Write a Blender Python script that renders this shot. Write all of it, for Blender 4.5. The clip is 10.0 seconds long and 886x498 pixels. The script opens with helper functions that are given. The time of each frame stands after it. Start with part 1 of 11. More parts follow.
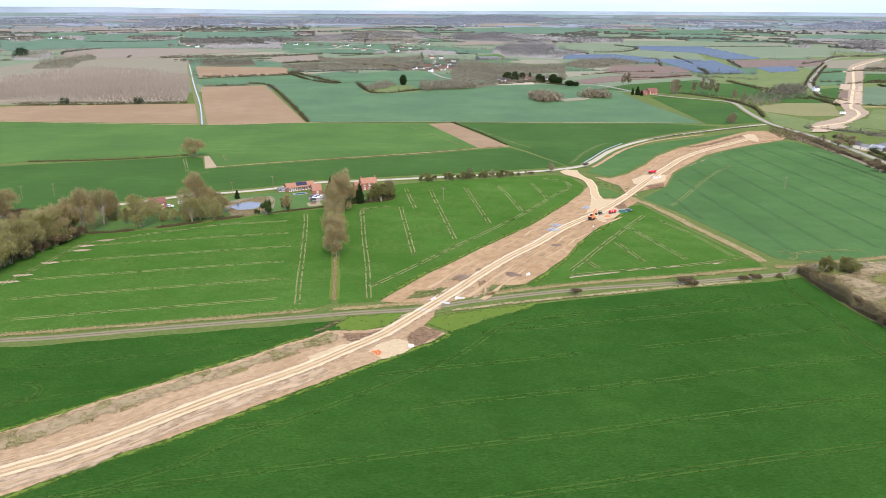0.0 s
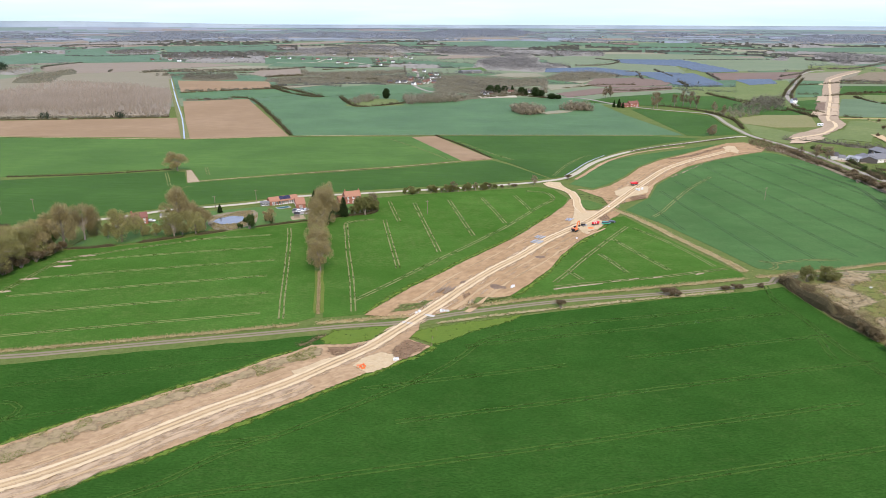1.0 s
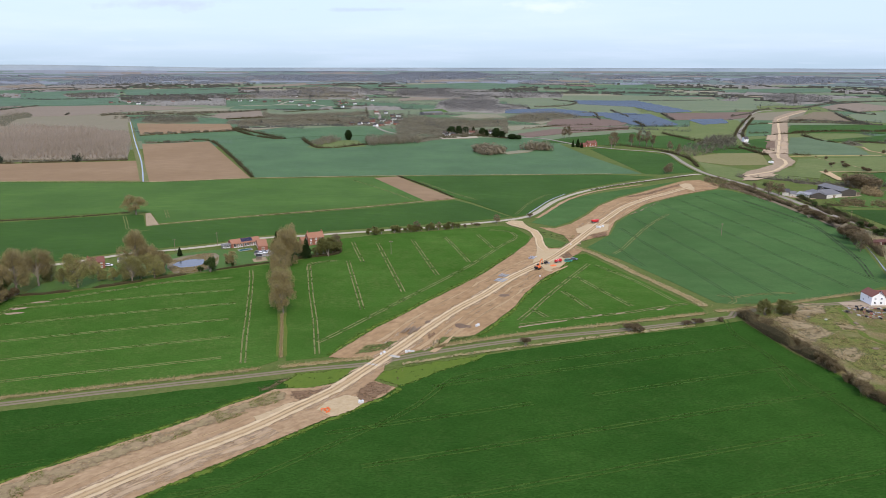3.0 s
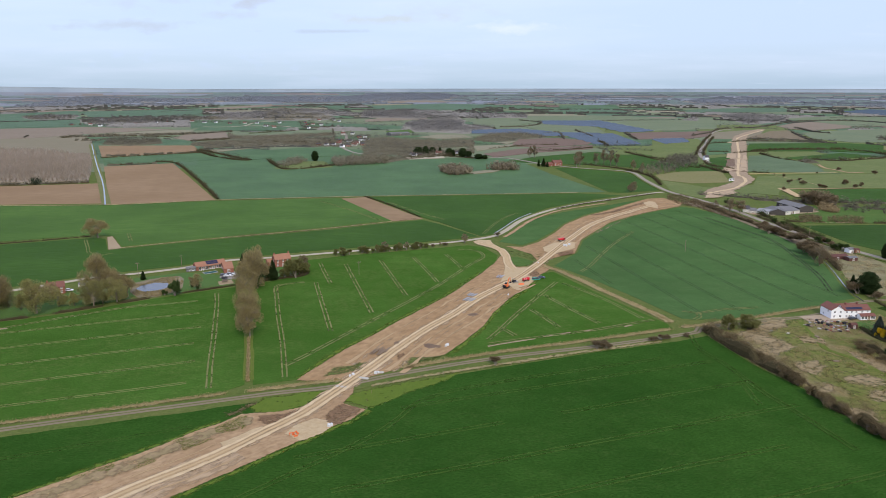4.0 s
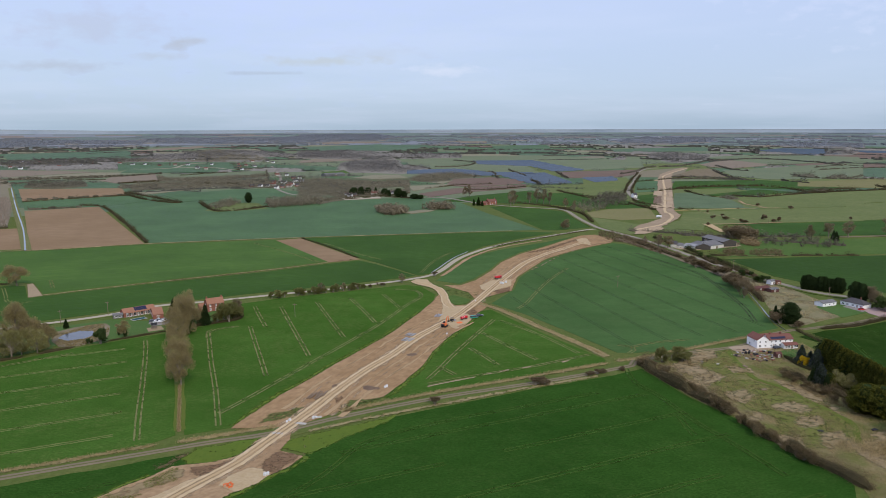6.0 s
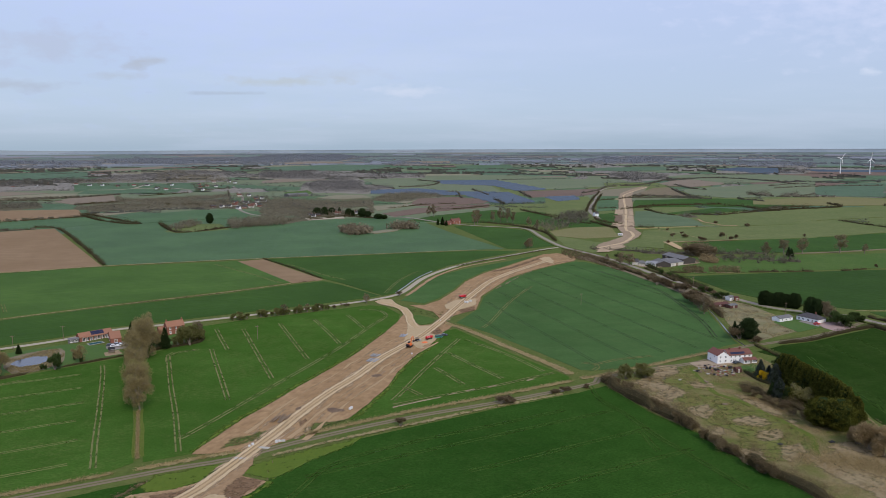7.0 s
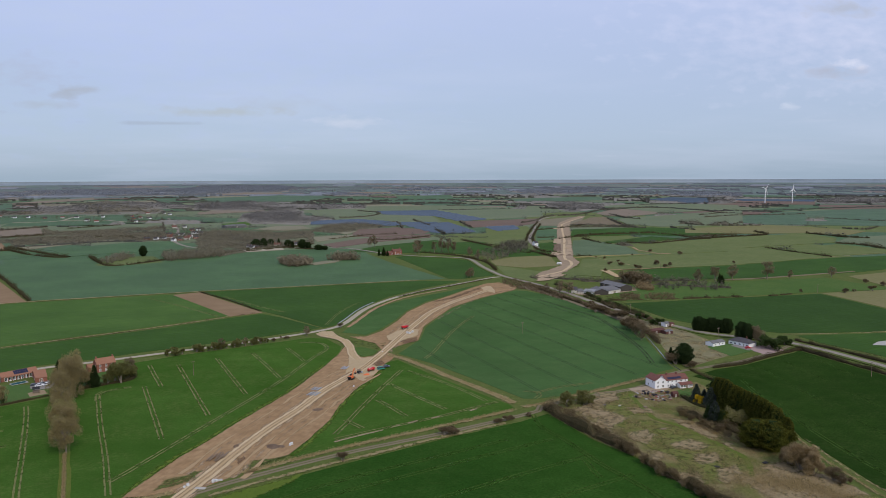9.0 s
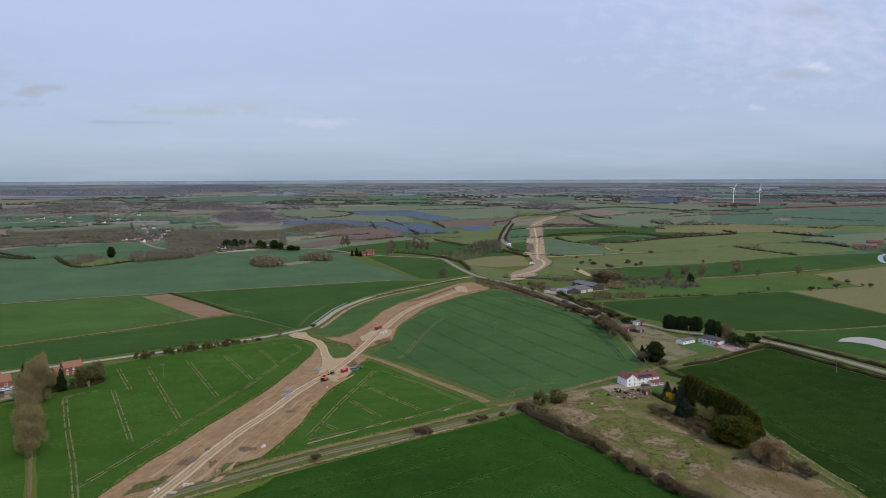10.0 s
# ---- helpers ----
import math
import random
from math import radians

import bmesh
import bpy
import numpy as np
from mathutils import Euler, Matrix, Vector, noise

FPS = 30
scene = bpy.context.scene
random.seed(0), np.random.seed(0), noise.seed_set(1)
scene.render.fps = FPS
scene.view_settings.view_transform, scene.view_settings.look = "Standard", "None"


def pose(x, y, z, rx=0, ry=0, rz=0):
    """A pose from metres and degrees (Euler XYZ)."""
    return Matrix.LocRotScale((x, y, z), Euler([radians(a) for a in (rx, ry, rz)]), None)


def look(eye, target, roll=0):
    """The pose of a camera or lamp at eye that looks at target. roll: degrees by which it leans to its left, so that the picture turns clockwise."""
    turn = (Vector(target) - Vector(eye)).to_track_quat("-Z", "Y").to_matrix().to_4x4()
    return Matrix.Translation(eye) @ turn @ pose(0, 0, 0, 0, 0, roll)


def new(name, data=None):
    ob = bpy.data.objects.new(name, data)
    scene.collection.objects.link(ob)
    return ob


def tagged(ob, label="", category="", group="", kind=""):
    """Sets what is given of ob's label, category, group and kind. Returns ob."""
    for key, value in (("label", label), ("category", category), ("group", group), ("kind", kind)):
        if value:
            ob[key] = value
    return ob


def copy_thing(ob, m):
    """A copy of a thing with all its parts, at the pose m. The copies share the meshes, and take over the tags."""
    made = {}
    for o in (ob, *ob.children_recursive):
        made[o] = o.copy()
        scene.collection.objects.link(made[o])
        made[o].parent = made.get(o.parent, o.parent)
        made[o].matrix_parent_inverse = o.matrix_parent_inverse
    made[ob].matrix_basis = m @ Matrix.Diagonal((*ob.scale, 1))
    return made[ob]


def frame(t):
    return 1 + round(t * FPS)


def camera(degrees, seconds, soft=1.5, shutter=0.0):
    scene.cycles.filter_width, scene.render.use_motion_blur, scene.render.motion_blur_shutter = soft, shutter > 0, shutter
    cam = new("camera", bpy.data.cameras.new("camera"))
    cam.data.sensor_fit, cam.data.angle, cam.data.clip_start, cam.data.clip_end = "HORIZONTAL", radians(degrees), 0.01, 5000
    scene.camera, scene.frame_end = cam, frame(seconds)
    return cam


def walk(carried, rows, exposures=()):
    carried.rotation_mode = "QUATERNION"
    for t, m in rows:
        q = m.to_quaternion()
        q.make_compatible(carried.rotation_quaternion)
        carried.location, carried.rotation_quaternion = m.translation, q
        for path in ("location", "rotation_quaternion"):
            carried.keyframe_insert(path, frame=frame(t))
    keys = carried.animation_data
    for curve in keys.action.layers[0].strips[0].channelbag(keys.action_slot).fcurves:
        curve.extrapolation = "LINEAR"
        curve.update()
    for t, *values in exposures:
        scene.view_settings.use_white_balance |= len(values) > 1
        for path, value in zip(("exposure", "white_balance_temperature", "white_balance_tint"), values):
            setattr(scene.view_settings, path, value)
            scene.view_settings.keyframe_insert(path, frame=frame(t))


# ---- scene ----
# ---- camera: a drone that hovers at 120 m, turns to the right and lifts its gaze ----
EYE = Vector((0, 0, 120))
cam = camera(63.24, 10.0, soft=0.6)


def aim(yaw, pitch, roll):
    a, b = radians(yaw), radians(pitch)
    way = Vector((-math.sin(a) * math.cos(b), math.cos(a) * math.cos(b), math.sin(b)))
    return look(EYE, EYE + 100 * way, roll)


TURN = (  # seconds, yaw, pitch, roll
    (0, 9.495, -18.618, 0.189),
    (0.5, 8.728, -18.299, 0.128),
    (1, 8.181, -17.602, 0.143),
    (1.5, 7.714, -16.840, 0.142),
    (2, 7.226, -16.051, 0.105),
    (3.5, 3.901, -13.643, 0.024),
    (4, 2.591, -12.859, -0.042),
    (4.5, 1.247, -12.073, -0.086),
    (5, -0.000, -11.278, -0.119),
    (5.5, -1.209, -10.493, -0.134),
    (7, -5.388, -8.171, -0.177),
    (7.5, -6.839, -7.398, -0.203),
    (8, -7.992, -6.683, -0.203),
    (8.5, -8.930, -6.019, -0.182),
    (9, -10.094, -5.776, -0.192),
    (9.5, -11.172, -5.774, -0.160),
    (10, -12.233, -5.775, -0.177),
)
walk(cam, [(t, aim(a, b, c)) for t, a, b, c in TURN],
     exposures=[(0, 1.28), (1, 1.13), (2, 0.88), (3.5, 0.57), (5, 0.36), (7, 0.10), (8.5, 0.0), (10, -0.07)])

# ---- light: a hazy spring sun under thin high cloud ----
SUN_SIDE, SUN_UP = 158, 40   # degrees to the right of the y axis, and above the ground
world = bpy.data.worlds.new("sky")
scene.world = world
world.use_nodes = True
wn, wl = world.node_tree.nodes, world.node_tree.links
wn.clear()
w_out, w_bg = wn.new("ShaderNodeOutputWorld"), wn.new("ShaderNodeBackground")
w_sky, w_co, w_map = wn.new("ShaderNodeTexSky"), wn.new("ShaderNodeTexCoord"), wn.new("ShaderNodeMapping")
w_sky.sky_type, w_sky.sun_disc = "NISHITA", False
w_sky.sun_elevation, w_sky.sun_rotation = radians(SUN_UP), radians(SUN_SIDE)
w_sky.air_density, w_sky.dust_density, w_sky.ozone_density = 1.0, 0.6, 1.5
# thin cloud: streaks laid out on a flat layer overhead
w_sep, w_zc, w_div = wn.new("ShaderNodeSeparateXYZ"), wn.new("ShaderNodeMath"), wn.new("ShaderNodeVectorMath")
w_zc.operation, w_zc.inputs[1].default_value = "ADD", 0.10
w_div.operation = "DIVIDE"
wl.new(w_co.outputs["Generated"], w_sep.inputs[0])
wl.new(w_sep.outputs["Z"], w_zc.inputs[0])
wl.new(w_co.outputs["Generated"], w_div.inputs[0])
wl.new(w_zc.outputs[0], w_div.inputs[1])
wl.new(w_div.outputs[0], w_map.inputs[0])
w_map.inputs["Scale"].default_value = (0.9, 1.1, 0.0)


def cloud_noise(scale, detail, low, high, offset):
    n, r, a = wn.new("ShaderNodeTexNoise"), wn.new("ShaderNodeMapRange"), wn.new("ShaderNodeVectorMath")
    a.operation = "ADD"
    a.inputs[1].default_value = offset
    wl.new(w_map.outputs[0], a.inputs[0])
    n.inputs["Scale"].default_value, n.inputs["Detail"].default_value = scale, detail
    n.inputs["Roughness"].default_value = 0.55
    r.inputs["From Min"].default_value, r.inputs["From Max"].default_value = low, high
    r.interpolation_type = "SMOOTHSTEP"
    wl.new(a.outputs[0], n.inputs["Vector"])
    wl.new(n.outputs["Fac"], r.inputs["Value"])
    return r.outputs["Result"]


def w_mix(fac, a, b):
    m = wn.new("ShaderNodeMix")
    m.data_type = "RGBA"
    for sock, v in ((m.inputs[0], fac), (m.inputs[6], a), (m.inputs[7], b)):
        if isinstance(v, (int, float)):
            sock.default_value = v
        elif isinstance(v, tuple):
            sock.default_value = (*v, 1)
        else:
            wl.new(v, sock)
    return m.outputs[2]


def w_scaled(sock, k):
    m = wn.new("ShaderNodeMath")
    m.operation, m.inputs[1].default_value = "MULTIPLY", k
    wl.new(sock, m.inputs[0])
    return m.outputs[0]


w_up = wn.new("ShaderNodeMapRange")
w_up.inputs["From Min"].default_value, w_up.inputs["From Max"].default_value = 0.0, 0.32
wl.new(w_sep.outputs["Z"], w_up.inputs["Value"])
w_low = wn.new("ShaderNodeMapRange")
w_low.inputs["From Min"].default_value, w_low.inputs["From Max"].default_value = 0.0, 0.05
wl.new(w_sep.outputs["Z"], w_low.inputs["Value"])
haze = w_mix(w_up.outputs[0], w_mix(w_low.outputs[0], (3.05, 4.10, 5.45), (3.85, 4.90, 6.40)), (5.5, 6.25, 9.3))
veil = w_mix(0.88, w_sky.outputs[0], haze)
thin = w_mix(w_scaled(cloud_noise(0.5, 5, 0.40, 0.70, (3, 1, 0)), 0.14), veil, (6.9, 7.3, 9.2))
dark = w_mix(w_scaled(cloud_noise(1.5, 7, 0.57, 0.72, (7, 5, 0)), 0.09), thin, (4.5, 5.2, 6.7))
puff = w_mix(w_scaled(cloud_noise(1.5, 7, 0.62, 0.74, (7.05, 4.9, 0)), 0.09), dark, (6.6, 7.1, 8.6))


# single small clouds, each round a heading (x over y) and a height (z over y)
def w_math(op, a, b=0.0, clamp=False):
    m = wn.new("ShaderNodeMath")
    m.operation, m.use_clamp = op, clamp
    for sock, v in zip(m.inputs, (a, b)):
        if isinstance(v, (int, float)):
            sock.default_value = v
        else:
            wl.new(v, sock)
    return m.outputs[0]


w_u, w_v = w_math("DIVIDE", w_sep.outputs["X"], w_sep.outputs["Y"]), w_math("DIVIDE", w_sep.outputs["Z"], w_sep.outputs["Y"])
w_join = wn.new("ShaderNodeCombineXYZ")
wl.new(w_u, w_join.inputs[0])
wl.new(w_v, w_join.inputs[1])


def w_puffs(scale):
    n, m = wn.new("ShaderNodeTexNoise"), wn.new("ShaderNodeMapping")
    m.inputs["Scale"].default_value = (1, 2.2, 1)
    n.inputs["Scale"].default_value, n.inputs["Detail"].default_value = scale, 6
    wl.new(w_join.outputs[0], m.inputs[0])
    wl.new(m.outputs[0], n.inputs["Vector"])
    return n.outputs["Fac"]


ragged_edge = w_math("MULTIPLY", w_math("SUBTRACT", w_puffs(28.0), 0.5), 3.2)


def w_cloud(sky, at, size, colour, most, soft=0.9):
    du = w_math("DIVIDE", w_math("SUBTRACT", w_u, at[0]), size[0])
    dv = w_math("DIVIDE", w_math("SUBTRACT", w_v, at[1]), size[1])
    far = w_math("SQRT", w_math("ADD", w_math("MULTIPLY", du, du), w_math("MULTIPLY", dv, dv)))
    body = w_math("DIVIDE", w_math("ADD", w_math("SUBTRACT", 1.0, far), ragged_edge), soft, True)
    return w_mix(w_scaled(body, most), sky, colour)


puff = w_cloud(puff, (0.788, 0.218), (0.34, 0.10), (7.6, 7.7, 9.6), 0.55, 2.5)
puff = w_cloud(puff, (-0.243, 0.165), (0.40, 0.12), (4.6, 5.5, 9.0), 0.5, 2.5)
for at, size, grey, most in (((0.792, 0.156), (0.055, 0.012), (4.1, 4.4, 5.4), 0.6), ((0.811, 0.169), (0.03, 0.010), (7.2, 7.5, 9.0), 0.6),
        ((0.797, 0.251), (0.065, 0.014), (4.2, 4.6, 5.5), 0.6),
                             ((-0.286, 0.112), (0.028, 0.008), (4.0, 4.4, 5.1), 0.6), ((-0.311, 0.105), (0.018, 0.007), (3.9, 4.4, 5.2), 0.5),
        ((-0.337, 0.092), (0.035, 0.007), (4.1, 4.5, 5.1), 0.5), ((-0.118, 0.086), (0.11, 0.008), (4.5, 5.0, 5.2), 0.6)):
    puff = w_cloud(puff, at, size, grey, most)
for at, size, grey, most in (((-0.414, 0.131), (0.12, 0.030), (4.2, 4.6, 5.6), 0.45), ((-0.471, 0.080), (0.10, 0.010), (3.9, 4.4, 5.3), 0.55),
        ((-0.042, 0.095), (0.07, 0.012), (4.5, 5.1, 5.9), 0.35),
                             ((-0.187, 0.070), (0.07, 0.003), (3.6, 4.2, 5.1), 0.5), ((0.042, 0.074), (0.05, 0.010), (6.2, 6.7, 8.0), 0.5),
        ((0.715, 0.103), (0.022, 0.006), (6.2, 6.8, 8.2), 0.5)):
    puff = w_cloud(puff, at, size, grey, most)
wl.new(puff, w_bg.inputs["Color"])
w_bg.inputs["Strength"].default_value = 0.105
wl.new(w_bg.outputs[0], w_out.inputs[0])

sun = new("sun", bpy.data.lights.new("sun", "SUN"))
sun.data.energy, sun.data.angle, sun.data.color = 1.9, radians(14), (1.0, 0.91, 0.76)
sd = Vector((math.sin(radians(SUN_SIDE)) * math.cos(radians(SUN_UP)), math.cos(radians(SUN_SIDE)) * math.cos(radians(SUN_UP)), math.sin(radians(SUN_UP))))
sun.matrix_world = look(sd * 800, (0, 0, 0))


# ---- materials ----
def material(name, colours, sizes=(0.02, 0.9), rough=0.9, bump=0.0, bump_size=1.0, streak=None, metal=0.0, own=False, spread=0.5, fine=0.35,
             random_tint=0.0, spec=0.04, along=False, thin=0.0, blotch=0.0,
             soft=0.0, broken=0.0, bare=None, speckle=0.0, solid=1.0):
    """Three colours mixed by a broad noise, then a fine one; sizes are noise scales per metre. streak: (degrees, stretch) lays the fine grain in rows.
    soft: metres over which a laid piece frays out at its edge; broken: how much of it is missing; bare: (colour, share) of thin spots."""
    m = bpy.data.materials.new(name)
    m.use_nodes = True
    nt, ln = m.node_tree.nodes, m.node_tree.links
    bsdf = nt["Principled BSDF"]
    if along:
        place = nt.new("ShaderNodeTexCoord").outputs["UV"]
    elif own:
        place = nt.new("ShaderNodeTexCoord").outputs["Object"]
    else:
        place = nt.new("ShaderNodeNewGeometry").outputs["Position"]

    def grain(scale, detail, turned=False):
        n = nt.new("ShaderNodeTexNoise")
        n.inputs["Scale"].default_value, n.inputs["Detail"].default_value, n.inputs["Roughness"].default_value = scale, detail, 0.6
        if turned and streak:
            mp = nt.new("ShaderNodeMapping")
            mp.vector_type = "TEXTURE"
            mp.inputs["Rotation"].default_value = (0, 0, radians(streak[0]))
            mp.inputs["Scale"].default_value = (streak[1], 1, 1)
            ln.new(place, mp.inputs[0])
            ln.new(mp.outputs[0], n.inputs["Vector"])
        else:
            ln.new(place, n.inputs["Vector"])
        return n.outputs["Fac"]

    def ranged(sock, a, b):
        r = nt.new("ShaderNodeMapRange")
        r.inputs["From Min"].default_value, r.inputs["From Max"].default_value = a, b
        ln.new(sock, r.inputs["Value"])
        return r.outputs["Result"]

    def mix(fac, a, b, mode="MIX"):
        x = nt.new("ShaderNodeMix")
        x.data_type, x.blend_type = "RGBA", mode
        for sock, v in ((x.inputs[0], fac), (x.inputs[6], a), (x.inputs[7], b)):
            if isinstance(v, tuple):
                sock.default_value = (*v, 1)
            elif isinstance(v, float):
                sock.default_value = v
            else:
                ln.new(v, sock)
        return x.outputs[2]

    a, b, c = colours
    col = mix(ranged(grain(sizes[0], 4), 0.5 - spread / 2, 0.5 + spread / 2), a, b)
    if blotch:
        spot = nt.new("ShaderNodeMath")
        spot.operation, spot.inputs[1].default_value, spot.use_clamp = "MULTIPLY", blotch, True
        ln.new(ranged(grain(sizes[0] * 7, 6), 0.42, 0.72), spot.inputs[0])
        col = mix(spot.outputs[0], col, c)
    if bare:
        spot = nt.new("ShaderNodeMath")
        spot.operation, spot.inputs[1].default_value, spot.use_clamp = "MULTIPLY", bare[1], True
        gap = nt.new("ShaderNodeMath")
        gap.operation = "MULTIPLY"
        ln.new(ranged(grain(0.05, 3), 0.42, 0.60), gap.inputs[0])
        ln.new(ranged(grain(0.5, 6, True), 0.42, 0.62), gap.inputs[1])
        ln.new(gap.outputs[0], spot.inputs[0])
        col = mix(spot.outputs[0], col, bare[0])
    f = ranged(grain(sizes[1], 5, True), 0.35, 0.75)
    half = nt.new("ShaderNodeMath")
    half.operation, half.inputs[1].default_value = "MULTIPLY", fine * 2
    ln.new(f, half.inputs[0])
    half.use_clamp = True
    col = mix(half.outputs[0], col, c)
    if random_tint:
        info, hs = nt.new("ShaderNodeObjectInfo"), nt.new("ShaderNodeHueSaturation")
        ln.new(ranged(info.outputs["Random"], 0.0, 1.0), hs.inputs["Fac"])
        v = nt.new("ShaderNodeMapRange")
        v.inputs["To Min"].default_value, v.inputs["To Max"].default_value = 1 - random_tint, 1 + random_tint
        ln.new(info.outputs["Random"], v.inputs["Value"])
        ln.new(v.outputs[0], hs.inputs["Value"])
        hs.inputs["Fac"].default_value = 1.0
        for link in list(hs.inputs["Fac"].links):
            ln.remove(link)
        ln.new(col, hs.inputs["Color"])
        col = hs.outputs[0]
    if speckle:
        each, hs, v = nt.new("ShaderNodeNewGeometry"), nt.new("ShaderNodeHueSaturation"), nt.new("ShaderNodeMapRange")
        v.inputs["To Min"].default_value, v.inputs["To Max"].default_value = 1 - speckle, 1 + speckle
        ln.new(each.outputs["Random Per Island"], v.inputs["Value"])
        ln.new(v.outputs[0], hs.inputs["Value"])
        ln.new(col, hs.inputs["Color"])
        col = hs.outputs[0]
    ln.new(col, bsdf.inputs["Base Color"])
    if thin:
        back, both = nt.new("ShaderNodeBsdfTranslucent"), nt.new("ShaderNodeMixShader")
        both.inputs[0].default_value = thin
        ln.new(col, back.inputs["Color"])
        ln.new(bsdf.outputs[0], both.inputs[1])
        ln.new(back.outputs[0], both.inputs[2])
        ln.new(both.outputs[0], nt["Material Output"].inputs["Surface"])
    if soft or broken:
        edge, parts, add = nt.new("ShaderNodeUVMap"), nt.new("ShaderNodeSeparateXYZ"), nt.new("ShaderNodeMath")
        edge.uv_map = "edge"
        ln.new(edge.outputs[0], parts.inputs[0])
        add.operation = "ADD"
        heart = nt.new("ShaderNodeMath")
        heart.operation, heart.inputs[1].default_value = "MULTIPLY", solid
        ln.new(ranged(parts.outputs["X"], 0.0, max(soft, 0.05)), heart.inputs[0])
        ln.new(heart.outputs[0], add.inputs[0])
        fray = nt.new("ShaderNodeMapRange")
        fray.inputs["From Min"].default_value, fray.inputs["From Max"].default_value = 0.3, 0.7
        fray.inputs["To Min"].default_value, fray.inputs["To Max"].default_value = (-0.75, 0.45) if soft >= 0.5 else (-0.25, 0.45)
        ln.new(grain(0.9 / max(soft, 0.3), 5, along), fray.inputs["Value"])
        ln.new(fray.outputs[0], add.inputs[1])
        keep = nt.new("ShaderNodeMapRange")
        keep.interpolation_type = "SMOOTHSTEP"
        keep.inputs["From Min"].default_value, keep.inputs["From Max"].default_value = 0.0, 1.0 if soft >= 2.0 else 0.6
        ln.new(add.outputs[0], keep.inputs["Value"])
        cover = keep.outputs[0]
        if broken:
            whole, times = nt.new("ShaderNodeMapRange"), nt.new("ShaderNodeMath")
            whole.inputs["From Min"].default_value, whole.inputs["From Max"].default_value = (0.46, 0.62) if broken > 0.9 else (0.32, 0.52)
            whole.inputs["To Min"].default_value = 1 - broken
            ln.new(grain(0.45, 5, True) if streak else grain(0.16, 6), whole.inputs["Value"])
            times.operation = "MULTIPLY"
            ln.new(cover, times.inputs[0])
            ln.new(whole.outputs[0], times.inputs[1])
            cover = times.outputs[0]
        none, laid = nt.new("ShaderNodeBsdfTransparent"), nt.new("ShaderNodeMixShader")
        ln.new(cover, laid.inputs[0])
        ln.new(none.outputs[0], laid.inputs[1])
        ln.new(bsdf.outputs[0], laid.inputs[2])
        ln.new(laid.outputs[0], nt["Material Output"].inputs["Surface"])
    bsdf.inputs["Roughness"].default_value, bsdf.inputs["Metallic"].default_value = rough, metal
    bsdf.inputs["Specular IOR Level"].default_value = spec
    if bump:
        bp = nt.new("ShaderNodeBump")
        bp.inputs["Strength"].default_value, bp.inputs["Distance"].default_value = bump, bump_size
        ln.new(f, bp.inputs["Height"])
        ln.new(bp.outputs[0], bsdf.inputs["Normal"])
    return m


def crop(name, a, b, c, angle, sizes=(0.014, 1.3), fine=0.42, stretch=1.4, gloss=0.0, bare=None):
    a, b = tuple(v * 0.88 for v in a), tuple(v * 1.12 for v in b)
    return material(name, (a, b, c), sizes, 0.75, 0.6, 0.5, (angle, stretch), fine=fine, spec=gloss, blotch=0.45, spread=0.3, bare=bare)


WHEAT = crop("wheat", (0.0268, 0.0780, 0.0127), (0.0357, 0.0893, 0.0150), (0.0169, 0.0498, 0.0070), 8, bare=((0.066, 0.108, 0.026), 0.3))
# darker than WHEAT, for the field behind the conifer belt
WHEAT_D = crop("wheat_dark", (0.0225, 0.0535, 0.010), (0.0285, 0.060, 0.011), (0.0135, 0.0335, 0.0065), 40, bare=((0.064, 0.084, 0.026), 0.35))
WHEAT_B = crop("wheat_young", (0.0509, 0.1171, 0.0182), (0.0634, 0.1296, 0.0230), (0.0355, 0.0845, 0.0125), 20, bare=((0.164, 0.172, 0.056), 0.28), fine=0.4)
WHEAT_C = crop("wheat_far", (0.0372, 0.0837, 0.0145), (0.0465, 0.0958, 0.0172), (0.0316, 0.0716, 0.0125), 17, (0.014, 0.35), gloss=0.02, stretch=16)
WHEAT_M = crop("wheat_deep", (0.0295, 0.0675, 0.0115), (0.0370, 0.0770, 0.0135), (0.0250, 0.0575, 0.0100), 17, (0.014, 0.35), gloss=0.02, stretch=10)
WHEAT_L = crop("wheat_far_light", (0.060, 0.118, 0.024), (0.074, 0.134, 0.028), (0.050, 0.100, 0.021), 17, (0.014, 0.35), gloss=0.02, stretch=16)
WHEAT_EDGE = material("thin_yellow_crop", ((0.110, 0.143, 0.020), (0.089, 0.138, 0.021), (0.070, 0.115, 0.017)), (0.04, 0.7), 0.85, 0.3, 0.3, soft=2.6, fine=0.35, blotch=0.4, solid=1.3)
RAPE = crop("rape_leaf", (0.064, 0.127, 0.040), (0.076, 0.141, 0.046), (0.047, 0.097, 0.031), -32, bare=((0.108, 0.147, 0.058), 0.4))
DULL_CROP = crop("thin_dull_crop", (0.094, 0.138, 0.064), (0.110, 0.150, 0.074), (0.080, 0.118, 0.054), 10, (0.014, 0.35), gloss=0.06, stretch=10)
RAPE_B = crop("rape_leaf_far", (0.061, 0.117, 0.044), (0.072, 0.133, 0.049), (0.055, 0.105, 0.038), 10, (0.014, 0.35), gloss=0.10, stretch=16)
# far copies of crop, pasture, plough and dry grass, greyed to hold haze
HAZY_WHEAT = crop("hazy_green_crop", (0.066, 0.120, 0.054), (0.084, 0.134, 0.062), (0.058, 0.108, 0.048), 5, gloss=0.1)
HAZY_RAPE = crop("hazy_blue_green_crop", (0.074, 0.126, 0.066), (0.088, 0.140, 0.074), (0.068, 0.116, 0.061), 5, gloss=0.1)
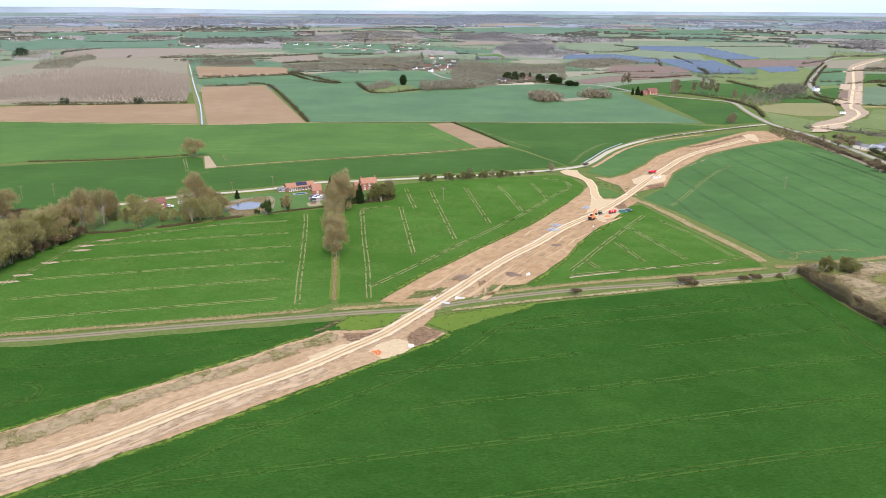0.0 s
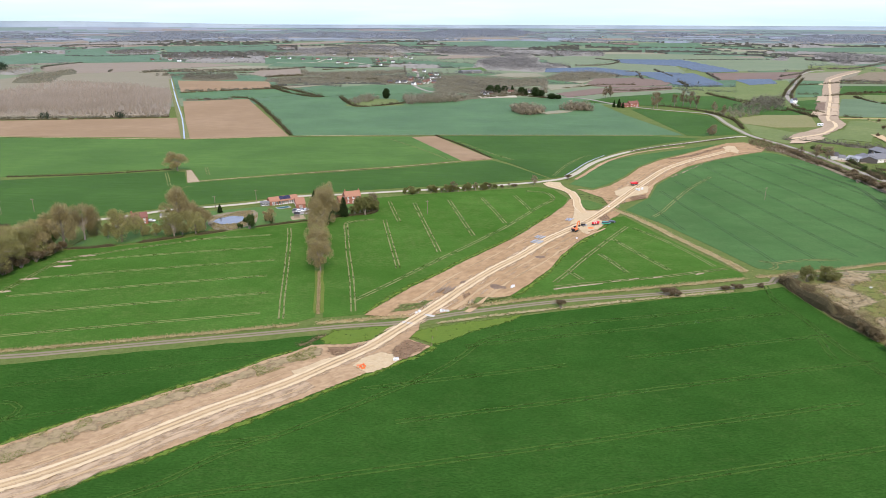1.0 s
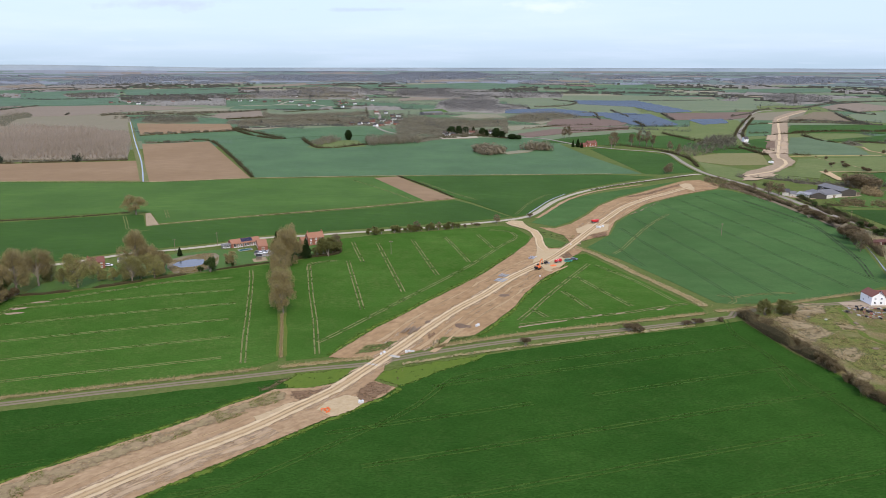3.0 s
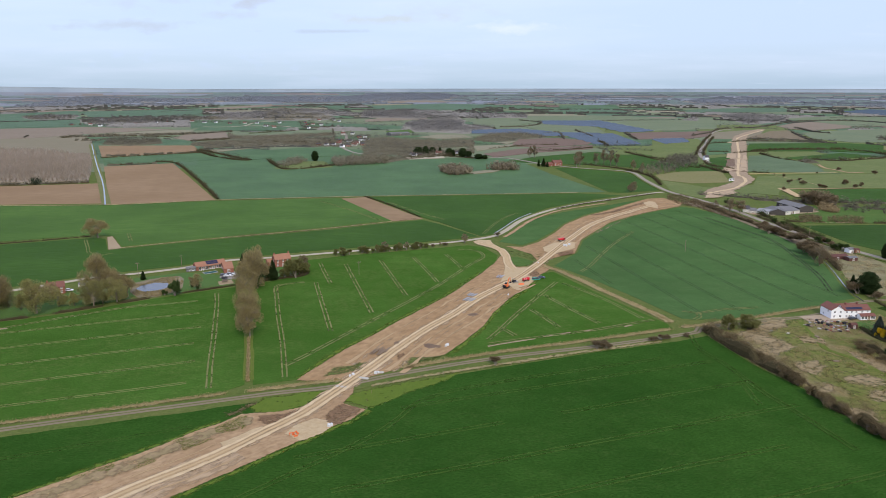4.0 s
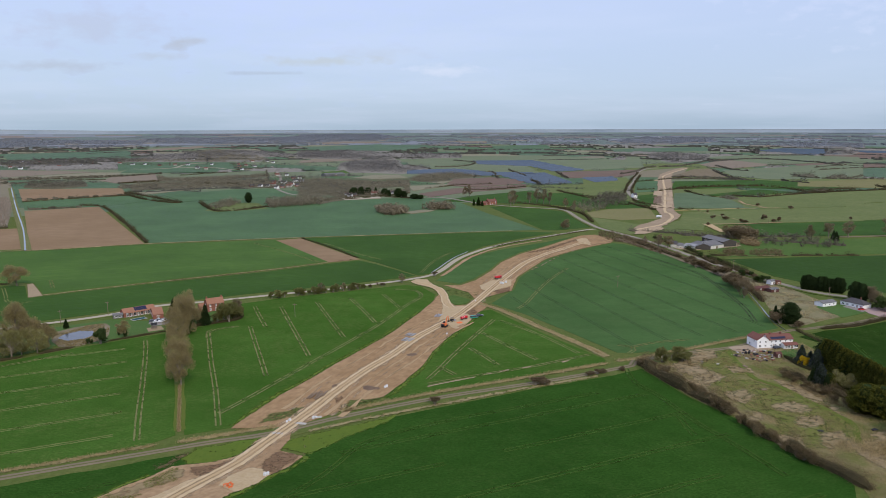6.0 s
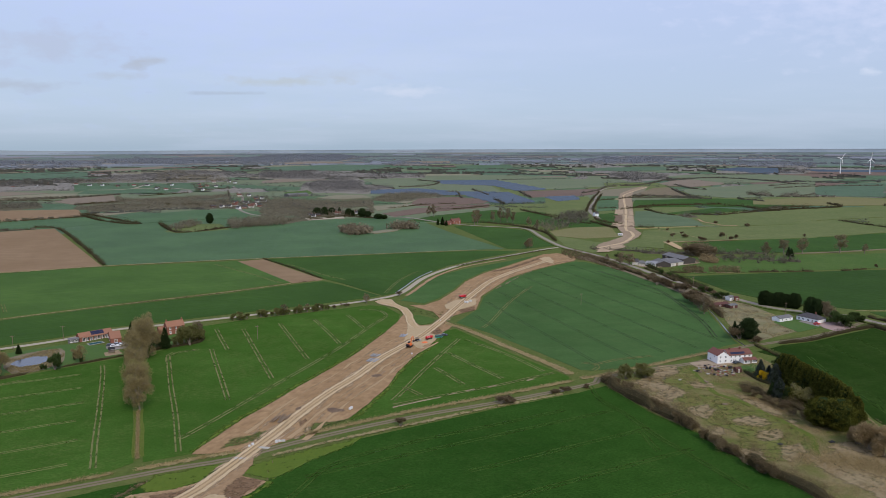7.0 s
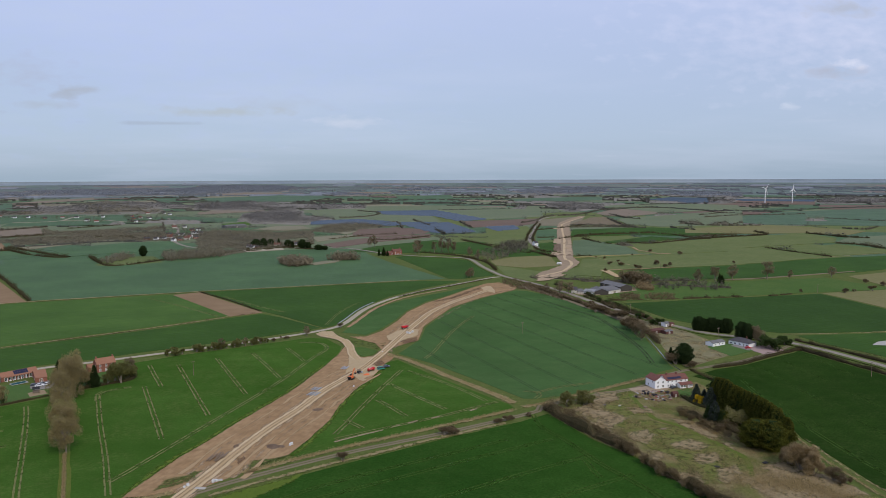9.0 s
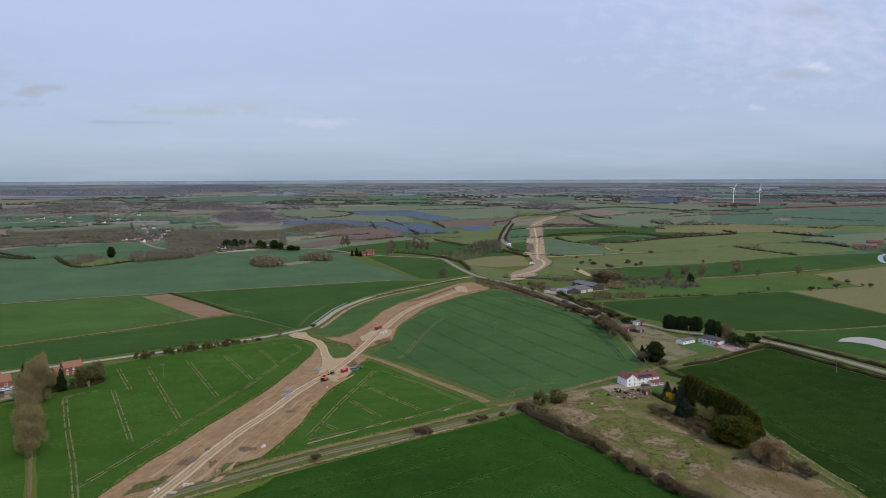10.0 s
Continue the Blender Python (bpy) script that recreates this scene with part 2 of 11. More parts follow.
HAZY_PASTURE = material("hazy_pasture", ((0.128, 0.160, 0.082), (0.158, 0.178, 0.094), (0.108, 0.136, 0.070)), (0.009, 0.1), 0.8, spec=0.08, blotch=0.5, spread=0.3)
HAZY_PLOUGH = material("hazy_plough", ((0.196, 0.154, 0.104), (0.222, 0.176, 0.121), (0.165, 0.131, 0.088)), (0.009, 0.1), 0.8, spec=0.08, blotch=0.5)
HAZY_DRY = material("hazy_dry_grass", ((0.205, 0.185, 0.112), (0.172, 0.164, 0.095), (0.235, 0.210, 0.135)), (0.009, 0.1), 0.8, spec=0.08, blotch=0.5)
PASTURE = material("pasture", ((0.124, 0.156, 0.054), (0.158, 0.178, 0.068), (0.098, 0.126, 0.044)), (0.014, 0.22), 0.9, 0.6, 0.6, spec=0.02, blotch=0.6, spread=0.3)
PASTURE_DRY = material("pasture_dry", ((0.184, 0.170, 0.074), (0.138, 0.148, 0.052), (0.221, 0.186, 0.095)), (0.015, 0.25), 0.9, 0.3, 0.5, spec=0.02)
LAWN = material("lawn", ((0.055, 0.115, 0.022), (0.075, 0.135, 0.028), (0.05, 0.095, 0.02)), (0.05, 0.8), 0.9, 0.3, 0.3, spec=0.15)
VERGE = material("rough_verge", ((0.082, 0.122, 0.027), (0.142, 0.148, 0.046), (0.060, 0.088, 0.018)), (0.06, 0.5), 0.95, 0.6, 0.5, blotch=0.4)
DRY_GRASS = material("dry_grass", ((0.360, 0.285, 0.132), (0.280, 0.233, 0.096), (0.430, 0.342, 0.168)), (0.05, 1.2), 0.95, 0.4, 0.3)
REED_STRIP = material("reed_strip", ((0.310, 0.250, 0.122), (0.225, 0.196, 0.086), (0.385, 0.310, 0.158)), (0.08, 1.0), 0.95, 0.7, 0.3, spread=0.3, blotch=0.5, soft=1.6, broken=0.4)
REED_THIN = material("thin_dry_grass", ((0.262, 0.218, 0.108), (0.180, 0.170, 0.070), (0.330, 0.270, 0.140)), (0.08, 1.0), 0.95, 0.6, 0.3, spread=0.3, blotch=0.5, soft=1.6, broken=0.85)
VERGE_PATCH = material("weedy_patch", ((0.082, 0.118, 0.028), (0.135, 0.140, 0.046), (0.066, 0.092, 0.022)), (0.08, 0.6), 0.95, 0.7, 0.4, blotch=0.5, soft=2.5, broken=0.5)
REED_BED = material("reed_bed", ((0.256, 0.195, 0.109), (0.189, 0.152, 0.074), (0.324, 0.252, 0.147)), (0.09, 0.9), 0.95, 0.6, 0.4, spread=0.25, blotch=0.6, soft=3.0)
SCRUB_GROUND = material("scrub_ground", ((0.099, 0.132, 0.026), (0.250, 0.197, 0.099), (0.162, 0.145, 0.052)), (0.07, 0.7), 0.95, 1.0, 0.5, spread=0.2, fine=0.4, blotch=0.6)
ROUGH_GRASS = material("rough_paddock_grass", ((0.083, 0.129, 0.018), (0.118, 0.140, 0.029), (0.173, 0.146, 0.059)), (0.12, 0.9), 0.95, 0.35, 0.5, spread=0.25, blotch=0.7, soft=3.0)
YARD_GRAVEL = material("tan_yard_gravel", ((0.330, 0.255, 0.170), (0.290, 0.225, 0.150), (0.380, 0.305, 0.215)), (0.2, 1.5), 0.95, 0.2, 0.05)
WASTE_GROUND = material("waste_ground", ((0.205, 0.180, 0.092), (0.150, 0.150, 0.060), (0.265, 0.228, 0.138)),
        (0.06, 0.8), 0.95, 0.8, 0.5, spread=0.15, blotch=0.5)
ROUGH_BANK = material("scrubby_bank", ((0.170, 0.128, 0.084), (0.120, 0.115, 0.056), (0.235, 0.185, 0.125)), (0.09, 0.6), 0.95, 0.8, 0.5, spread=0.25, blotch=0.6, soft=2.0, solid=1.5)
MEADOW = material("lush_meadow", ((0.066, 0.122, 0.026), (0.088, 0.138, 0.034), (0.052, 0.098, 0.020)), (0.02, 0.3), 0.9, 0.5, 0.5, blotch=0.5, spread=0.3)
PLOUGHED = material("ploughed_soil", ((0.228, 0.153, 0.082), (0.262, 0.180, 0.101), (0.196, 0.129, 0.071)), (0.010, 0.3), 0.95, 0.3, 0.3, (6, 8), spec=0.05, blotch=0.6, spread=0.25)
PLOUGHED_DARK = material("ploughed_dark", ((0.150, 0.102, 0.074), (0.178, 0.125, 0.090), (0.122, 0.086, 0.064)), (0.010, 0.15), 0.95, 0.2, 0.3, (4, 8), spec=0.1, blotch=0.5)
STUBBLE = material("stubble", ((0.185, 0.159, 0.099), (0.155, 0.144, 0.084), (0.211, 0.179, 0.119)), (0.012, 0.3), 0.95, 0.2, 0.3,
        (10, 6), spec=0.1, blotch=0.4)
TOPSOIL = material("stripped_topsoil", ((0.329, 0.219, 0.119), (0.414, 0.291, 0.165), (0.220, 0.140, 0.073)), (0.05, 0.8), 0.95, 0.7, 0.4, (49.5, 2.2), fine=0.28, spread=0.35, blotch=0.7, soft=1.0, solid=1.5)
TOPSOIL_B = material("stripped_topsoil_mid", ((0.309, 0.198, 0.099), (0.386, 0.260, 0.137), (0.211, 0.130, 0.065)), (0.03, 0.5), 0.95, 0.7, 0.4, (63, 3.0), fine=0.28, spread=0.3, blotch=0.75, soft=1.0, solid=1.5)
BUND_SOIL = material("weedy_bund", ((0.300, 0.218, 0.126), (0.255, 0.196, 0.104), (0.205, 0.165, 0.080)), (0.10, 0.6), 0.95, 0.6, 0.4, spread=0.3, blotch=0.5, soft=2.5)
DARK_SOIL = material("dark_spoil", ((0.204, 0.124, 0.069), (0.267, 0.176, 0.100), (0.147, 0.089, 0.050)),
        (0.15, 0.8), 0.95, 1.0, 0.6, blotch=0.5, soft=2.0)
HEAP_SOIL = material("heaped_spoil", ((0.180, 0.122, 0.082), (0.235, 0.172, 0.118), (0.130, 0.088, 0.060)), (0.15, 0.8), 0.95, 1.0, 0.6, blotch=0.5)
HEAP_SAND = material("heaped_sand", ((0.40, 0.30, 0.18), (0.35, 0.26, 0.15), (0.45, 0.35, 0.22)), (0.2, 1.0), 0.95, 0.5, 0.3)
HAUL_STONE = material("crushed_stone", ((0.428, 0.314, 0.171), (0.372, 0.267, 0.140), (0.484, 0.364, 0.209)), (0.10, 0.9), 0.95, 0.4, 0.3, (90, 6), fine=0.3, along=True, soft=0.9, solid=1.5)
HAUL_EDGE = material("loose_stone", ((0.546, 0.427, 0.266), (0.464, 0.351, 0.203), (0.408, 0.296, 0.167)), (0.18, 0.9), 0.95, 0.5, 0.3, (90, 4), fine=0.28, spread=0.3, along=True, soft=1.1, solid=1.5)
STONE_SPILL = material("stone_spill", ((0.443, 0.335, 0.209), (0.376, 0.274, 0.164), (0.309, 0.213, 0.124)), (0.2, 0.9), 0.95, 0.6, 0.3, (90, 4), along=True, soft=2.0, broken=0.95)
PALE_SCRAPE = material("pale_scrapes", ((0.433, 0.325, 0.203), (0.376, 0.272, 0.165), (0.319, 0.221, 0.129)), (0.2, 0.9), 0.95, 0.6, 0.3, (90, 3), along=True, soft=2.5, broken=0.9)
RUT = material("wheel_rut", ((0.355, 0.247, 0.133), (0.314, 0.215, 0.114), (0.397, 0.283, 0.157)), (0.12, 0.8), 0.95, 0.4, 0.2, (90, 12), along=True, soft=0.4, broken=0.75)
POND_EDGE = material("pond_margin", ((0.185, 0.150, 0.095), (0.235, 0.195, 0.130), (0.135, 0.118, 0.062)), (0.12, 0.6), 0.95, 0.4, 0.4, spread=0.25)
LINING = material("grey_lining", ((0.26, 0.27, 0.28), (0.31, 0.32, 0.33), (0.21, 0.22, 0.23)), (0.1, 0.7), 0.6)
SAND = material("sand_pad", ((0.410, 0.306, 0.167), (0.351, 0.257, 0.135), (0.468, 0.365, 0.225)), (0.08, 0.8), 0.95, 0.7, 0.3, blotch=0.5, fine=0.4, soft=1.2, solid=1.9)
PALE_ROAD = material("worn_concrete_road", ((0.355, 0.308, 0.226), (0.405, 0.354, 0.264), (0.300, 0.262, 0.194)), (0.05, 0.7), 0.85, 0.2, 0.1)
TARMAC = material("tarmac", ((0.250, 0.218, 0.172), (0.285, 0.250, 0.196), (0.205, 0.180, 0.142)), (0.04, 0.9), 0.85, 0.2, 0.1)
LANE = material("old_lane", ((0.183, 0.152, 0.098), (0.217, 0.176, 0.108), (0.149, 0.123, 0.081)), (0.07, 0.8), 0.9, 0.2, 0.1, (90, 10), along=True)
LANE_GRASS = material("lane_grass", ((0.108, 0.113, 0.042), (0.144, 0.131, 0.056), (0.081, 0.090, 0.028)), (0.1, 0.9), 0.95, 0.3, 0.2)
TRAM_TAN = material("tramline_soil", ((0.150, 0.160, 0.056), (0.112, 0.136, 0.038), (0.200, 0.190, 0.080)), (0.08, 0.5), 0.95, spread=0.3, soft=0.25, broken=0.75)
TRAM_FAINT = material("tramline_thin_crop", ((0.118, 0.150, 0.040), (0.092, 0.136, 0.030), (0.150, 0.162, 0.056)), (0.05, 0.4), 0.95, spread=0.3, soft=0.3, broken=0.55)
TRAM_GREEN = material("tramline_crop", ((0.0399, 0.0845, 0.0123), (0.0494, 0.0941, 0.0152), (0.0285, 0.0672, 0.0095)), (0.05, 1.3), 0.95, 0.3, 0.4, soft=0.35, broken=0.45)
# near-black green paints the shade in the tracks along the field edge
TRAM_EDGE = material("tramline_edge_shade", ((0.026, 0.052, 0.022), (0.034, 0.064, 0.028), (0.090, 0.090, 0.045)), (0.03, 0.4), 0.95, soft=0.16, broken=0.3)
PATH_GRASS = material("path_grass", ((0.095, 0.130, 0.022), (0.125, 0.145, 0.032), (0.075, 0.105, 0.018)), (0.08, 0.8), 0.95, 0.4, 0.4, blotch=0.4)
# darkened green, the shade in the rape's wheel tracks put into colour
TRAM_DARK = material("tramline_shadowed", ((0.034, 0.072, 0.026), (0.042, 0.082, 0.031), (0.060, 0.090, 0.038)), (0.05, 0.6), 0.95, soft=0.16, broken=0.6)
BARE_SOIL = material("bare_patch", ((0.310, 0.235, 0.145), (0.255, 0.195, 0.118), (0.350, 0.275, 0.175)), (0.1, 0.8), 0.95, soft=0.5)
POND = material("pond_water", ((0.075, 0.083, 0.086), (0.098, 0.105, 0.109), (0.068, 0.075, 0.079)), (0.05, 0.4), 0.16, 0.05, 0.1, spec=0.35)
# pale beige-grey base with little gloss
POND_PALE = material("pale_pond_surface", ((0.370, 0.340, 0.288), (0.400, 0.370, 0.318), (0.320, 0.296, 0.252)), (0.05, 0.4), 0.5, 0.05, 0.1, spec=0.15)
DITCH_WATER = material("ditch_water", ((0.090, 0.092, 0.086), (0.110, 0.112, 0.105), (0.078, 0.080, 0.074)), (0.05, 0.4), 0.10, 0.03, 0.1, spec=0.5)
DRAIN_BANK = material("drain_bank", ((0.140, 0.142, 0.052), (0.195, 0.175, 0.082), (0.090, 0.118, 0.034)), (0.05, 0.5), 0.95, 0.4, 0.4, blotch=0.5)
# TOPSOIL_B made duller and paler: haze mixed into the soil colour
HAZY_SOIL = material("hazy_stripped_soil", ((0.300, 0.226, 0.146), (0.345, 0.265, 0.178), (0.245, 0.182, 0.114)), (0.03, 0.4), 0.95, 0.5, 0.4, (63, 3.0), fine=0.3, spread=0.3, blotch=0.8, soft=1.0, solid=1.5)
FAR_SPREAD = material("far_spread_soil", ((0.370, 0.275, 0.172), (0.310, 0.222, 0.134), (0.430, 0.335, 0.225)), (0.06, 0.5), 0.95, 0.4, 0.3, soft=1.0, blotch=0.5)
PLANTATION = material("plantation_floor", ((0.232, 0.190, 0.132), (0.198, 0.168, 0.112), (0.260, 0.212, 0.152)), (0.008, 0.1), 0.95, 0.3, 0.3, spread=0.25, blotch=0.6)
BRICK = material("red_brick", ((0.255, 0.104, 0.071), (0.306, 0.135, 0.095), (0.204, 0.086, 0.062)), (0.4, 3.0), 0.9, 0.3, 0.05, own=True)
PANTILE = material("clay_pantile", ((0.290, 0.142, 0.088), (0.330, 0.178, 0.115), (0.225, 0.104, 0.066)), (0.5, 3.0), 0.8, 0.5, 0.1, own=True)
PANTILE_OLD = material("old_red_tile", ((0.169, 0.075, 0.060), (0.202, 0.098, 0.076), (0.130, 0.060, 0.048)), (0.5, 3.0), 0.85, 0.5, 0.1, own=True)
SLATE = material("dark_roof_tile", ((0.061, 0.056, 0.056), (0.079, 0.072, 0.072), (0.047, 0.043, 0.043)),
        (0.4, 2.5), 0.8, 0.4, 0.1, spec=0.4, own=True)
GREY_SHEET = material("fibre_cement_sheet", ((0.149, 0.146, 0.143), (0.186, 0.183, 0.177), (0.118, 0.115, 0.112)),
        (0.15, 1.5), 0.8, 0.3, 0.1, own=True)
PALE_SHEET = material("pale_roof_sheet", ((0.25, 0.252, 0.255), (0.30, 0.302, 0.305), (0.20, 0.202, 0.205)), (0.3, 2.0), 0.7, 0.2, 0.05, own=True)
DARK_BOARD = material("dark_boarding", ((0.070, 0.062, 0.055), (0.090, 0.080, 0.070), (0.052, 0.047, 0.042)), (0.6, 4.0), 0.9, 0.3, 0.05, own=True)
RENDERED = material("white_render", ((0.78, 0.78, 0.77), (0.83, 0.83, 0.82), (0.70, 0.70, 0.68)),
        (0.3, 2.0), 0.8, 0.1, 0.02, spec=0.4, own=True, fine=0.15)
CREAM = material("cream_wall", ((0.55, 0.52, 0.46), (0.62, 0.59, 0.53), (0.48, 0.45, 0.40)), (0.3, 2.0), 0.85, 0.1, 0.02, own=True)
TIMBER = material("weathered_timber", ((0.20, 0.15, 0.105), (0.26, 0.20, 0.145), (0.15, 0.11, 0.08)), (0.6, 4.0), 0.9, 0.3, 0.05, own=True)
RED_SHED = material("oxide_red_sheet", ((0.115, 0.053, 0.044), (0.135, 0.068, 0.058), (0.085, 0.043, 0.037)), (0.5, 3.0), 0.8, 0.2, 0.05, own=True)
GLASS_DARK = material("window_glass", ((0.035, 0.04, 0.045), (0.05, 0.055, 0.06), (0.03, 0.033, 0.036)), (0.5, 2.0), 0.08, spec=0.8, own=True)
WHITE_TRIM = material("white_paint", ((0.80, 0.80, 0.79), (0.84, 0.84, 0.83), (0.74, 0.74, 0.72)), (0.5, 3.0), 0.5, spec=0.4, own=True, fine=0.15)
SOLAR = material("solar_cell", ((0.028, 0.050, 0.068), (0.039, 0.063, 0.081), (0.023, 0.042, 0.055)), (0.02, 0.5), 0.25, spec=0.6)
ROOF_SOLAR = material("roof_solar_cell", ((0.018, 0.022, 0.050), (0.024, 0.028, 0.060), (0.015, 0.018, 0.042)), (0.3, 2.0), 0.5, spec=0.15, own=True)
POOL = material("pool_cover", ((0.018, 0.079, 0.090), (0.024, 0.093, 0.104), (0.015, 0.068, 0.079)), (0.3, 2.0), 0.8, own=True)
PAVING = material("paving", ((0.230, 0.207, 0.179), (0.265, 0.241, 0.212), (0.196, 0.174, 0.152)), (0.2, 1.5), 0.9, 0.2, 0.05)
PINK_GRAVEL = material("pink_gravel", ((0.34, 0.245, 0.215), (0.38, 0.285, 0.25), (0.29, 0.205, 0.18)), (0.2, 1.5), 0.95, 0.2, 0.05)
ORANGE = material("orange_plant_paint", ((0.62, 0.135, 0.025), (0.68, 0.165, 0.035), (0.50, 0.105, 0.022)), (0.6, 4.0), 0.45, spec=0.4, own=True)
RED_PAINT = material("red_vehicle_paint", ((0.52, 0.018, 0.022), (0.58, 0.025, 0.03), (0.42, 0.015, 0.018)), (0.6, 4.0), 0.4, spec=0.4, own=True)
WHITE_CAR = material("white_vehicle_paint", ((0.75, 0.76, 0.78), (0.80, 0.81, 0.83), (0.70, 0.71, 0.73)),
        (0.6, 3.0), 0.3, spec=0.4, own=True, fine=0.1)
DARK_CAR = material("dark_vehicle_paint", ((0.05, 0.06, 0.075), (0.065, 0.075, 0.09), (0.04, 0.045, 0.06)), (0.6, 3.0), 0.3, spec=0.4, own=True)
GREEN_PAINT = material("green_vehicle_paint", ((0.02, 0.24, 0.16), (0.025, 0.28, 0.19), (0.016, 0.20, 0.13)), (0.6, 3.0), 0.4, spec=0.4, own=True)
RUBBER = material("tyre_rubber", ((0.03, 0.029, 0.028), (0.04, 0.038, 0.036), (0.07, 0.06, 0.05)), (0.8, 4.0), 0.85, own=True)
STEEL = material("galvanised_steel", ((0.42, 0.44, 0.47), (0.50, 0.52, 0.55), (0.34, 0.36, 0.39)), (0.5, 3.0), 0.5, metal=0.6, spec=0.4, own=True)
BAG_WHITE = material("white_woven_bag", ((0.576, 0.576, 0.560), (0.624, 0.624, 0.608), (0.480, 0.480, 0.464)), (0.8, 4.0), 0.85, 0.2, 0.05, own=True)
CONCRETE = material("pale_concrete", ((0.400, 0.382, 0.331), (0.448, 0.429, 0.374), (0.336, 0.320, 0.274)), (0.5, 3.0), 0.9, 0.2, 0.05, own=True)
PLASTIC_BLUE = material("grey_blue_pipe", ((0.285, 0.310, 0.328), (0.342, 0.361, 0.374), (0.237, 0.258, 0.281)), (0.6, 3.0), 0.5, own=True)
ORANGE_MESH = material("orange_barrier", ((0.70, 0.17, 0.06), (0.74, 0.21, 0.08), (0.58, 0.13, 0.05)), (0.6, 3.0), 0.7, own=True)
BLACK_JUNK = material("black_plastic", ((0.03, 0.03, 0.032), (0.045, 0.045, 0.048), (0.025, 0.025, 0.026)), (0.8, 4.0), 0.6, own=True)
# blue-grey of the far rim: haze put into the base colour
HAZED_LAND = material("hazed_land", ((0.185, 0.225, 0.250), (0.262, 0.300, 0.318), (0.222, 0.258, 0.280)), (0.0030, 0.012), 0.95, spread=0.18, blotch=0.5)
BARK = material("bark", ((0.215, 0.182, 0.140), (0.270, 0.232, 0.180), (0.150, 0.130, 0.102)), (0.6, 3.0), 0.95, 0.3, 0.05, own=True)


def leafy(name, a, b, c, tint=0.16, sizes=(0.25, 1.4), speckle=0.0):
    return material(name, (a, b, c), sizes, 0.85, own=True, random_tint=tint, spread=0.35, spec=0.0, thin=0.45, speckle=speckle)


TWIG_TAN = leafy("budding_twigs", (0.300, 0.239, 0.112), (0.242, 0.202, 0.088), (0.370, 0.288, 0.142), speckle=0.45)
TWIG_GREY = leafy("bare_twigs", (0.228, 0.179, 0.104), (0.187, 0.150, 0.086), (0.285, 0.220, 0.131), speckle=0.45)
TWIG_BROWN = leafy("brown_twigs", (0.172, 0.130, 0.074), (0.204, 0.154, 0.090), (0.124, 0.098, 0.055), speckle=0.45)
TWIG_OLIVE = leafy("catkin_twigs", (0.280, 0.256, 0.096), (0.228, 0.222, 0.080), (0.345, 0.302, 0.128), speckle=0.45)
IVY = leafy("ivy_leaf", (0.062, 0.096, 0.029), (0.086, 0.122, 0.038), (0.047, 0.072, 0.023))
CONIFER = leafy("conifer_needles", (0.032, 0.053, 0.019), (0.047, 0.071, 0.024), (0.022, 0.036, 0.014))
CONIFER_GOLD = leafy("golden_tipped_conifer", (0.088, 0.096, 0.018), (0.142, 0.134, 0.024), (0.048, 0.058, 0.015), speckle=0.5)
SPRUCE_BLUE = leafy("blue_spruce", (0.070, 0.086, 0.068), (0.092, 0.108, 0.086), (0.045, 0.058, 0.044))
GORSE = leafy("gorse_flower", (0.696, 0.480, 0.024), (0.600, 0.408, 0.024), (0.360, 0.300, 0.036))
REED = leafy("dry_reed", (0.390, 0.305, 0.150), (0.330, 0.250, 0.118), (0.470, 0.370, 0.195), 0.08, speckle=0.4)
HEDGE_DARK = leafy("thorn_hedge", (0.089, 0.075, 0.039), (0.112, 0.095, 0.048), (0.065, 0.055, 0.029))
HEDGE_OLIVE = leafy("budding_hedge", (0.154, 0.157, 0.054), (0.200, 0.189, 0.068), (0.112, 0.116, 0.041))
WOOD_FAR = leafy("far_bare_wood", (0.262, 0.230, 0.156), (0.212, 0.190, 0.128), (0.170, 0.156, 0.106), 0.0, (0.025, 0.12), 0.18)
# greyed against WOOD_FAR to put the first haze into the colour
WOOD_FAINT_HAZE = leafy("faint_haze_bare_wood", (0.198, 0.184, 0.162), (0.172, 0.163, 0.146), (0.152, 0.146, 0.133), 0.0, (0.014, 0.08), 0.1)
THICKET = leafy("tan_thicket", (0.275, 0.228, 0.150), (0.222, 0.188, 0.122), (0.185, 0.156, 0.102), 0.0, (0.05, 0.2), 0.25)
WOOD_FAR_DARK = leafy("far_thicket", (0.175, 0.156, 0.112), (0.118, 0.110, 0.078), (0.145, 0.132, 0.094), 0.0, (0.05, 0.25), 0.35)
# pale grey tone paints haze over the farther hedgerows
HEDGE_HAZED = leafy("hazed_hedge", (0.140, 0.136, 0.114), (0.108, 0.108, 0.092), (0.122, 0.120, 0.102), 0.0, (0.02, 0.1), 0.12)
WOOD_EVERGREEN = leafy("far_evergreen", (0.030, 0.045, 0.025), (0.040, 0.055, 0.030), (0.022, 0.034, 0.019), 0.0, speckle=0.3)
# leaf litter, darkened so that gaps between crowns read as shade
WOOD_FLOOR = material("shaded_wood_litter", ((0.104, 0.096, 0.062), (0.130, 0.118, 0.078), (0.082, 0.080, 0.050)), (0.03, 0.15), 0.95, 0.3, 0.5, spec=0.04)
# lighter and greyer than WOOD_FLOOR, so the haze sits in the colour
WOOD_FLOOR_FAINT_HAZE = material("faint_haze_wood_floor", ((0.205, 0.190, 0.158), (0.235, 0.216, 0.180), (0.172, 0.164, 0.136)), (0.012, 0.06), 0.95, spec=0.04)
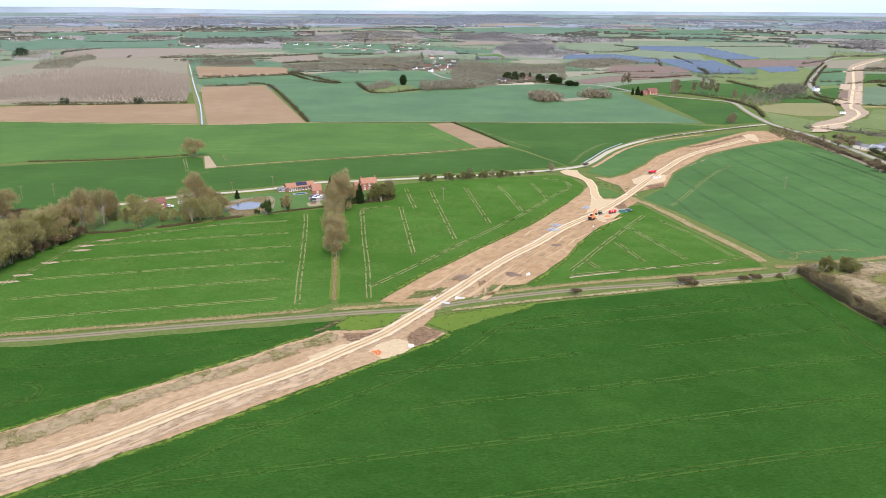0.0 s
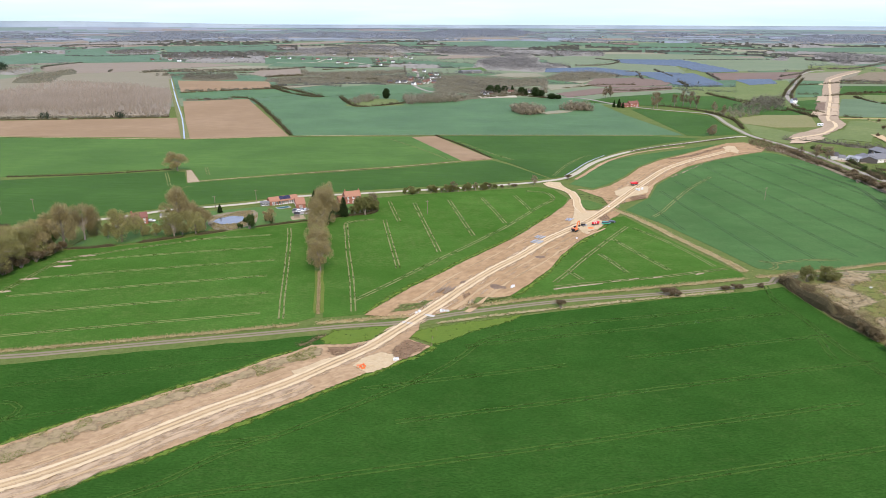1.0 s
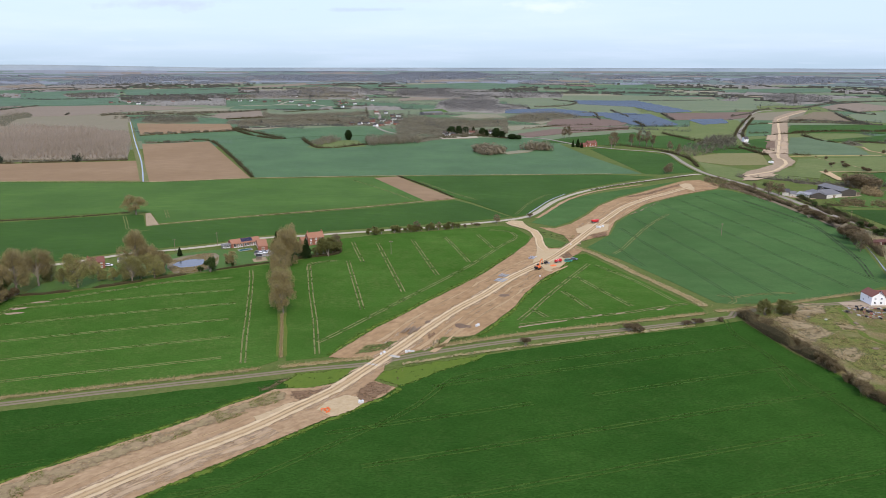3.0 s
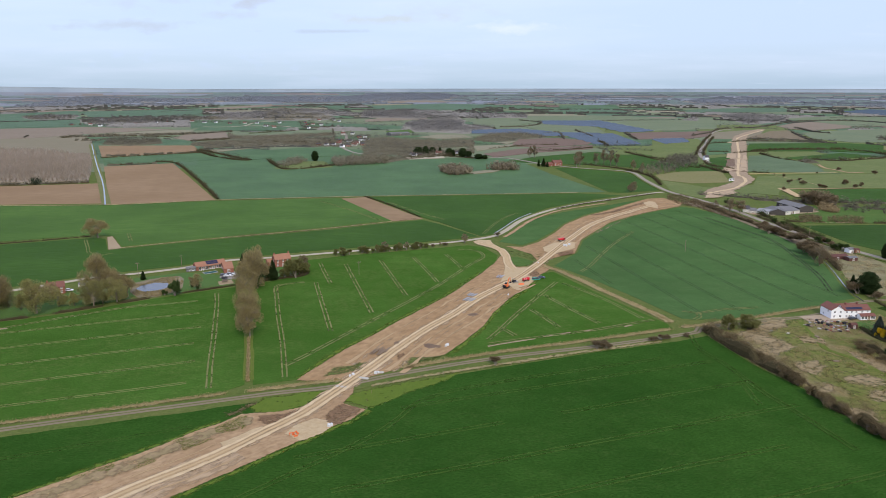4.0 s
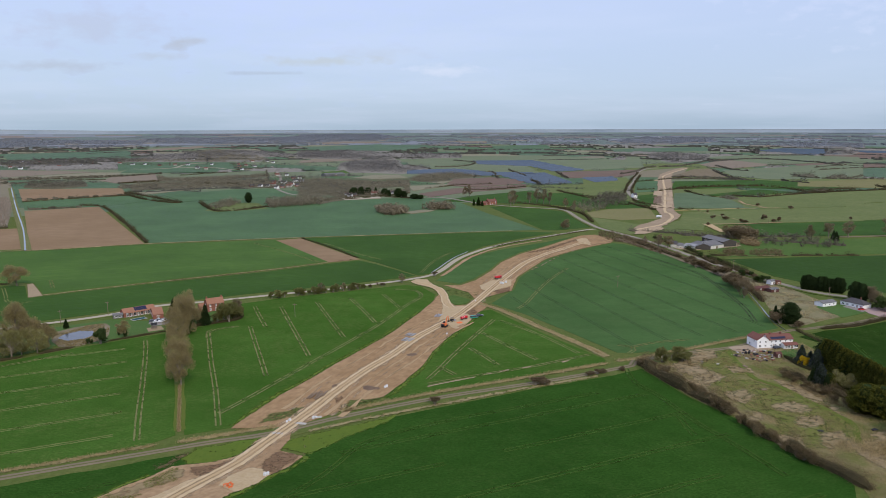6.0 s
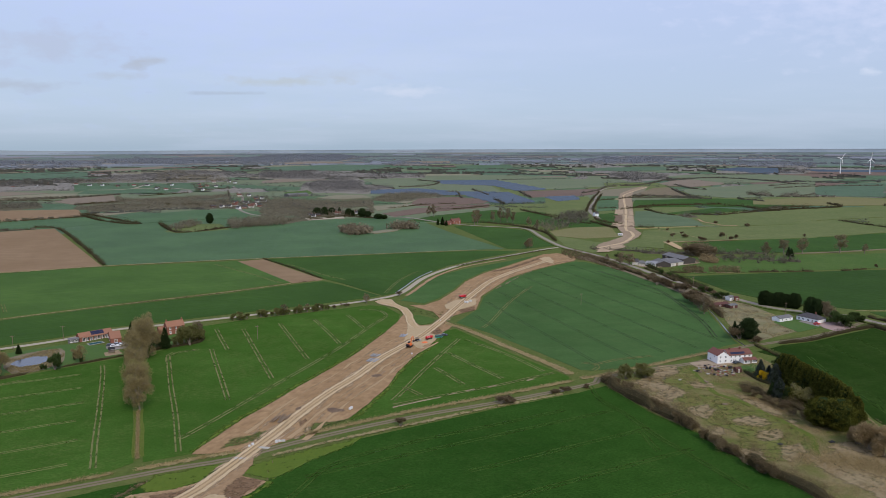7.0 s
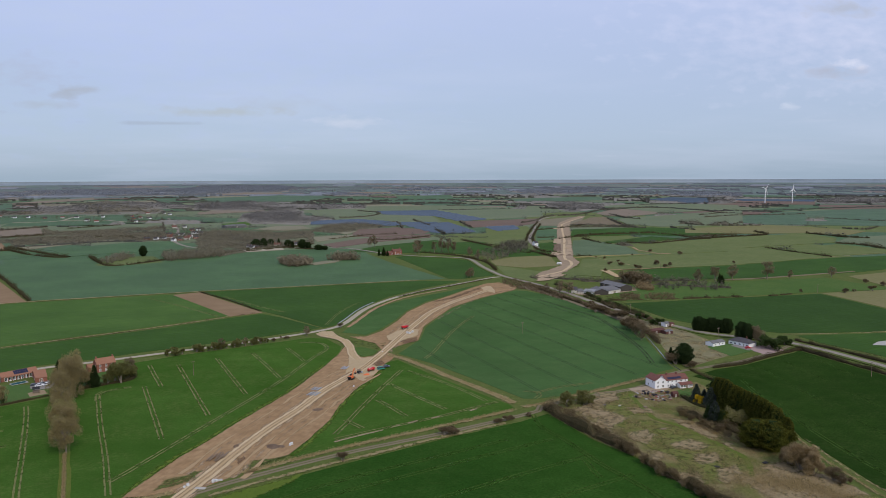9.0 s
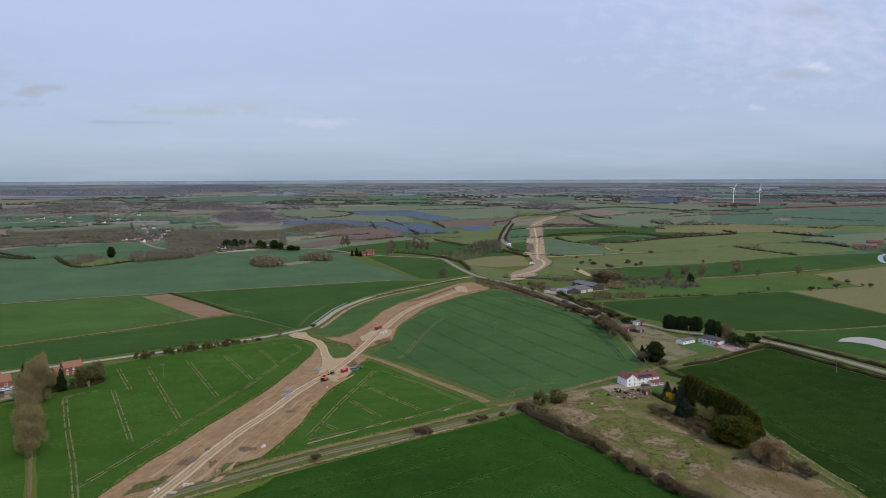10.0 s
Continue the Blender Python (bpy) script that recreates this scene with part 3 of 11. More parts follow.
POPLAR = leafy("poplar_stems", (0.347, 0.284, 0.216), (0.286, 0.238, 0.176), (0.385, 0.317, 0.244), 0.0, (0.010, 0.10), 0.12)

# blue-grey crowns: haze painted in for the farthest woods
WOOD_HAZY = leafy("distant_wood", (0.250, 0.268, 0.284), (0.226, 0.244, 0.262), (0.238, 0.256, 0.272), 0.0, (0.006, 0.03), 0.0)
# field, plough and wood floor with far haze painted into their colours
HAZED_FIELD = material("hazed_field", ((0.135, 0.175, 0.148), (0.158, 0.195, 0.165), (0.118, 0.155, 0.134)), (0.002, 0.02), 0.9, blotch=0.5)
HAZED_PLOUGH = material("hazed_plough", ((0.190, 0.165, 0.140), (0.212, 0.186, 0.158), (0.160, 0.142, 0.122)), (0.002, 0.02), 0.9, blotch=0.5)
HAZED_WOOD = material("hazed_wood_floor", ((0.190, 0.206, 0.222), (0.204, 0.220, 0.236), (0.178, 0.194, 0.210)), (0.002, 0.02), 0.9, spec=0.04)
BRAMBLE = leafy("bramble_hedge", (0.190, 0.146, 0.078), (0.150, 0.116, 0.062), (0.240, 0.188, 0.102), speckle=0.45)
STRAW_TWIG = leafy("straw_twigs", (0.315, 0.236, 0.124), (0.255, 0.190, 0.098), (0.385, 0.296, 0.164), speckle=0.45)


# ---- builders for the land ----
rng = np.random.default_rng(7)
NEAR, REACH, RIM = 2200.0, 2500.0, 22000.0   # beyond NEAR the land is drawn together towards the rim of the sheet


def drawn(d):
    """How far out a place at d metres stands on the sheet, and how small it gets."""
    d = np.asarray(d, float)
    out = np.where(d > NEAR, NEAR + REACH * (1 - np.exp(-np.maximum(d - NEAR, 0) / REACH)), d)
    return out, np.where(d > NEAR, out / np.maximum(d, 1.0), 1.0)


# far points rise along their sight line from EYE, fitting the camera's view
def settle_land(x, y):
    """Place on the sheet of ground for a plan point: x, y, z and the scale there."""
    d = np.hypot(x, y)
    out, s = drawn(d)
    return x * s, y * s, EYE.z * (1 - s), s


def mesh_object(name, bm, mat, parent=None, label="", smooth=False):
    me = bpy.data.meshes.new(name)
    bm.to_mesh(me)
    bm.free()
    for m in (mat if isinstance(mat, (list, tuple)) else [mat]):
        me.materials.append(m)
    if smooth:
        for p in me.polygons:
            p.use_smooth = True
    ob = new(name, me)
    if parent:
        ob.parent = parent
    if label:
        ob["label"] = label
    return ob


def part(name, bm, mat, parent, label="", smooth=False):
    return mesh_object(name, bm, mat, parent, label, smooth)


def tri_object(name, v, mat, parent=None, label=""):
    """One mesh of loose triangles from an array (n, 3, 3)."""
    v = np.asarray(v, np.float32).reshape(-1, 3)
    n = len(v) // 3
    me = bpy.data.meshes.new(name)
    me.vertices.add(n * 3)
    me.vertices.foreach_set("co", v.ravel())
    me.loops.add(n * 3)
    me.loops.foreach_set("vertex_index", np.arange(n * 3, dtype=np.int32))
    me.polygons.add(n)
    me.polygons.foreach_set("loop_start", np.arange(0, n * 3, 3, dtype=np.int32))
    me.polygons.foreach_set("loop_total", np.full(n, 3, np.int32))
    me.update(calc_edges=True)
    me.materials.append(mat)
    ob = new(name, me)
    if parent:
        ob.parent = parent
    if label:
        ob["label"] = label
    return ob


def curve_through(pts, step=6.0):
    """A smooth line through plan points, sampled about every step metres."""
    p = [Vector(q) for q in pts]
    if len(p) == 2:
        n = max(1, int((p[1] - p[0]).length / step))
        return [p[0].lerp(p[1], i / n) for i in range(n + 1)]
    p = [2 * p[0] - p[1]] + p + [2 * p[-1] - p[-2]]
    out = []
    for a, b, c, d in zip(p, p[1:], p[2:], p[3:]):
        n = max(1, int((c - b).length / step))
        for i in range(n):
            t = i / n
            out.append(0.5 * (2 * b + (c - a) * t + (2 * a - 5 * b + 4 * c - d) * t * t + (3 * b - a - 3 * c + d) * t ** 3))
    return out + [p[-2]]


def spread_ribbon(bm, line, width, z, drop=0.25, wander=0.0, shift=0.0, crown=0.0):
    """A strip of that width along a line, with edges that go down into the ground."""
    rows, marks, far = [], [], 0.0
    uv = bm.loops.layers.uv.verify()
    rim = bm.loops.layers.uv.new("edge")
    for i, q in enumerate(line):
        a, b = line[max(0, i - 1)], line[min(len(line) - 1, i + 1)]
        far += (q - a).length
        marks.append(far)
        way = (b - a).normalized() if (b - a).length > 0 else Vector((1, 0))
        side = Vector((-way.y, way.x))
        half = width / 2
        l = q + side * (shift + half + wander * noise.noise((q.x * 0.11, q.y * 0.11, 1.3)))
        r = q + side * (shift - half + wander * noise.noise((q.x * 0.11, q.y * 0.11, 7.7)))
        m = (l + r) / 2
        pts = [(l, z - drop), (l, z), (m, z + crown), (r, z), (r, z - drop)]
        row = []
        for v, h in pts:
            x, y, zz, s = settle_land(v.x, v.y)
            row.append(bm.verts.new((x, y, zz + h)))
        rows.append(row)
    across = (0.0, 0.0, width / 2, width, width)
    for i, (a, b) in enumerate(zip(rows, rows[1:])):
        for k in range(4):
            f = bm.faces.new((a[k], b[k], b[k + 1], a[k + 1]))
            for loop, u, v in zip(f.loops, (across[k], across[k], across[k + 1], across[k + 1]), (marks[i], marks[i + 1], marks[i + 1], marks[i])):
                loop[uv].uv = (u, v)
                loop[rim].uv = (min(u, width - u), 0)
    return bm


def ribbon(name, pts, width, mat, z, label="", category="", wander=0.0, step=6.0, shift=0.0, crown=0.0, parent=None):
    ob = mesh_object(name, spread_ribbon(bmesh.new(), curve_through(pts, step), width, z, z + 0.05, wander, shift, crown), mat, parent)
    if parent is None:
        tagged(ob, label, category or name.replace("_", " "), kind="structure")
    return ob


layer_count = [0]
LAID = []   # outlines of the far pieces of land, which the scattered woods leave free


def plot(name, pts, mat, label, category="field", z=0.10, rounded=False, parent=None, ragged=0.0, step=8.0, soft=0.0):
    """A piece of land: a thin slab with that outline. Each lies a few millimetres above the last."""
    layer_count[0] += 1
    z = z + 0.004 * (layer_count[0] % 12)
    if max(math.hypot(q[0], q[1]) for q in pts) > 1000:
        LAID.append([(q[0], q[1]) for q in pts])
        z = 0.10 + 0.009 * len(LAID)
    if rounded:
        pts = curve_through(list(pts) + [pts[0]], step)[:-1]
    elif ragged:
        line = []
        for a, b in zip(pts, list(pts[1:]) + [pts[0]]):
            line += curve_through([a, b], step)[:-1]
        pts = line
    out = []
    for q in pts:
        x, y = q[0], q[1]
        if ragged:
            x += ragged * noise.noise((q[0] * 0.13, q[1] * 0.13, 2.0))
            y += ragged * noise.noise((q[0] * 0.13, q[1] * 0.13, 9.0))
        out.append(settle_land(x, y)[:3])
    bm = bmesh.new()
    rim = bm.loops.layers.uv.new("edge")
    n = len(out)
    turn = 1 if sum(out[i - 1][0] * out[i][1] - out[i][0] * out[i - 1][1] for i in range(n)) > 0 else -1
    if turn < 0:
        out = out[::-1]
    top = [bm.verts.new((x, y, h + z)) for x, y, h in out]
    low = [bm.verts.new((x, y, h - 0.3)) for x, y, h in out]
    heart = top
    if soft:
        heart = []
        for i in range(n):
            p, q, r = (Vector(out[(i + k) % n][:2]) for k in (-1, 0, 1))
            a, b = (q - p).normalized(), (r - q).normalized()
            inward = Vector((-a.y - b.y, a.x + b.x))
            inward = inward.normalized() * soft if inward.length > 0.1 else Vector((0, 0))
            heart.append(bm.verts.new((q.x + inward.x, q.y + inward.y, out[i][2] + z)))
        for i in range(n):
            f = bm.faces.new((top[i], top[(i + 1) % n], heart[(i + 1) % n], heart[i]))
            for loop, e in zip(f.loops, (0, 0, soft, soft)):
                loop[rim].uv = (e, 0)
    f = bm.faces.new(heart)
    f.normal_update()
    if f.normal.z < 0:
        f.normal_flip()
    for loop in f.loops:
        loop[rim].uv = (soft or 9.0, 0)
    for i in range(n):
        bm.faces.new((top[i], low[i], low[(i + 1) % n], top[(i + 1) % n]))
    bmesh.ops.triangulate(bm, faces=[f])
    ob = mesh_object(name, bm, mat, parent)
    if parent is None:
        tagged(ob, label, category, kind="structure")
    ob["top"] = z
    return ob


def inside(pts, x, y):
    hit = False
    for (x1, y1), (x2, y2) in zip(pts, list(pts[1:]) + [pts[0]]):
        if (y1 > y) != (y2 > y) and x < (x2 - x1) * (y - y1) / (y2 - y1) + x1:
            hit = not hit
    return hit


def inside_many(pts, x, y):
    hit = np.zeros(len(x), bool)
    for (x1, y1), (x2, y2) in zip(pts, list(pts[1:]) + [pts[0]]):
        if y1 != y2:
            hit ^= ((y1 > y) != (y2 > y)) & (x < (x2 - x1) * (y - y1) / (y2 - y1) + x1)
    return hit


def tramlines(field, pts, start, end, mat, count=(0, 1), spacing=24.0, inset=14.0, gauge=1.9, width=0.42, gaps=0.0):
    """Pairs of wheel tracks parallel to start-end, one pair every spacing metres, cut off short of the field's edge."""
    a, b = Vector(start), Vector(end)
    way = (b - a).normalized()
    side = Vector((-way.y, way.x))
    for k in range(count[0], count[1]):
        o = a + side * spacing * k
        runs, run = [], []
        for s in np.arange(-700, 1400, 4.0):
            q = o + way * s
            ok = inside(pts, q.x, q.y) and inside(pts, *(q + way * inset)) and inside(pts, *(q - way * inset)) and inside(pts, *(q + side * 4)) and inside(pts, *(q - side * 4))
            if ok and gaps and noise.noise((q.x * 0.03, q.y * 0.03, 4.0)) < gaps - 0.6:
                ok = False
            if ok:
                run.append(q + side * 0.8 * noise.noise((q.x * 0.02, q.y * 0.02, 0.5)))
            elif run:
                runs.append(run)
                run = []
        if run:
            runs.append(run)
        for r in runs:
            if len(r) > 4:
                for g in (-gauge / 2, gauge / 2):
                    part("wheel_track", spread_ribbon(bmesh.new(), r, width, field["top"] + 0.03, 0.08, 0.14, g), mat, field)


def wheel_line(field, pts, mat, gauge=1.9, width=0.85, step=5.0):
    line = curve_through(pts, step)
    top = field["top"] + 0.05 + 0.012 * (len(field.children) % 12)
    for g in (-gauge / 2, gauge / 2):
        part("wheel_track", spread_ribbon(bmesh.new(), line, width, top, 0.08, 0.14, g), mat, field)


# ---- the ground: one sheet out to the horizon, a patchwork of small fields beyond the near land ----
PATCHES = [VERGE, HAZY_WHEAT, HAZY_RAPE, HAZY_PASTURE, HAZY_PLOUGH, PLOUGHED_DARK, HAZY_DRY, HAZY_DRY, WOOD_FLOOR_FAINT_HAZE, HAZY_PASTURE, PASTURE, WHEAT_C, RAPE_B, HAZED_FIELD, HAZED_PLOUGH, HAZED_WOOD]
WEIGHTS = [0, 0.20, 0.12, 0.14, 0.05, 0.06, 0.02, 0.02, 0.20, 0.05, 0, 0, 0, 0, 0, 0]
bearings = np.concatenate([np.arange(-180, -54, 6.0), np.arange(-54, 56, 0.22), np.arange(56, 180, 6.0)])
near_rings = np.array([0, 60, 120, 200, 300, 420, 560, 700, 850, 1000, 1130.0])
far_rings = EYE.z / np.linspace(EYE.z / 1250.0, EYE.z / RIM, 105)
rings = np.concatenate([near_rings, far_rings])
site_list = []
d = 1150.0
while d < RIM:
    depth = max(230.0, 0.085 * d)
    wide = max(300.0, 0.085 * d)
    for b in np.arange(-56, 58, math.degrees(wide / d)):
        bb = b + rng.uniform(-0.5, 0.5) * math.degrees(wide / d)
        dd = d + rng.uniform(-0.5, 0.5) * depth
        woody = (1.6 if dd > 3600 else 0.5) if bb < -20 else 1.2 if bb < 6 else 0.12 if dd < 2600 else 1.0
        pr = np.array(WEIGHTS) * np.where(np.arange(len(WEIGHTS)) == 8, woody, 1.0)
        kind = rng.choice(len(PATCHES), p=pr / pr.sum())
        if dd < 2400:
            kind = {1: 1, 2: 12, 8: 8 if dd > 1950 else 3}.get(int(kind), 10 if bb > 6 else 3)
        # beyond 4600 m the patches take the colours that hold haze
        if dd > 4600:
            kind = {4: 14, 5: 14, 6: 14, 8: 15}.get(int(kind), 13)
        site_list.append((bb, dd, kind))
    d += depth
sites = np.array(site_list)
lean = 0.35
ii, jj = np.meshgrid(np.arange(len(bearings)), np.arange(len(rings) - 1), indexing="ij")
mid_b = bearings[ii] + 0.11
mid_d = (rings[jj] + rings[jj + 1]) / 2
owner = np.full(mid_b.shape, -1)
for j in range(len(near_rings) - 1, len(rings) - 1):
    dd = (rings[j] + rings[j + 1]) / 2
    close = np.abs(sites[:, 1] - dd) < max(500, 0.2 * dd)
    idx = np.nonzero(close)[0]
    if len(idx) == 0:
        continue
    s = sites[idx]
    u = np.radians(mid_b[:, j][:, None] - s[None, :, 0]) * dd
    v = (dd - s[None, :, 1]) + lean * u
    owner[:, j] = idx[np.argmin(np.abs(u) ** 3 + (np.abs(v) * 1.25) ** 3, axis=1)]
kinds = np.where(owner >= 0, sites[np.maximum(owner, 0), 2].astype(int), 0)
bx, ry = np.radians(bearings), rings
gx, gy = np.sin(bx)[:, None] * ry[None], np.cos(bx)[:, None] * ry[None]
px, py, pz, ps = settle_land(gx, gy)
# a low far ridge on the one side, where the land beyond climbs
ridge = 17.0 * np.clip((ry[None] - 9000) / 9000, 0, 1) * np.clip((-22 - bearings[:, None]) / 12, 0, 1) * (bearings[:, None] > -60)
pz = pz + ridge
nb, nr = px.shape
verts = np.stack([px, py, pz], -1).reshape(-1, 3)
faces, face_kind = [], []
for i in range(nb):
    i2 = (i + 1) % nb
    for j in range(nr - 1):
        if j == 0:
            faces.append((i * nr, i2 * nr + 1, i * nr + 1))
        else:
            faces.append((i * nr + j, i2 * nr + j, i2 * nr + j + 1, i * nr + j + 1))
        face_kind.append(int(kinds[i, j]))
me = bpy.data.meshes.new("ground")
me.from_pydata(verts.tolist(), [], faces)
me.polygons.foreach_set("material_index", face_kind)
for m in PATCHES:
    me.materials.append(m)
me.update()
bmg = bmesh.new()
bmg.from_mesh(me)
bmesh.ops.recalc_face_normals(bmg, faces=bmg.faces)
if sum(f.normal.z for f in bmg.faces) < 0:
    bmesh.ops.reverse_faces(bmg, faces=bmg.faces)
bmg.to_mesh(me)
bmg.free()
tagged(new("ground", me), "green and brown farmland reaching to the horizon", "ground", kind="structure")

# the last of the land before the horizon, too far off to tell its fields apart; its blue-grey is haze put into the
# colour
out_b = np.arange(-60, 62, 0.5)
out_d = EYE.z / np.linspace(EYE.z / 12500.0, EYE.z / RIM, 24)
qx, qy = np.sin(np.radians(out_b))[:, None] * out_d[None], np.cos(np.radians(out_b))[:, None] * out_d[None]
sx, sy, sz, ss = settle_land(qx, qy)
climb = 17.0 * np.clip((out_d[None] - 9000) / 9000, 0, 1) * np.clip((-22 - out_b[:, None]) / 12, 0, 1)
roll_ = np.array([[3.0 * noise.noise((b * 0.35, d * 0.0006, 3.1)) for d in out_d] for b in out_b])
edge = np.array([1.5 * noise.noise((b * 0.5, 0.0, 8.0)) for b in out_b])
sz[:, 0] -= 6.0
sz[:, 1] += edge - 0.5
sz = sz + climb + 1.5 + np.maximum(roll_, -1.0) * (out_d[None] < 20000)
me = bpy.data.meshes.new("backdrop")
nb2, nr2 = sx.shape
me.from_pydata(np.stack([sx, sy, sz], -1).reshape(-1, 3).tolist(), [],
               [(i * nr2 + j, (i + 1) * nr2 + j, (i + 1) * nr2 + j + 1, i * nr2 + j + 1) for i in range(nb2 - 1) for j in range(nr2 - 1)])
me.materials.append(HAZED_LAND)
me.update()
tagged(new("backdrop", me), "distant land tinted with blue haze below the horizon", "distance", kind="structure")


# ---- fields and the stripped corridor ----
FORE = [(-140.5, 126.0), (-137.5, 133.7), (-128.8, 143.8), (-119.7, 155.2), (-108.8, 166.2), (-97.4, 179.3), (-85.1, 194.5), (-71.3, 211.0),
        (-55.8, 229.6), (-49.1, 238.3), (-44.5, 242.5), (-40.0, 250.3), (-40.5, 264.8), (-27.9, 275.8), (4.6, 291.4), (54.6, 314.1), (92.2, 330.8),
        (111.5, 340.1), (113.2, 342.6), (122.7, 301.8), (132.6, 278.2), (146.6, 244.5), (152.5, 227.2), (95, 120), (90, -300), (-400, -300),
        (-300, 60)]
fore = plot("wheat_field", FORE, WHEAT, "dark green winter wheat field with faint wheel tracks", z=0.12)
tramlines(fore, FORE, (-26.5, 175.2), (95.5, 224.4), TRAM_GREEN, (-4, 8), 24, 12, 1.9, 0.9, 0.1)
for run in ([(106.1, 339.7), (104.9, 320.1), (109.2, 306.8), (112.8, 289.2), (116.0, 272.2), (120.5, 257.7), (125.1, 241.0), (128.8, 226.6)], [(110.5, 280.7), (110.6, 275.8), (109.9, 268.9), (110.1, 261.1)]):
    wheel_line(fore, run, TRAM_GREEN, 1.9, 0.8)
wheel_line(fore, [(-120.4, 136.7), (-101.1, 152.6), (-89.2, 169.5), (-73.9, 184.7), (-51.3, 210.5), (-35.1, 230.1), (-26.7, 245.6), (-21.4, 257.7),
        (-8.7, 268.7), (18.6, 282.1), (52.1, 295.3), (84.8, 308.7)], TRAM_GREEN)
plot("crop_margin", [(-51.7, 257.8), (-48.8, 265.6), (-39.3, 272.6), (-21.2, 280.6), (-4.9, 288.4), (-11.5, 276.9), (-24.5, 266.5), (-32.4, 256.3), (-38.7, 249.5), (-45.2, 254.6)], WHEAT_EDGE, "yellowish thin crop at the field margin", z=0.16, ragged=1.5, soft=2.6)

LOWER = [(-215.1, 204.5), (-201.9, 211.1), (-155.6, 228.5), (-111.9, 244.5), (-93.9, 253.2), (-85.5, 256.3), (-59.9, 267.8), (-56.2, 268.4),
        (-61.7, 255.0), (-71.0, 246.4), (-81.9, 245.0), (-87.0, 243.1), (-91.6, 236.7), (-98.9, 229.5), (-105.9, 220.0), (-119.9, 204.6),
        (-132.6, 190.6), (-144.2, 177.8), (-154.2, 165.3), (-159.4, 160.1), (-166.8, 151.5)]
lower = plot("wheat_field", LOWER, WHEAT, "dark green winter wheat between the lane and the works", z=0.12)
tramlines(lower, LOWER, (-184.5, 195.4), (-146.1, 212.9), TRAM_GREEN, (-2, 3), 24, 10, 1.9, 0.62, 0.1)
wheel_line(lower, [(-170.0, 172.7), (-165.4, 176.9), (-163.9, 181.5), (-165.1, 185.0), (-169.4, 187.3), (-173.6, 187.3)], TRAM_GREEN, 1.6)
plot("crop_margin", [(-81.8, 244.5), (-86.0, 250.7), (-82.2, 259.8), (-66.8, 266.5), (-58.3, 266.9), (-63.3, 252.0), (-73.1, 246.0)], WHEAT_EDGE, "yellowish thin crop at the field margin", z=0.16, ragged=1.5, soft=2.6)

LEFT = [(-262.1, 256.2), (-263.3, 284.7), (-264.2, 309.2), (-262.8, 324.6), (-257.5, 340.8), (-238.5, 348.4), (-218.3, 360.8), (-186.1, 387.7),
        (-155.2, 409.9), (-142.7, 416.1), (-122.9, 360.6), (-101.3, 295.1), (-93.9, 271.5), (-102.1, 262.7), (-130.9, 249.5), (-161.0, 237.6),
        (-189.8, 226.1), (-208.7, 219.2), (-222.2, 212.4)]
left = plot("wheat_field", LEFT, WHEAT_B, "green winter wheat field with pale tramlines", z=0.12)
tramlines(left, LEFT, (-245.9, 297.6), (-148.0, 338.3), TRAM_FAINT, (-4, 3), 24, 20, 1.7, 1.1, 0.0)
wheel_line(left, [(-151.8, 401.4), (-143.6, 378.7), (-127.9, 330.8), (-115.8, 292.5), (-107.3, 267.3)], TRAM_TAN)
wheel_line(left, [(-247.5, 265.7), (-246.3, 286.1), (-247.6, 304.2), (-247.4, 326.3), (-237.4, 336.1), (-214.9, 354.8), (-182.5, 379.9)], TRAM_TAN)
for q in [(-239.8, 333.6), (-241.8, 316.0), (-245.3, 296.1), (-246.2, 278.4), (-246.3, 269.5), (-244.5, 323.0)]:
    plot("bare_patch", [(q[0] + 4.2 * math.cos(a) * (1.2 if a < 3 else 0.8) - 0.6 * math.sin(a), q[1] + 1.8 * math.sin(a) + 1.6 * math.cos(a)) for a in (0, 0.9, 1.9, 2.8, 3.7, 4.6, 5.5)], BARE_SOIL,
         "bare pale soil where the crop failed", "soil patch", z=0.17, soft=0.5)

MIDDLE = [(-135.7, 414.7), (-133.9, 423.2), (-109.3, 446.2), (-118.5, 484.6), (-93.7, 499.7), (-54.5, 516.0), (-5.6, 538.3), (6.2, 532.7),
        (16.5, 505.7), (14.7, 488.7), (3.4, 453.5), (-12.7, 410.4), (-25.5, 383.3), (-39.7, 355.7), (-50.9, 331.4), (-60.3, 313.6), (-69.1, 292.3),
        (-73.9, 277.5), (-90.4, 271.5), (-98.0, 295.7), (-111.9, 342.8)]
middle = plot("wheat_field", MIDDLE, WHEAT_B, "green winter wheat field with clear pale tramlines", z=0.12)
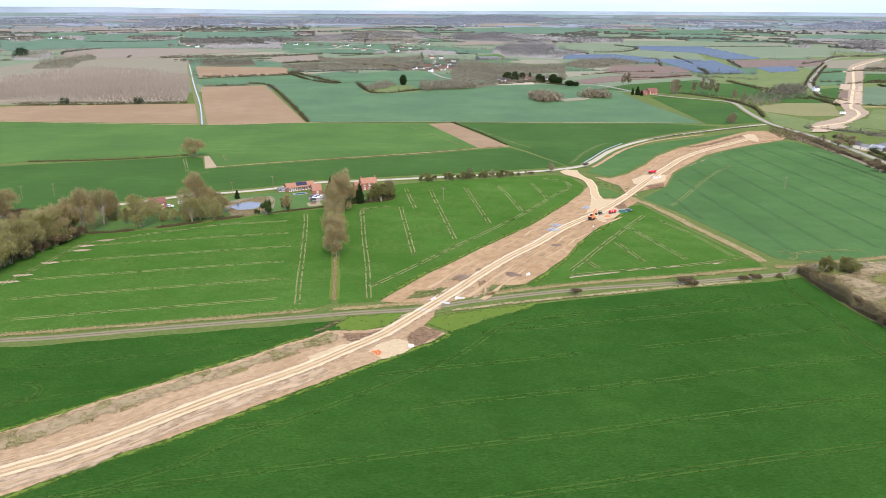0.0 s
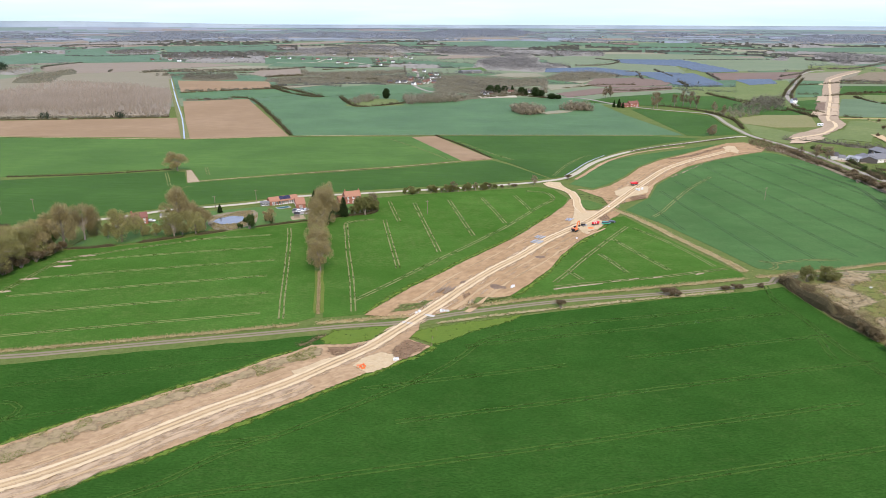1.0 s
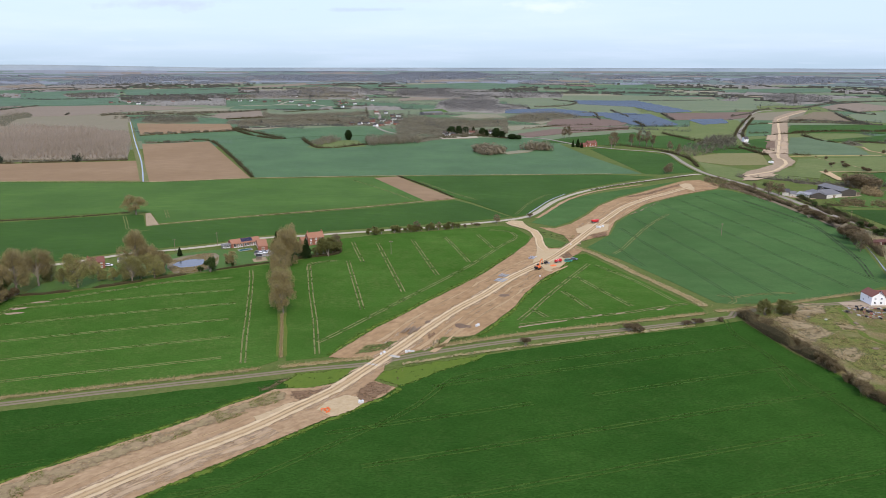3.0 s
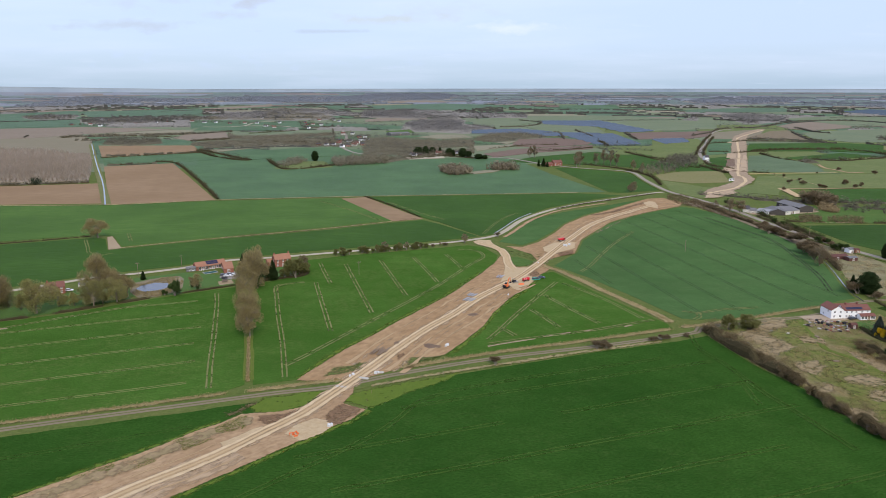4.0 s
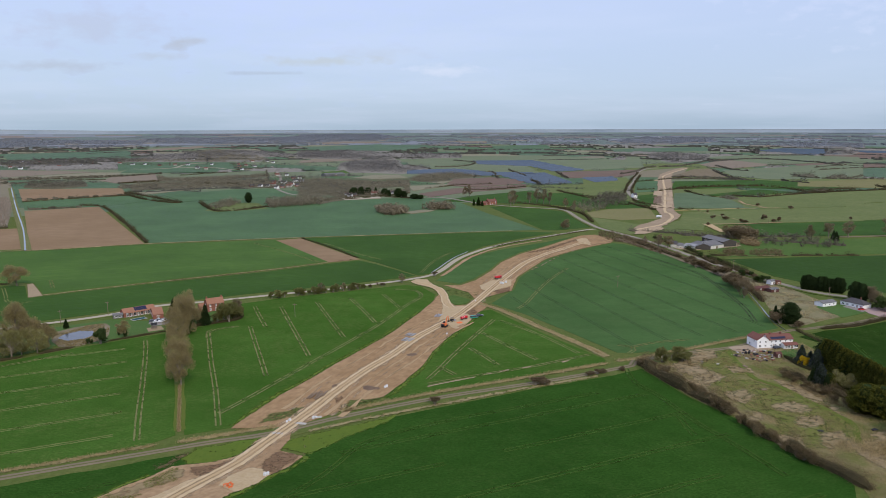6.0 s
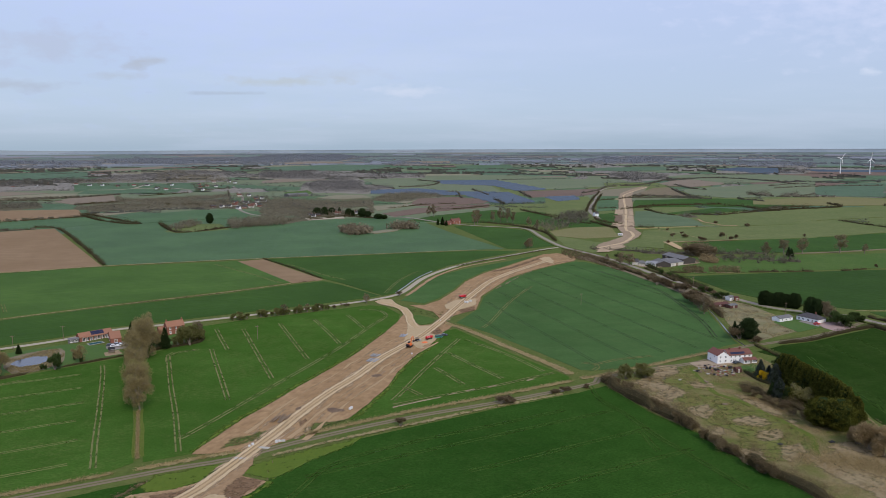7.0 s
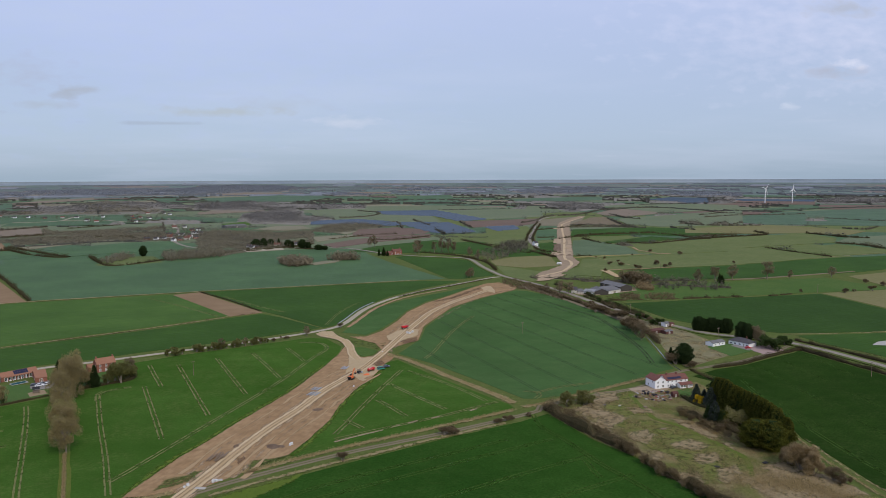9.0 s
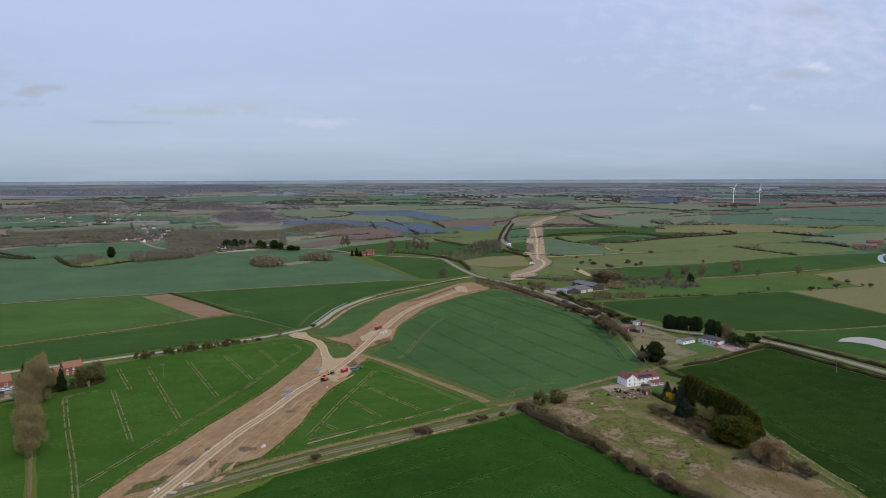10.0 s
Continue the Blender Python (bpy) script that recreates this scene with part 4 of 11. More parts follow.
for run in ([(-117.7, 405.0), (-120.8, 417.4), (-119.1, 423.1)], [(-120.1, 414.9), (-104.9, 363.8), (-91.0, 320.1),
        (-79.3, 279.8)], [(-98.8, 428.1), (-83.6, 378.3), (-71.4, 338.1)], [(-106.2, 476.7), (-98.2, 452.7), (-88.9, 425.8)],
            [(-88.3, 475.0), (-70.0, 416.1), (-55.1, 368.6)], [(-66.0, 487.3), (-51.4, 439.4), (-39.8, 401.9)], [(-44.0, 498.1), (-32.9, 464.5),
        (-23.0, 432.3)], [(-21.0, 507.6), (-14.1, 486.8), (-8.9, 468.8)],
            [(-82.3, 292.8), (-74.3, 308.8), (-54.3, 353.1), (-37.3, 389.8), (-20.4, 428.9), (-4.2, 474.3), (6.2, 500.4), (3.0, 517.3),
        (-5.3, 523.1), (-13.5, 523.5)], [(-120.1, 414.9), (-115.6, 423.7), (-105.8, 428.2)]):
    wheel_line(middle, run, TRAM_TAN)

TRIANGLE = [(43.1, 455.1), (51.6, 460.8), (66.4, 425.7), (78.2, 399.7), (90.8, 373.3), (99.4, 356.3), (99.7, 349.8), (57.0, 332.0), (17.3, 316.8),
        (-10.6, 305.4), (-12.8, 308.6), (-4.9, 325.7), (4.8, 349.0), (10.6, 372.3), (20.3, 399.0), (33.1, 425.8)]
triangle = plot("wheat_field", TRIANGLE, WHEAT_B, "three-cornered green wheat field with pale wheel tracks", z=0.12)
for run in ([(54.2, 433.3), (67.8, 412.0), (79.4, 388.5), (88.4, 365.6)], [(40.6, 407.1), (52.0, 381.7), (64.4, 356.1)], [(31.0, 377.9),
        (37.3, 363.8), (43.0, 348.9)], [(51.0, 435.3), (35.3, 399.5), (21.7, 366.6), (12.6, 342.6), (7.0, 329.4)],
            [(7.0, 323.2), (31.1, 333.7), (58.8, 345.0), (76.2, 353.9), (94.2, 363.1)], [(12.6, 348.6), (18.0, 339.4), (20.5, 335.0)]):
    wheel_line(triangle, run, TRAM_TAN)

ribbon("bare_strip", [(6.5, 320.1), (17.6, 325.8), (29.7, 331.8)], 1.8, BARE_SOIL, 0.20, "pale bare strip along the crop's lower edge", "soil patch", wander=0.6)
for a, b in (((33.8, 334.1), (38.7, 336.6)), ((42.7, 338.9), (47.7, 341.4)), ((54.9, 343.5), (59.4, 345.9)), ((76.3, 351.4), (80.5, 353.8))):
    ribbon("bare_strip", [a, b], 1.5, BARE_SOIL, 0.20, "short pale bare strip in the crop", "soil patch", wander=0.4, step=2.0)
EAST = [(54.2, 477.2), (66.6, 501.4), (74.8, 516.3), (85.4, 558.8), (102.1, 595.4), (122.2, 636.8), (146.6, 667.2), (165.2, 687.3), (184.1, 705.3),
        (207.0, 724.6), (216.4, 718.5), (238.4, 666.2), (253.7, 615.0), (256.4, 580.5), (241.9, 501.9), (223.4, 430.0), (218.7, 402.2),
        (208.6, 393.8), (177.1, 384.8), (150.9, 372.3), (128.8, 366.5), (115.2, 364.4), (109.2, 365.8), (92.8, 404.0), (72.9, 446.7)]
east = plot("rape_field", EAST, RAPE, "blue-green oilseed rape field with dark tramlines", z=0.12)
tramlines(east, EAST, (126.9, 572.8), (164.1, 405.3), TRAM_DARK, (-6, 7), 24, 9, 1.9, 0.6, 0.0)
wheel_line(east, [(212.6, 665.6), (225.4, 612.8), (234.2, 567.4), (228.8, 509.0), (221.0, 458.1), (211.8, 422.1)], TRAM_EDGE, 2.2, 0.95)
wheel_line(east, [(69.5, 460.7), (77.7, 476.1), (92.3, 512.9), (108.0, 549.8), (132.1, 596.4)], TRAM_TAN)
wheel_line(east, [(113.0, 378.7), (120.1, 374.9), (126.1, 377.9), (136.0, 382.4), (156.8, 387.0)], TRAM_TAN)
wheel_line(east, [(115.2, 364.4), (119.1, 368.7), (120.4, 374.8)], TRAM_TAN)

CRESCENT = [(19.0, 552.7), (29.4, 582.1), (42.6, 622.1), (57.8, 656.2), (84.8, 689.8), (137.6, 733.9), (177.1, 771.9), (163.3, 752.0),
        (127.4, 703.7), (103.2, 675.8), (78.6, 631.2), (64.8, 593.0), (48.9, 558.2), (36.2, 540.1)]
plot("rape_field", CRESCENT, RAPE, "narrow crescent of blue-green rape beside the road", z=0.12)

BAND_A = [(-356.1, 359.7), (-337.1, 373.2), (-301.6, 393.0), (-252.1, 435.6), (-200.5, 466.3), (-175.6, 490.2), (-144.8, 501.4), (-121.9, 513.1),
        (-57.2, 540.8), (-10.6, 563.9), (2.6, 572.8), (-31.8, 623.6), (-48.0, 642.1), (-76.7, 625.9), (-116.9, 597.6), (-214.0, 546.3),
        (-264.7, 515.2), (-272.6, 509.5), (-295.2, 550.0), (-305.8, 552.9), (-417.5, 500.0), (-461.0, 475.0)]
band_a = plot("wheat_field", BAND_A, WHEAT_C, "long deep-green wheat field beside the road", z=0.12)
wheel_line(band_a, [(-308.8, 545.1), (-291.5, 516.6), (-282.5, 501.6), (-272.2, 493.5), (-264.5, 500.8)], TRAM_TAN)
BAND_B = [(-633, 664), (-601, 690), (-382.9, 710.9), (-272.5, 743.7), (-145.0, 767.8), (-75.8, 639.7), (-119.3, 610.0), (-217.3, 554.9),
        (-268.5, 523.0), (-293.3, 560.1), (-311.8, 564.2), (-426.7, 511.7), (-467.6, 482.2)]
band_b = plot("wheat_field", BAND_B, WHEAT_L, "long mid-green wheat field", z=0.12)
wheel_line(band_b, [(-286.5, 571.4), (-270.8, 542.7)], TRAM_TAN)
wheel_line(band_b, [(-164.5, 748.3), (-124.4, 694.7), (-83.0, 635.6)], TRAM_TAN)
plot("bare_headland", [(-297.3, 556.9), (-294.2, 559.9), (-265.6, 517.1),
        (-273.2, 511.5)], BARE_SOIL, "pale bare corner of soil", "soil patch", z=0.16, soft=0.7)
plot("ploughed_strip", [(-144.3, 763.9), (-120.4, 776.6), (-47.5, 647.8), (-73.7, 634.6)], PLOUGHED, "tapering strip of brown ploughed soil", z=0.16)
BAND_C = [(-118.0, 777.0), (-11.2, 793.2), (115.8, 813.2), (163.6, 802.5), (114.5, 760.1), (71.4, 711.8), (47.6, 668.3), (30.9, 624.9),
        (18.3, 584.5), (4.8, 573.2), (-29.7, 629.3), (-47.4, 653.5)]
band_c = plot("wheat_field", BAND_C, WHEAT_C, "deep-green wheat field inside the road bend", z=0.12)
wheel_line(band_c, [(7.0, 582.4), (19.1, 633.0), (32.5, 668.3), (40.7, 681.5)], TRAM_TAN)
wheel_line(band_c, [(-91.4, 743.1), (-50.8, 676.5), (-28.0, 645.8)], TRAM_TAN)

NORTH = [(-274.8, 755.5), (-459, 1097), (-415, 1080), (-368, 1160), (-372, 1239), (-270, 1413), (-228, 1301), (-147, 1264), (-93, 1197), (-2, 1215),
        (40, 1261), (75, 1145), (103, 998), (123, 924), (149.8, 823.7), (116.8, 821.5), (-11.4, 801.3), (-146.0, 779.9)]
plot("rape_field", NORTH, RAPE_B, "large blue-green rape field", z=0.12)
plot("rape_field", [(117, 1065), (150, 1085), (195, 1028), (220, 991), (216, 912), (217.3, 844.7), (169.6, 819.3),
        (152.9, 824.2)], WHEAT_C, "green field beside the main road", z=0.14)
plot("ploughed_field", [(-724, 782), (-675, 813), (-470, 875), (-387.3, 721.9), (-607, 697),
        (-642, 690)], PLOUGHED, "pale brown ploughed field", z=0.12)
plot("ploughed_field", [(-559, 1060), (-475, 1112), (-277.6, 750.8), (-376.5, 716.0)], PLOUGHED, "brown ploughed field with a pale stain", z=0.12)
plot("ploughed_field", [(-765, 1437), (-572, 1447), (-504, 1302), (-638, 1206)], PLOUGHED, "thin brown ploughed field", z=0.12)
plot("rape_field", [(-638, 1206), (-495, 1292), (-391, 1235), (-469, 1122), (-567, 1076)], RAPE_B, "thin strip of green crop", z=0.12)
plot("stubble_field", [(-1147, 1257), (-1152, 1451), (-1287, 1846), (-1166, 2046), (-858, 1585), (-639, 1185), (-488, 883), (-707, 818),
        (-740, 800)], STUBBLE, "pale straw-coloured ground under the plantation", z=0.10)
plot("meadow", [(-298, 1048), (-276, 1030), (-212, 1065), (-243, 1149), (-300, 1156)], PASTURE, "small paddock inside a hedge", z=0.17)
plot("green_field", [(-372, 1239), (-270, 1413), (-278, 1398), (-451, 1289)], HAZY_RAPE, "thin far field", z=0.15)

# land towards the farms and pastures on the other side of the main road
plot("wheat_field", [(285.1, 629.0), (375.6, 637.2), (502.4, 643.0), (503.2, 597.0), (502.3, 515.1), (468.1, 479.4), (413.4, 476.8), (349.6, 485.2),
        (306.8, 519.2), (290.2, 554.4)], WHEAT_M, "broad dark green wheat field behind the bungalows", z=0.12)
plot("wheat_field", [(353.8, 476.0), (408.9, 471.5), (462.9, 474.0), (498.7, 472.3), (395.5, 372.8), (375.6, 387.5), (366.1, 421.2),
        (355.8, 448.3)], WHEAT_C, "green field around a pale pond", z=0.12)
SOUTH = [(221.4, 389.0), (243.0, 400.3), (267.5, 406.6), (298.5, 421.0), (319.7, 430.2), (325.3, 434.5), (328.2, 415.8), (332.7, 384.7), (338.8, 347.0), (343.0, 318.6),
        (202.6, 186.5), (207.8, 207.9), (212.0, 231.5), (215.7, 261.4), (217.6, 285.6), (223.3, 302.7), (228.4, 333.6), (229.4, 372.8)]
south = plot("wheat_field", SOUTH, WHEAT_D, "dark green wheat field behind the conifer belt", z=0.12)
tramlines(south, SOUTH, (244.2, 368.3), (231.4, 259.8), TRAM_GREEN, (0, 6), 24, 10, 1.9, 0.5, 0.4)
wheel_line(south, [(245.2, 376.6), (235.6, 339.1), (228.7, 293.3), (225.1, 262.6), (223.9, 235.9), (224.2, 225.0)], TRAM_GREEN)
plot("meadow", [(328.2, 732.3), (455.4, 737.4), (587, 744), (600.5, 654.9), (511.5, 652.2), (379.1, 643.3), (293.0, 640.0),
        (300.5, 698.5)], MEADOW, "green meadow behind the farm", z=0.12)
plot("dry_meadow", [(623, 751), (770, 794), (841, 802), (491.3, 465.2), (506.4, 519.4), (507.8, 602.6), (506.5, 645.8),
        (603.4, 654.2)], PASTURE_DRY, "straw-coloured rough pasture", z=0.12)
plot("wheat_field", [(391, 856), (511, 870), (725, 922), (896, 936), (800, 825), (652, 776), (525, 764),
        (373.9, 756.9)], WHEAT_C, "deep green strip of wheat beside a lane", z=0.12)
plot("pasture", [(353, 908), (395, 981), (510, 1015), (720, 1052), (781, 932), (518, 881), (399, 872),
        (359, 836)], PASTURE, "sheep-grazed green pasture", z=0.12)
plot("pasture", [(400, 994), (551, 1022), (536, 1118), (440, 1094), (382, 1030)], PASTURE, "green pasture beside the works", z=0.14)
plot("pasture", [(277, 867), (349, 897), (320.0, 803.5), (246.5, 782.8), (224.8, 826.3),
        (239, 936)], PASTURE, "green meadow between road and works", z=0.12)
plot("wheat_field", [(184, 1121), (188, 1268), (296, 1287), (348, 1136), (349, 1038), (289, 1029),
        (245, 1064)], WHEAT_C, "green field behind the roadside trees", z=0.12)
plot("pasture", [(289, 1029), (349, 1038), (320, 916), (269, 904), (239, 936), (244, 989)], PASTURE_DRY, "tan and green rough meadow beside the works", z=0.13)

plot("ploughed_field", [(2014, 2609), (2166, 2502), (2306, 2401), (1946, 2026), (1881, 2172),
        (1743, 2257)], PLOUGHED_DARK, "far brown ploughed field", z=0.13)
plot("ploughed_field", [(2067, 3377), (2205, 3237), (2216, 2894), (2001, 2613),
        (1707, 2766)], PLOUGHED_DARK, "brown ploughed field under the turbines", z=0.13)
plot("ploughed_field", [(369, 1811), (461, 1888), (565, 1872), (505, 1704), (364, 1644)], PLOUGHED_DARK, "far brown ploughed field", z=0.13)
plot("wheat_field", [(50, 1156), (98, 1235), (226, 1339), (233, 1235), (268, 1095), (207, 1096), (139, 1119),
        (91, 1133)], WHEAT_C, "green field beyond the red farmhouse", z=0.15)
plot("rape_field", [(519, 1646), (597, 1724), (453, 1306), (402, 1278)], RAPE_B, "small dark green field beside the far lane", z=0.15)
plot("wheat_field", [(391, 1224), (438, 1259), (354, 1012), (339, 1082)], WHEAT_C, "small green field beside the far works", z=0.15)
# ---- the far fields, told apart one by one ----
plot("green_field", [(-2009, 2380), (-1451, 2614), (-1170, 2110), (-1408, 2022), (-1503, 1880), (-1445, 1759), (-1641, 1938)], HAZY_RAPE, "far blue-green crop before a village", z=0.15)
plot("green_field", [(-2017, 2872), (-1907, 3428), (-1470, 2661), (-1573, 2440), (-1723, 2450)], HAZY_RAPE, "far green crop behind a hedge", z=0.15)
plot("green_field", [(-1802, 3289), (-1598, 3512), (-1421, 3747), (-1085, 2866), (-1282, 2761), (-1445, 2667)], HAZY_RAPE, "broad far blue-green crop", z=0.15)
plot("green_field", [(-2291, 2935), (-2349, 3142), (-2227, 3175), (-1979, 2818), (-2098, 2668)], HAZY_WHEAT, "far green crop with a hedge", z=0.15)
plot("ploughed_field", [(-2888, 3435), (-2818, 3775), (-2692, 4055), (-2429, 3666), (-2562, 3430), (-2645, 3143)], HAZY_PLOUGH, "far pale brown strip of plough", z=0.15)
plot("ploughed_field", [(-1319, 1763), (-1363, 1971), (-1133, 2086), (-836, 1975), (-975, 1791), (-1032, 1625), (-1123, 1586), (-1242, 1664)], HAZY_PLOUGH, "far mauve-brown ploughed field", z=0.15)
plot("stubble_field", [(-964, 1770), (-826, 1950), (-763, 1938), (-726, 1822), (-911, 1672)], HAZY_DRY, "far strip of pale stubble", z=0.15)
plot("ploughed_field", [(-1511, 3449), (-1384, 3857), (-1297, 4607), (-1164, 4136), (-1290, 3596), (-1418, 3236)], HAZY_PLOUGH, "far strip of orange-brown plough", z=0.15)
plot("ploughed_field", [(-726, 1822), (-649, 1863), (-561, 1631), (-624, 1564), (-703, 1657)], HAZY_PLOUGH, "far brown ploughed field", z=0.15)
plot("green_field", [(-1039, 2617), (-888, 2753), (-710, 2516), (-758, 2346), (-794, 2132), (-800, 2011)], HAZY_WHEAT, "far green field beside a village", z=0.15)
plot("meadow", [(-763, 1938), (-840, 2254), (-786, 2498), (-596, 2461), (-446, 2244), (-402, 2045), (-576, 1928)], HAZY_WHEAT, "far meadow crossed by pale tracks", z=0.15)
plot("meadow", [(-634, 1843), (-540, 1911), (-392, 1995), (-348, 1774), (-467, 1651), (-552, 1614)], HAZY_PASTURE, "pale green far pasture", z=0.15)
plot("stubble_field", [(-1059, 3054), (-909, 3226), (-819, 2991), (-946, 2791)], HAZY_DRY, "far pale straw-coloured field", z=0.15)
plot("green_field", [(-815, 2934), (-594, 3049), (-539, 2788), (-717, 2695)], HAZY_RAPE, "far thin green field", z=0.15)
plot("stubble_field", [(-507, 1338), (-456, 1443), (-366, 1506), (-353, 1464), (-436, 1378), (-475, 1296)], HAZY_DRY, "far pale strip between tree rows", z=0.15)
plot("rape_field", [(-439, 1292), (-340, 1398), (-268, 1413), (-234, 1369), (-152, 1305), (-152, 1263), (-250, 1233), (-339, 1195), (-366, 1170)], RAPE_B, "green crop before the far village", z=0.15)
plot("ploughed_field", [(-391, 2564), (-295, 2784), (-193, 2878), (-170, 2591), (-367, 2406)], HAZY_PLOUGH, "far mauve ploughed strip", z=0.15)
plot("green_field", [(-642, 4227), (-210, 4824), (115, 4384), (-18, 3590), (-430, 3546)], HAZY_RAPE, "far blue-green field", z=0.15)
plot("ploughed_field", [(-648, 5365), (-248, 5700), (-216, 5139), (-588, 4867)], HAZY_PLOUGH, "far thin strip of plough", z=0.15)
plot("ploughed_field", [(191, 5643), (581, 5592), (532, 5050), (167, 4932)], HAZY_PLOUGH, "far thin strip of plough", z=0.15)
plot("green_field", [(485, 4344), (865, 4561), (733, 3784), (430, 3721)], HAZY_WHEAT, "far green field", z=0.15)
plot("green_field", [(1003, 3581), (1268, 3828), (1597, 3896), (1440, 3380), (912, 3209)], HAZY_RAPE, "far dark green field", z=0.15)
plot("pasture", [(-10, 2037), (-9, 2579), (211, 2901), (557, 2929), (676, 2711), (863, 2698), (669, 2050), (511, 1954), (435, 1958), (380, 2392), (216, 2441), (70, 2060)], HAZY_PASTURE, "far pasture above the solar farm", z=0.15)
plot("pasture", [(176, 1949), (130, 2203), (226, 2441), (353, 2220), (327, 1824), (208, 1853)], HAZY_PASTURE, "pasture among the solar panels", z=0.15)
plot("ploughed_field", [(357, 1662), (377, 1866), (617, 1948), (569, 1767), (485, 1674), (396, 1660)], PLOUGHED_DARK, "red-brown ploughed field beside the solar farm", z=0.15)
plot("ploughed_field", [(442, 2590), (527, 2772), (754, 2806), (716, 2615), (469, 2463)], HAZY_PLOUGH, "far thin brown field", z=0.15)
plot("ploughed_field", [(66, 1455), (97, 1640), (190, 1690), (259, 1581), (226, 1490), (127, 1425)], PLOUGHED_DARK, "brown ploughed field below the solar farm", z=0.15)
plot("ploughed_field", [(13, 1286), (80, 1388), (210, 1462), (238, 1489), (223, 1394), (107, 1315), (32, 1223)], PLOUGHED_DARK, "dark brown ploughed field", z=0.15)
plot("stubble_field", [(-5, 1445), (74, 1497), (87, 1468), (3, 1343)], HAZY_DRY, "pale straw strip before a hedge", z=0.15)
plot("stubble_field", [(520, 1672), (617, 1899), (796, 2043), (639, 1684), (589, 1650)], STUBBLE, "rough tan ground beside the works", z=0.15)
plot("rough_field", [(604, 1667), (781, 1963), (834, 1986), (746, 1641)], ROUGH_BANK, "dull rough field beside the works", z=0.15)
plot("ploughed_field", [(886, 2186), (1074, 2461), (1166, 2339), (1065, 2113), (896, 1982), (867, 2066)], HAZY_PLOUGH, "far reddish rough field", z=0.15)
plot("pasture", [(826, 1886), (1029, 2028), (1442, 2249), (1024, 1591), (799, 1569), (762, 1678)], HAZY_PASTURE, "far dull green pasture", z=0.15)
plot("pasture", [(1085, 2681), (1502, 2969), (1671, 2637), (1485, 2317), (1101, 2172), (1110, 2542)], HAZY_PASTURE, "far pasture between dark hedges", z=0.15)
plot("wheat_field", [(498, 1356), (568, 1533), (766, 1555), (859, 1458), (894, 1400), (751, 1308), (650, 1361)], WHEAT_C, "deep green wheat between two hedges", z=0.15)
plot("wheat_field", [(502, 1222), (654, 1324), (687, 1266), (631, 1236), (546, 1200)], WHEAT_C, "thin deep green wheat field", z=0.15)
plot("rape_field", [(381, 1032), (470, 1265), (508, 1274), (517, 1137), (497, 1049), (503, 1012)], DULL_CROP, "thin dull green crop beside the works", z=0.15)
plot("pasture", [(490, 1034), (528, 1136), (635, 1206), (834, 1292), (675, 1041), (519, 1012)], PASTURE, "sheep-grazed green pasture", z=0.15)
plot("pasture", [(309, 822), (377, 977), (512, 998), (661, 1020), (570, 876), (386, 857), (350, 839), (334, 803)], PASTURE, "broad grazed pasture with sheep", z=0.15)
plot("pasture", [(297, 1231), (390, 1625), (499, 1655), (472, 1522), (393, 1313), (347, 1209), (291, 1138)], PASTURE, "pale meadow beside the winding lane", z=0.15)
plot("dry_meadow", [(818, 1492), (967, 1549), (1068, 1564), (1134, 1446), (1158, 1350), (1047, 1268), (1009, 1339), (900, 1336), (761, 1387)], PASTURE_DRY, "broad straw-coloured pasture", z=0.15)
plot("green_field", [(1051, 1706), (1179, 1890), (1407, 2062), (1770, 2204), (2185, 2275), (1385, 1438), (1080, 1582)], HAZY_RAPE, "far broad blue-green field", z=0.15)
plot("green_field", [(1406, 2221), (1821, 2489), (1895, 2360), (1527, 2145)], HAZY_WHEAT, "far green field between hedges", z=0.15)
plot("pasture", [(570, 1034), (670, 1216), (874, 1297), (990, 1313), (979, 1215), (910, 1132), (749, 1095)], PASTURE, "grazed pasture between dark hedges", z=0.15)
plot("pasture", [(741, 1037), (889, 1103), (905, 1016), (882, 966), (756, 946)], PASTURE, "green pasture inside a thick hedge", z=0.15)
plot("pasture", [(479, 871), (552, 996), (730, 1069), (742, 934), (607, 886)], PASTURE, "long green pasture with a dry edge", z=0.15)
plot("pasture", [(920, 1141), (1009, 1221), (1222, 1268), (1021, 1059), (936, 1038)], HAZY_PASTURE, "far pasture with grazing cattle", z=0.15)
# the stripped corridor of the new road
plot("topsoil_corridor", [(-167.3, 152.0), (-159.7, 160.3), (-154.4, 165.6), (-144.4, 178.2), (-132.8, 191.0), (-120.1, 205.0), (-106.1, 220.4),
        (-99.1, 230.0), (-91.8, 237.2), (-86.8, 244.7), (-82.1, 245.5), (-73.5, 247.5), (-63.5, 253.0), (-55.0, 269.8), (-48.6, 273.9),
        (-47.6, 265.8), (-49.9, 255.4), (-40.0, 250.3), (-44.5, 242.0), (-49.0, 237.8), (-55.7, 229.2), (-71.2, 210.7), (-85.0, 194.1),
        (-97.3, 179.0), (-108.6, 165.9), (-119.6, 155.0), (-128.7, 143.5), (-137.3, 133.5),
        (-143.4, 125.7)], TOPSOIL, "stripped pinkish-brown topsoil corridor", "earthworks", z=0.22, ragged=0.7, step=4.0, soft=1.2)
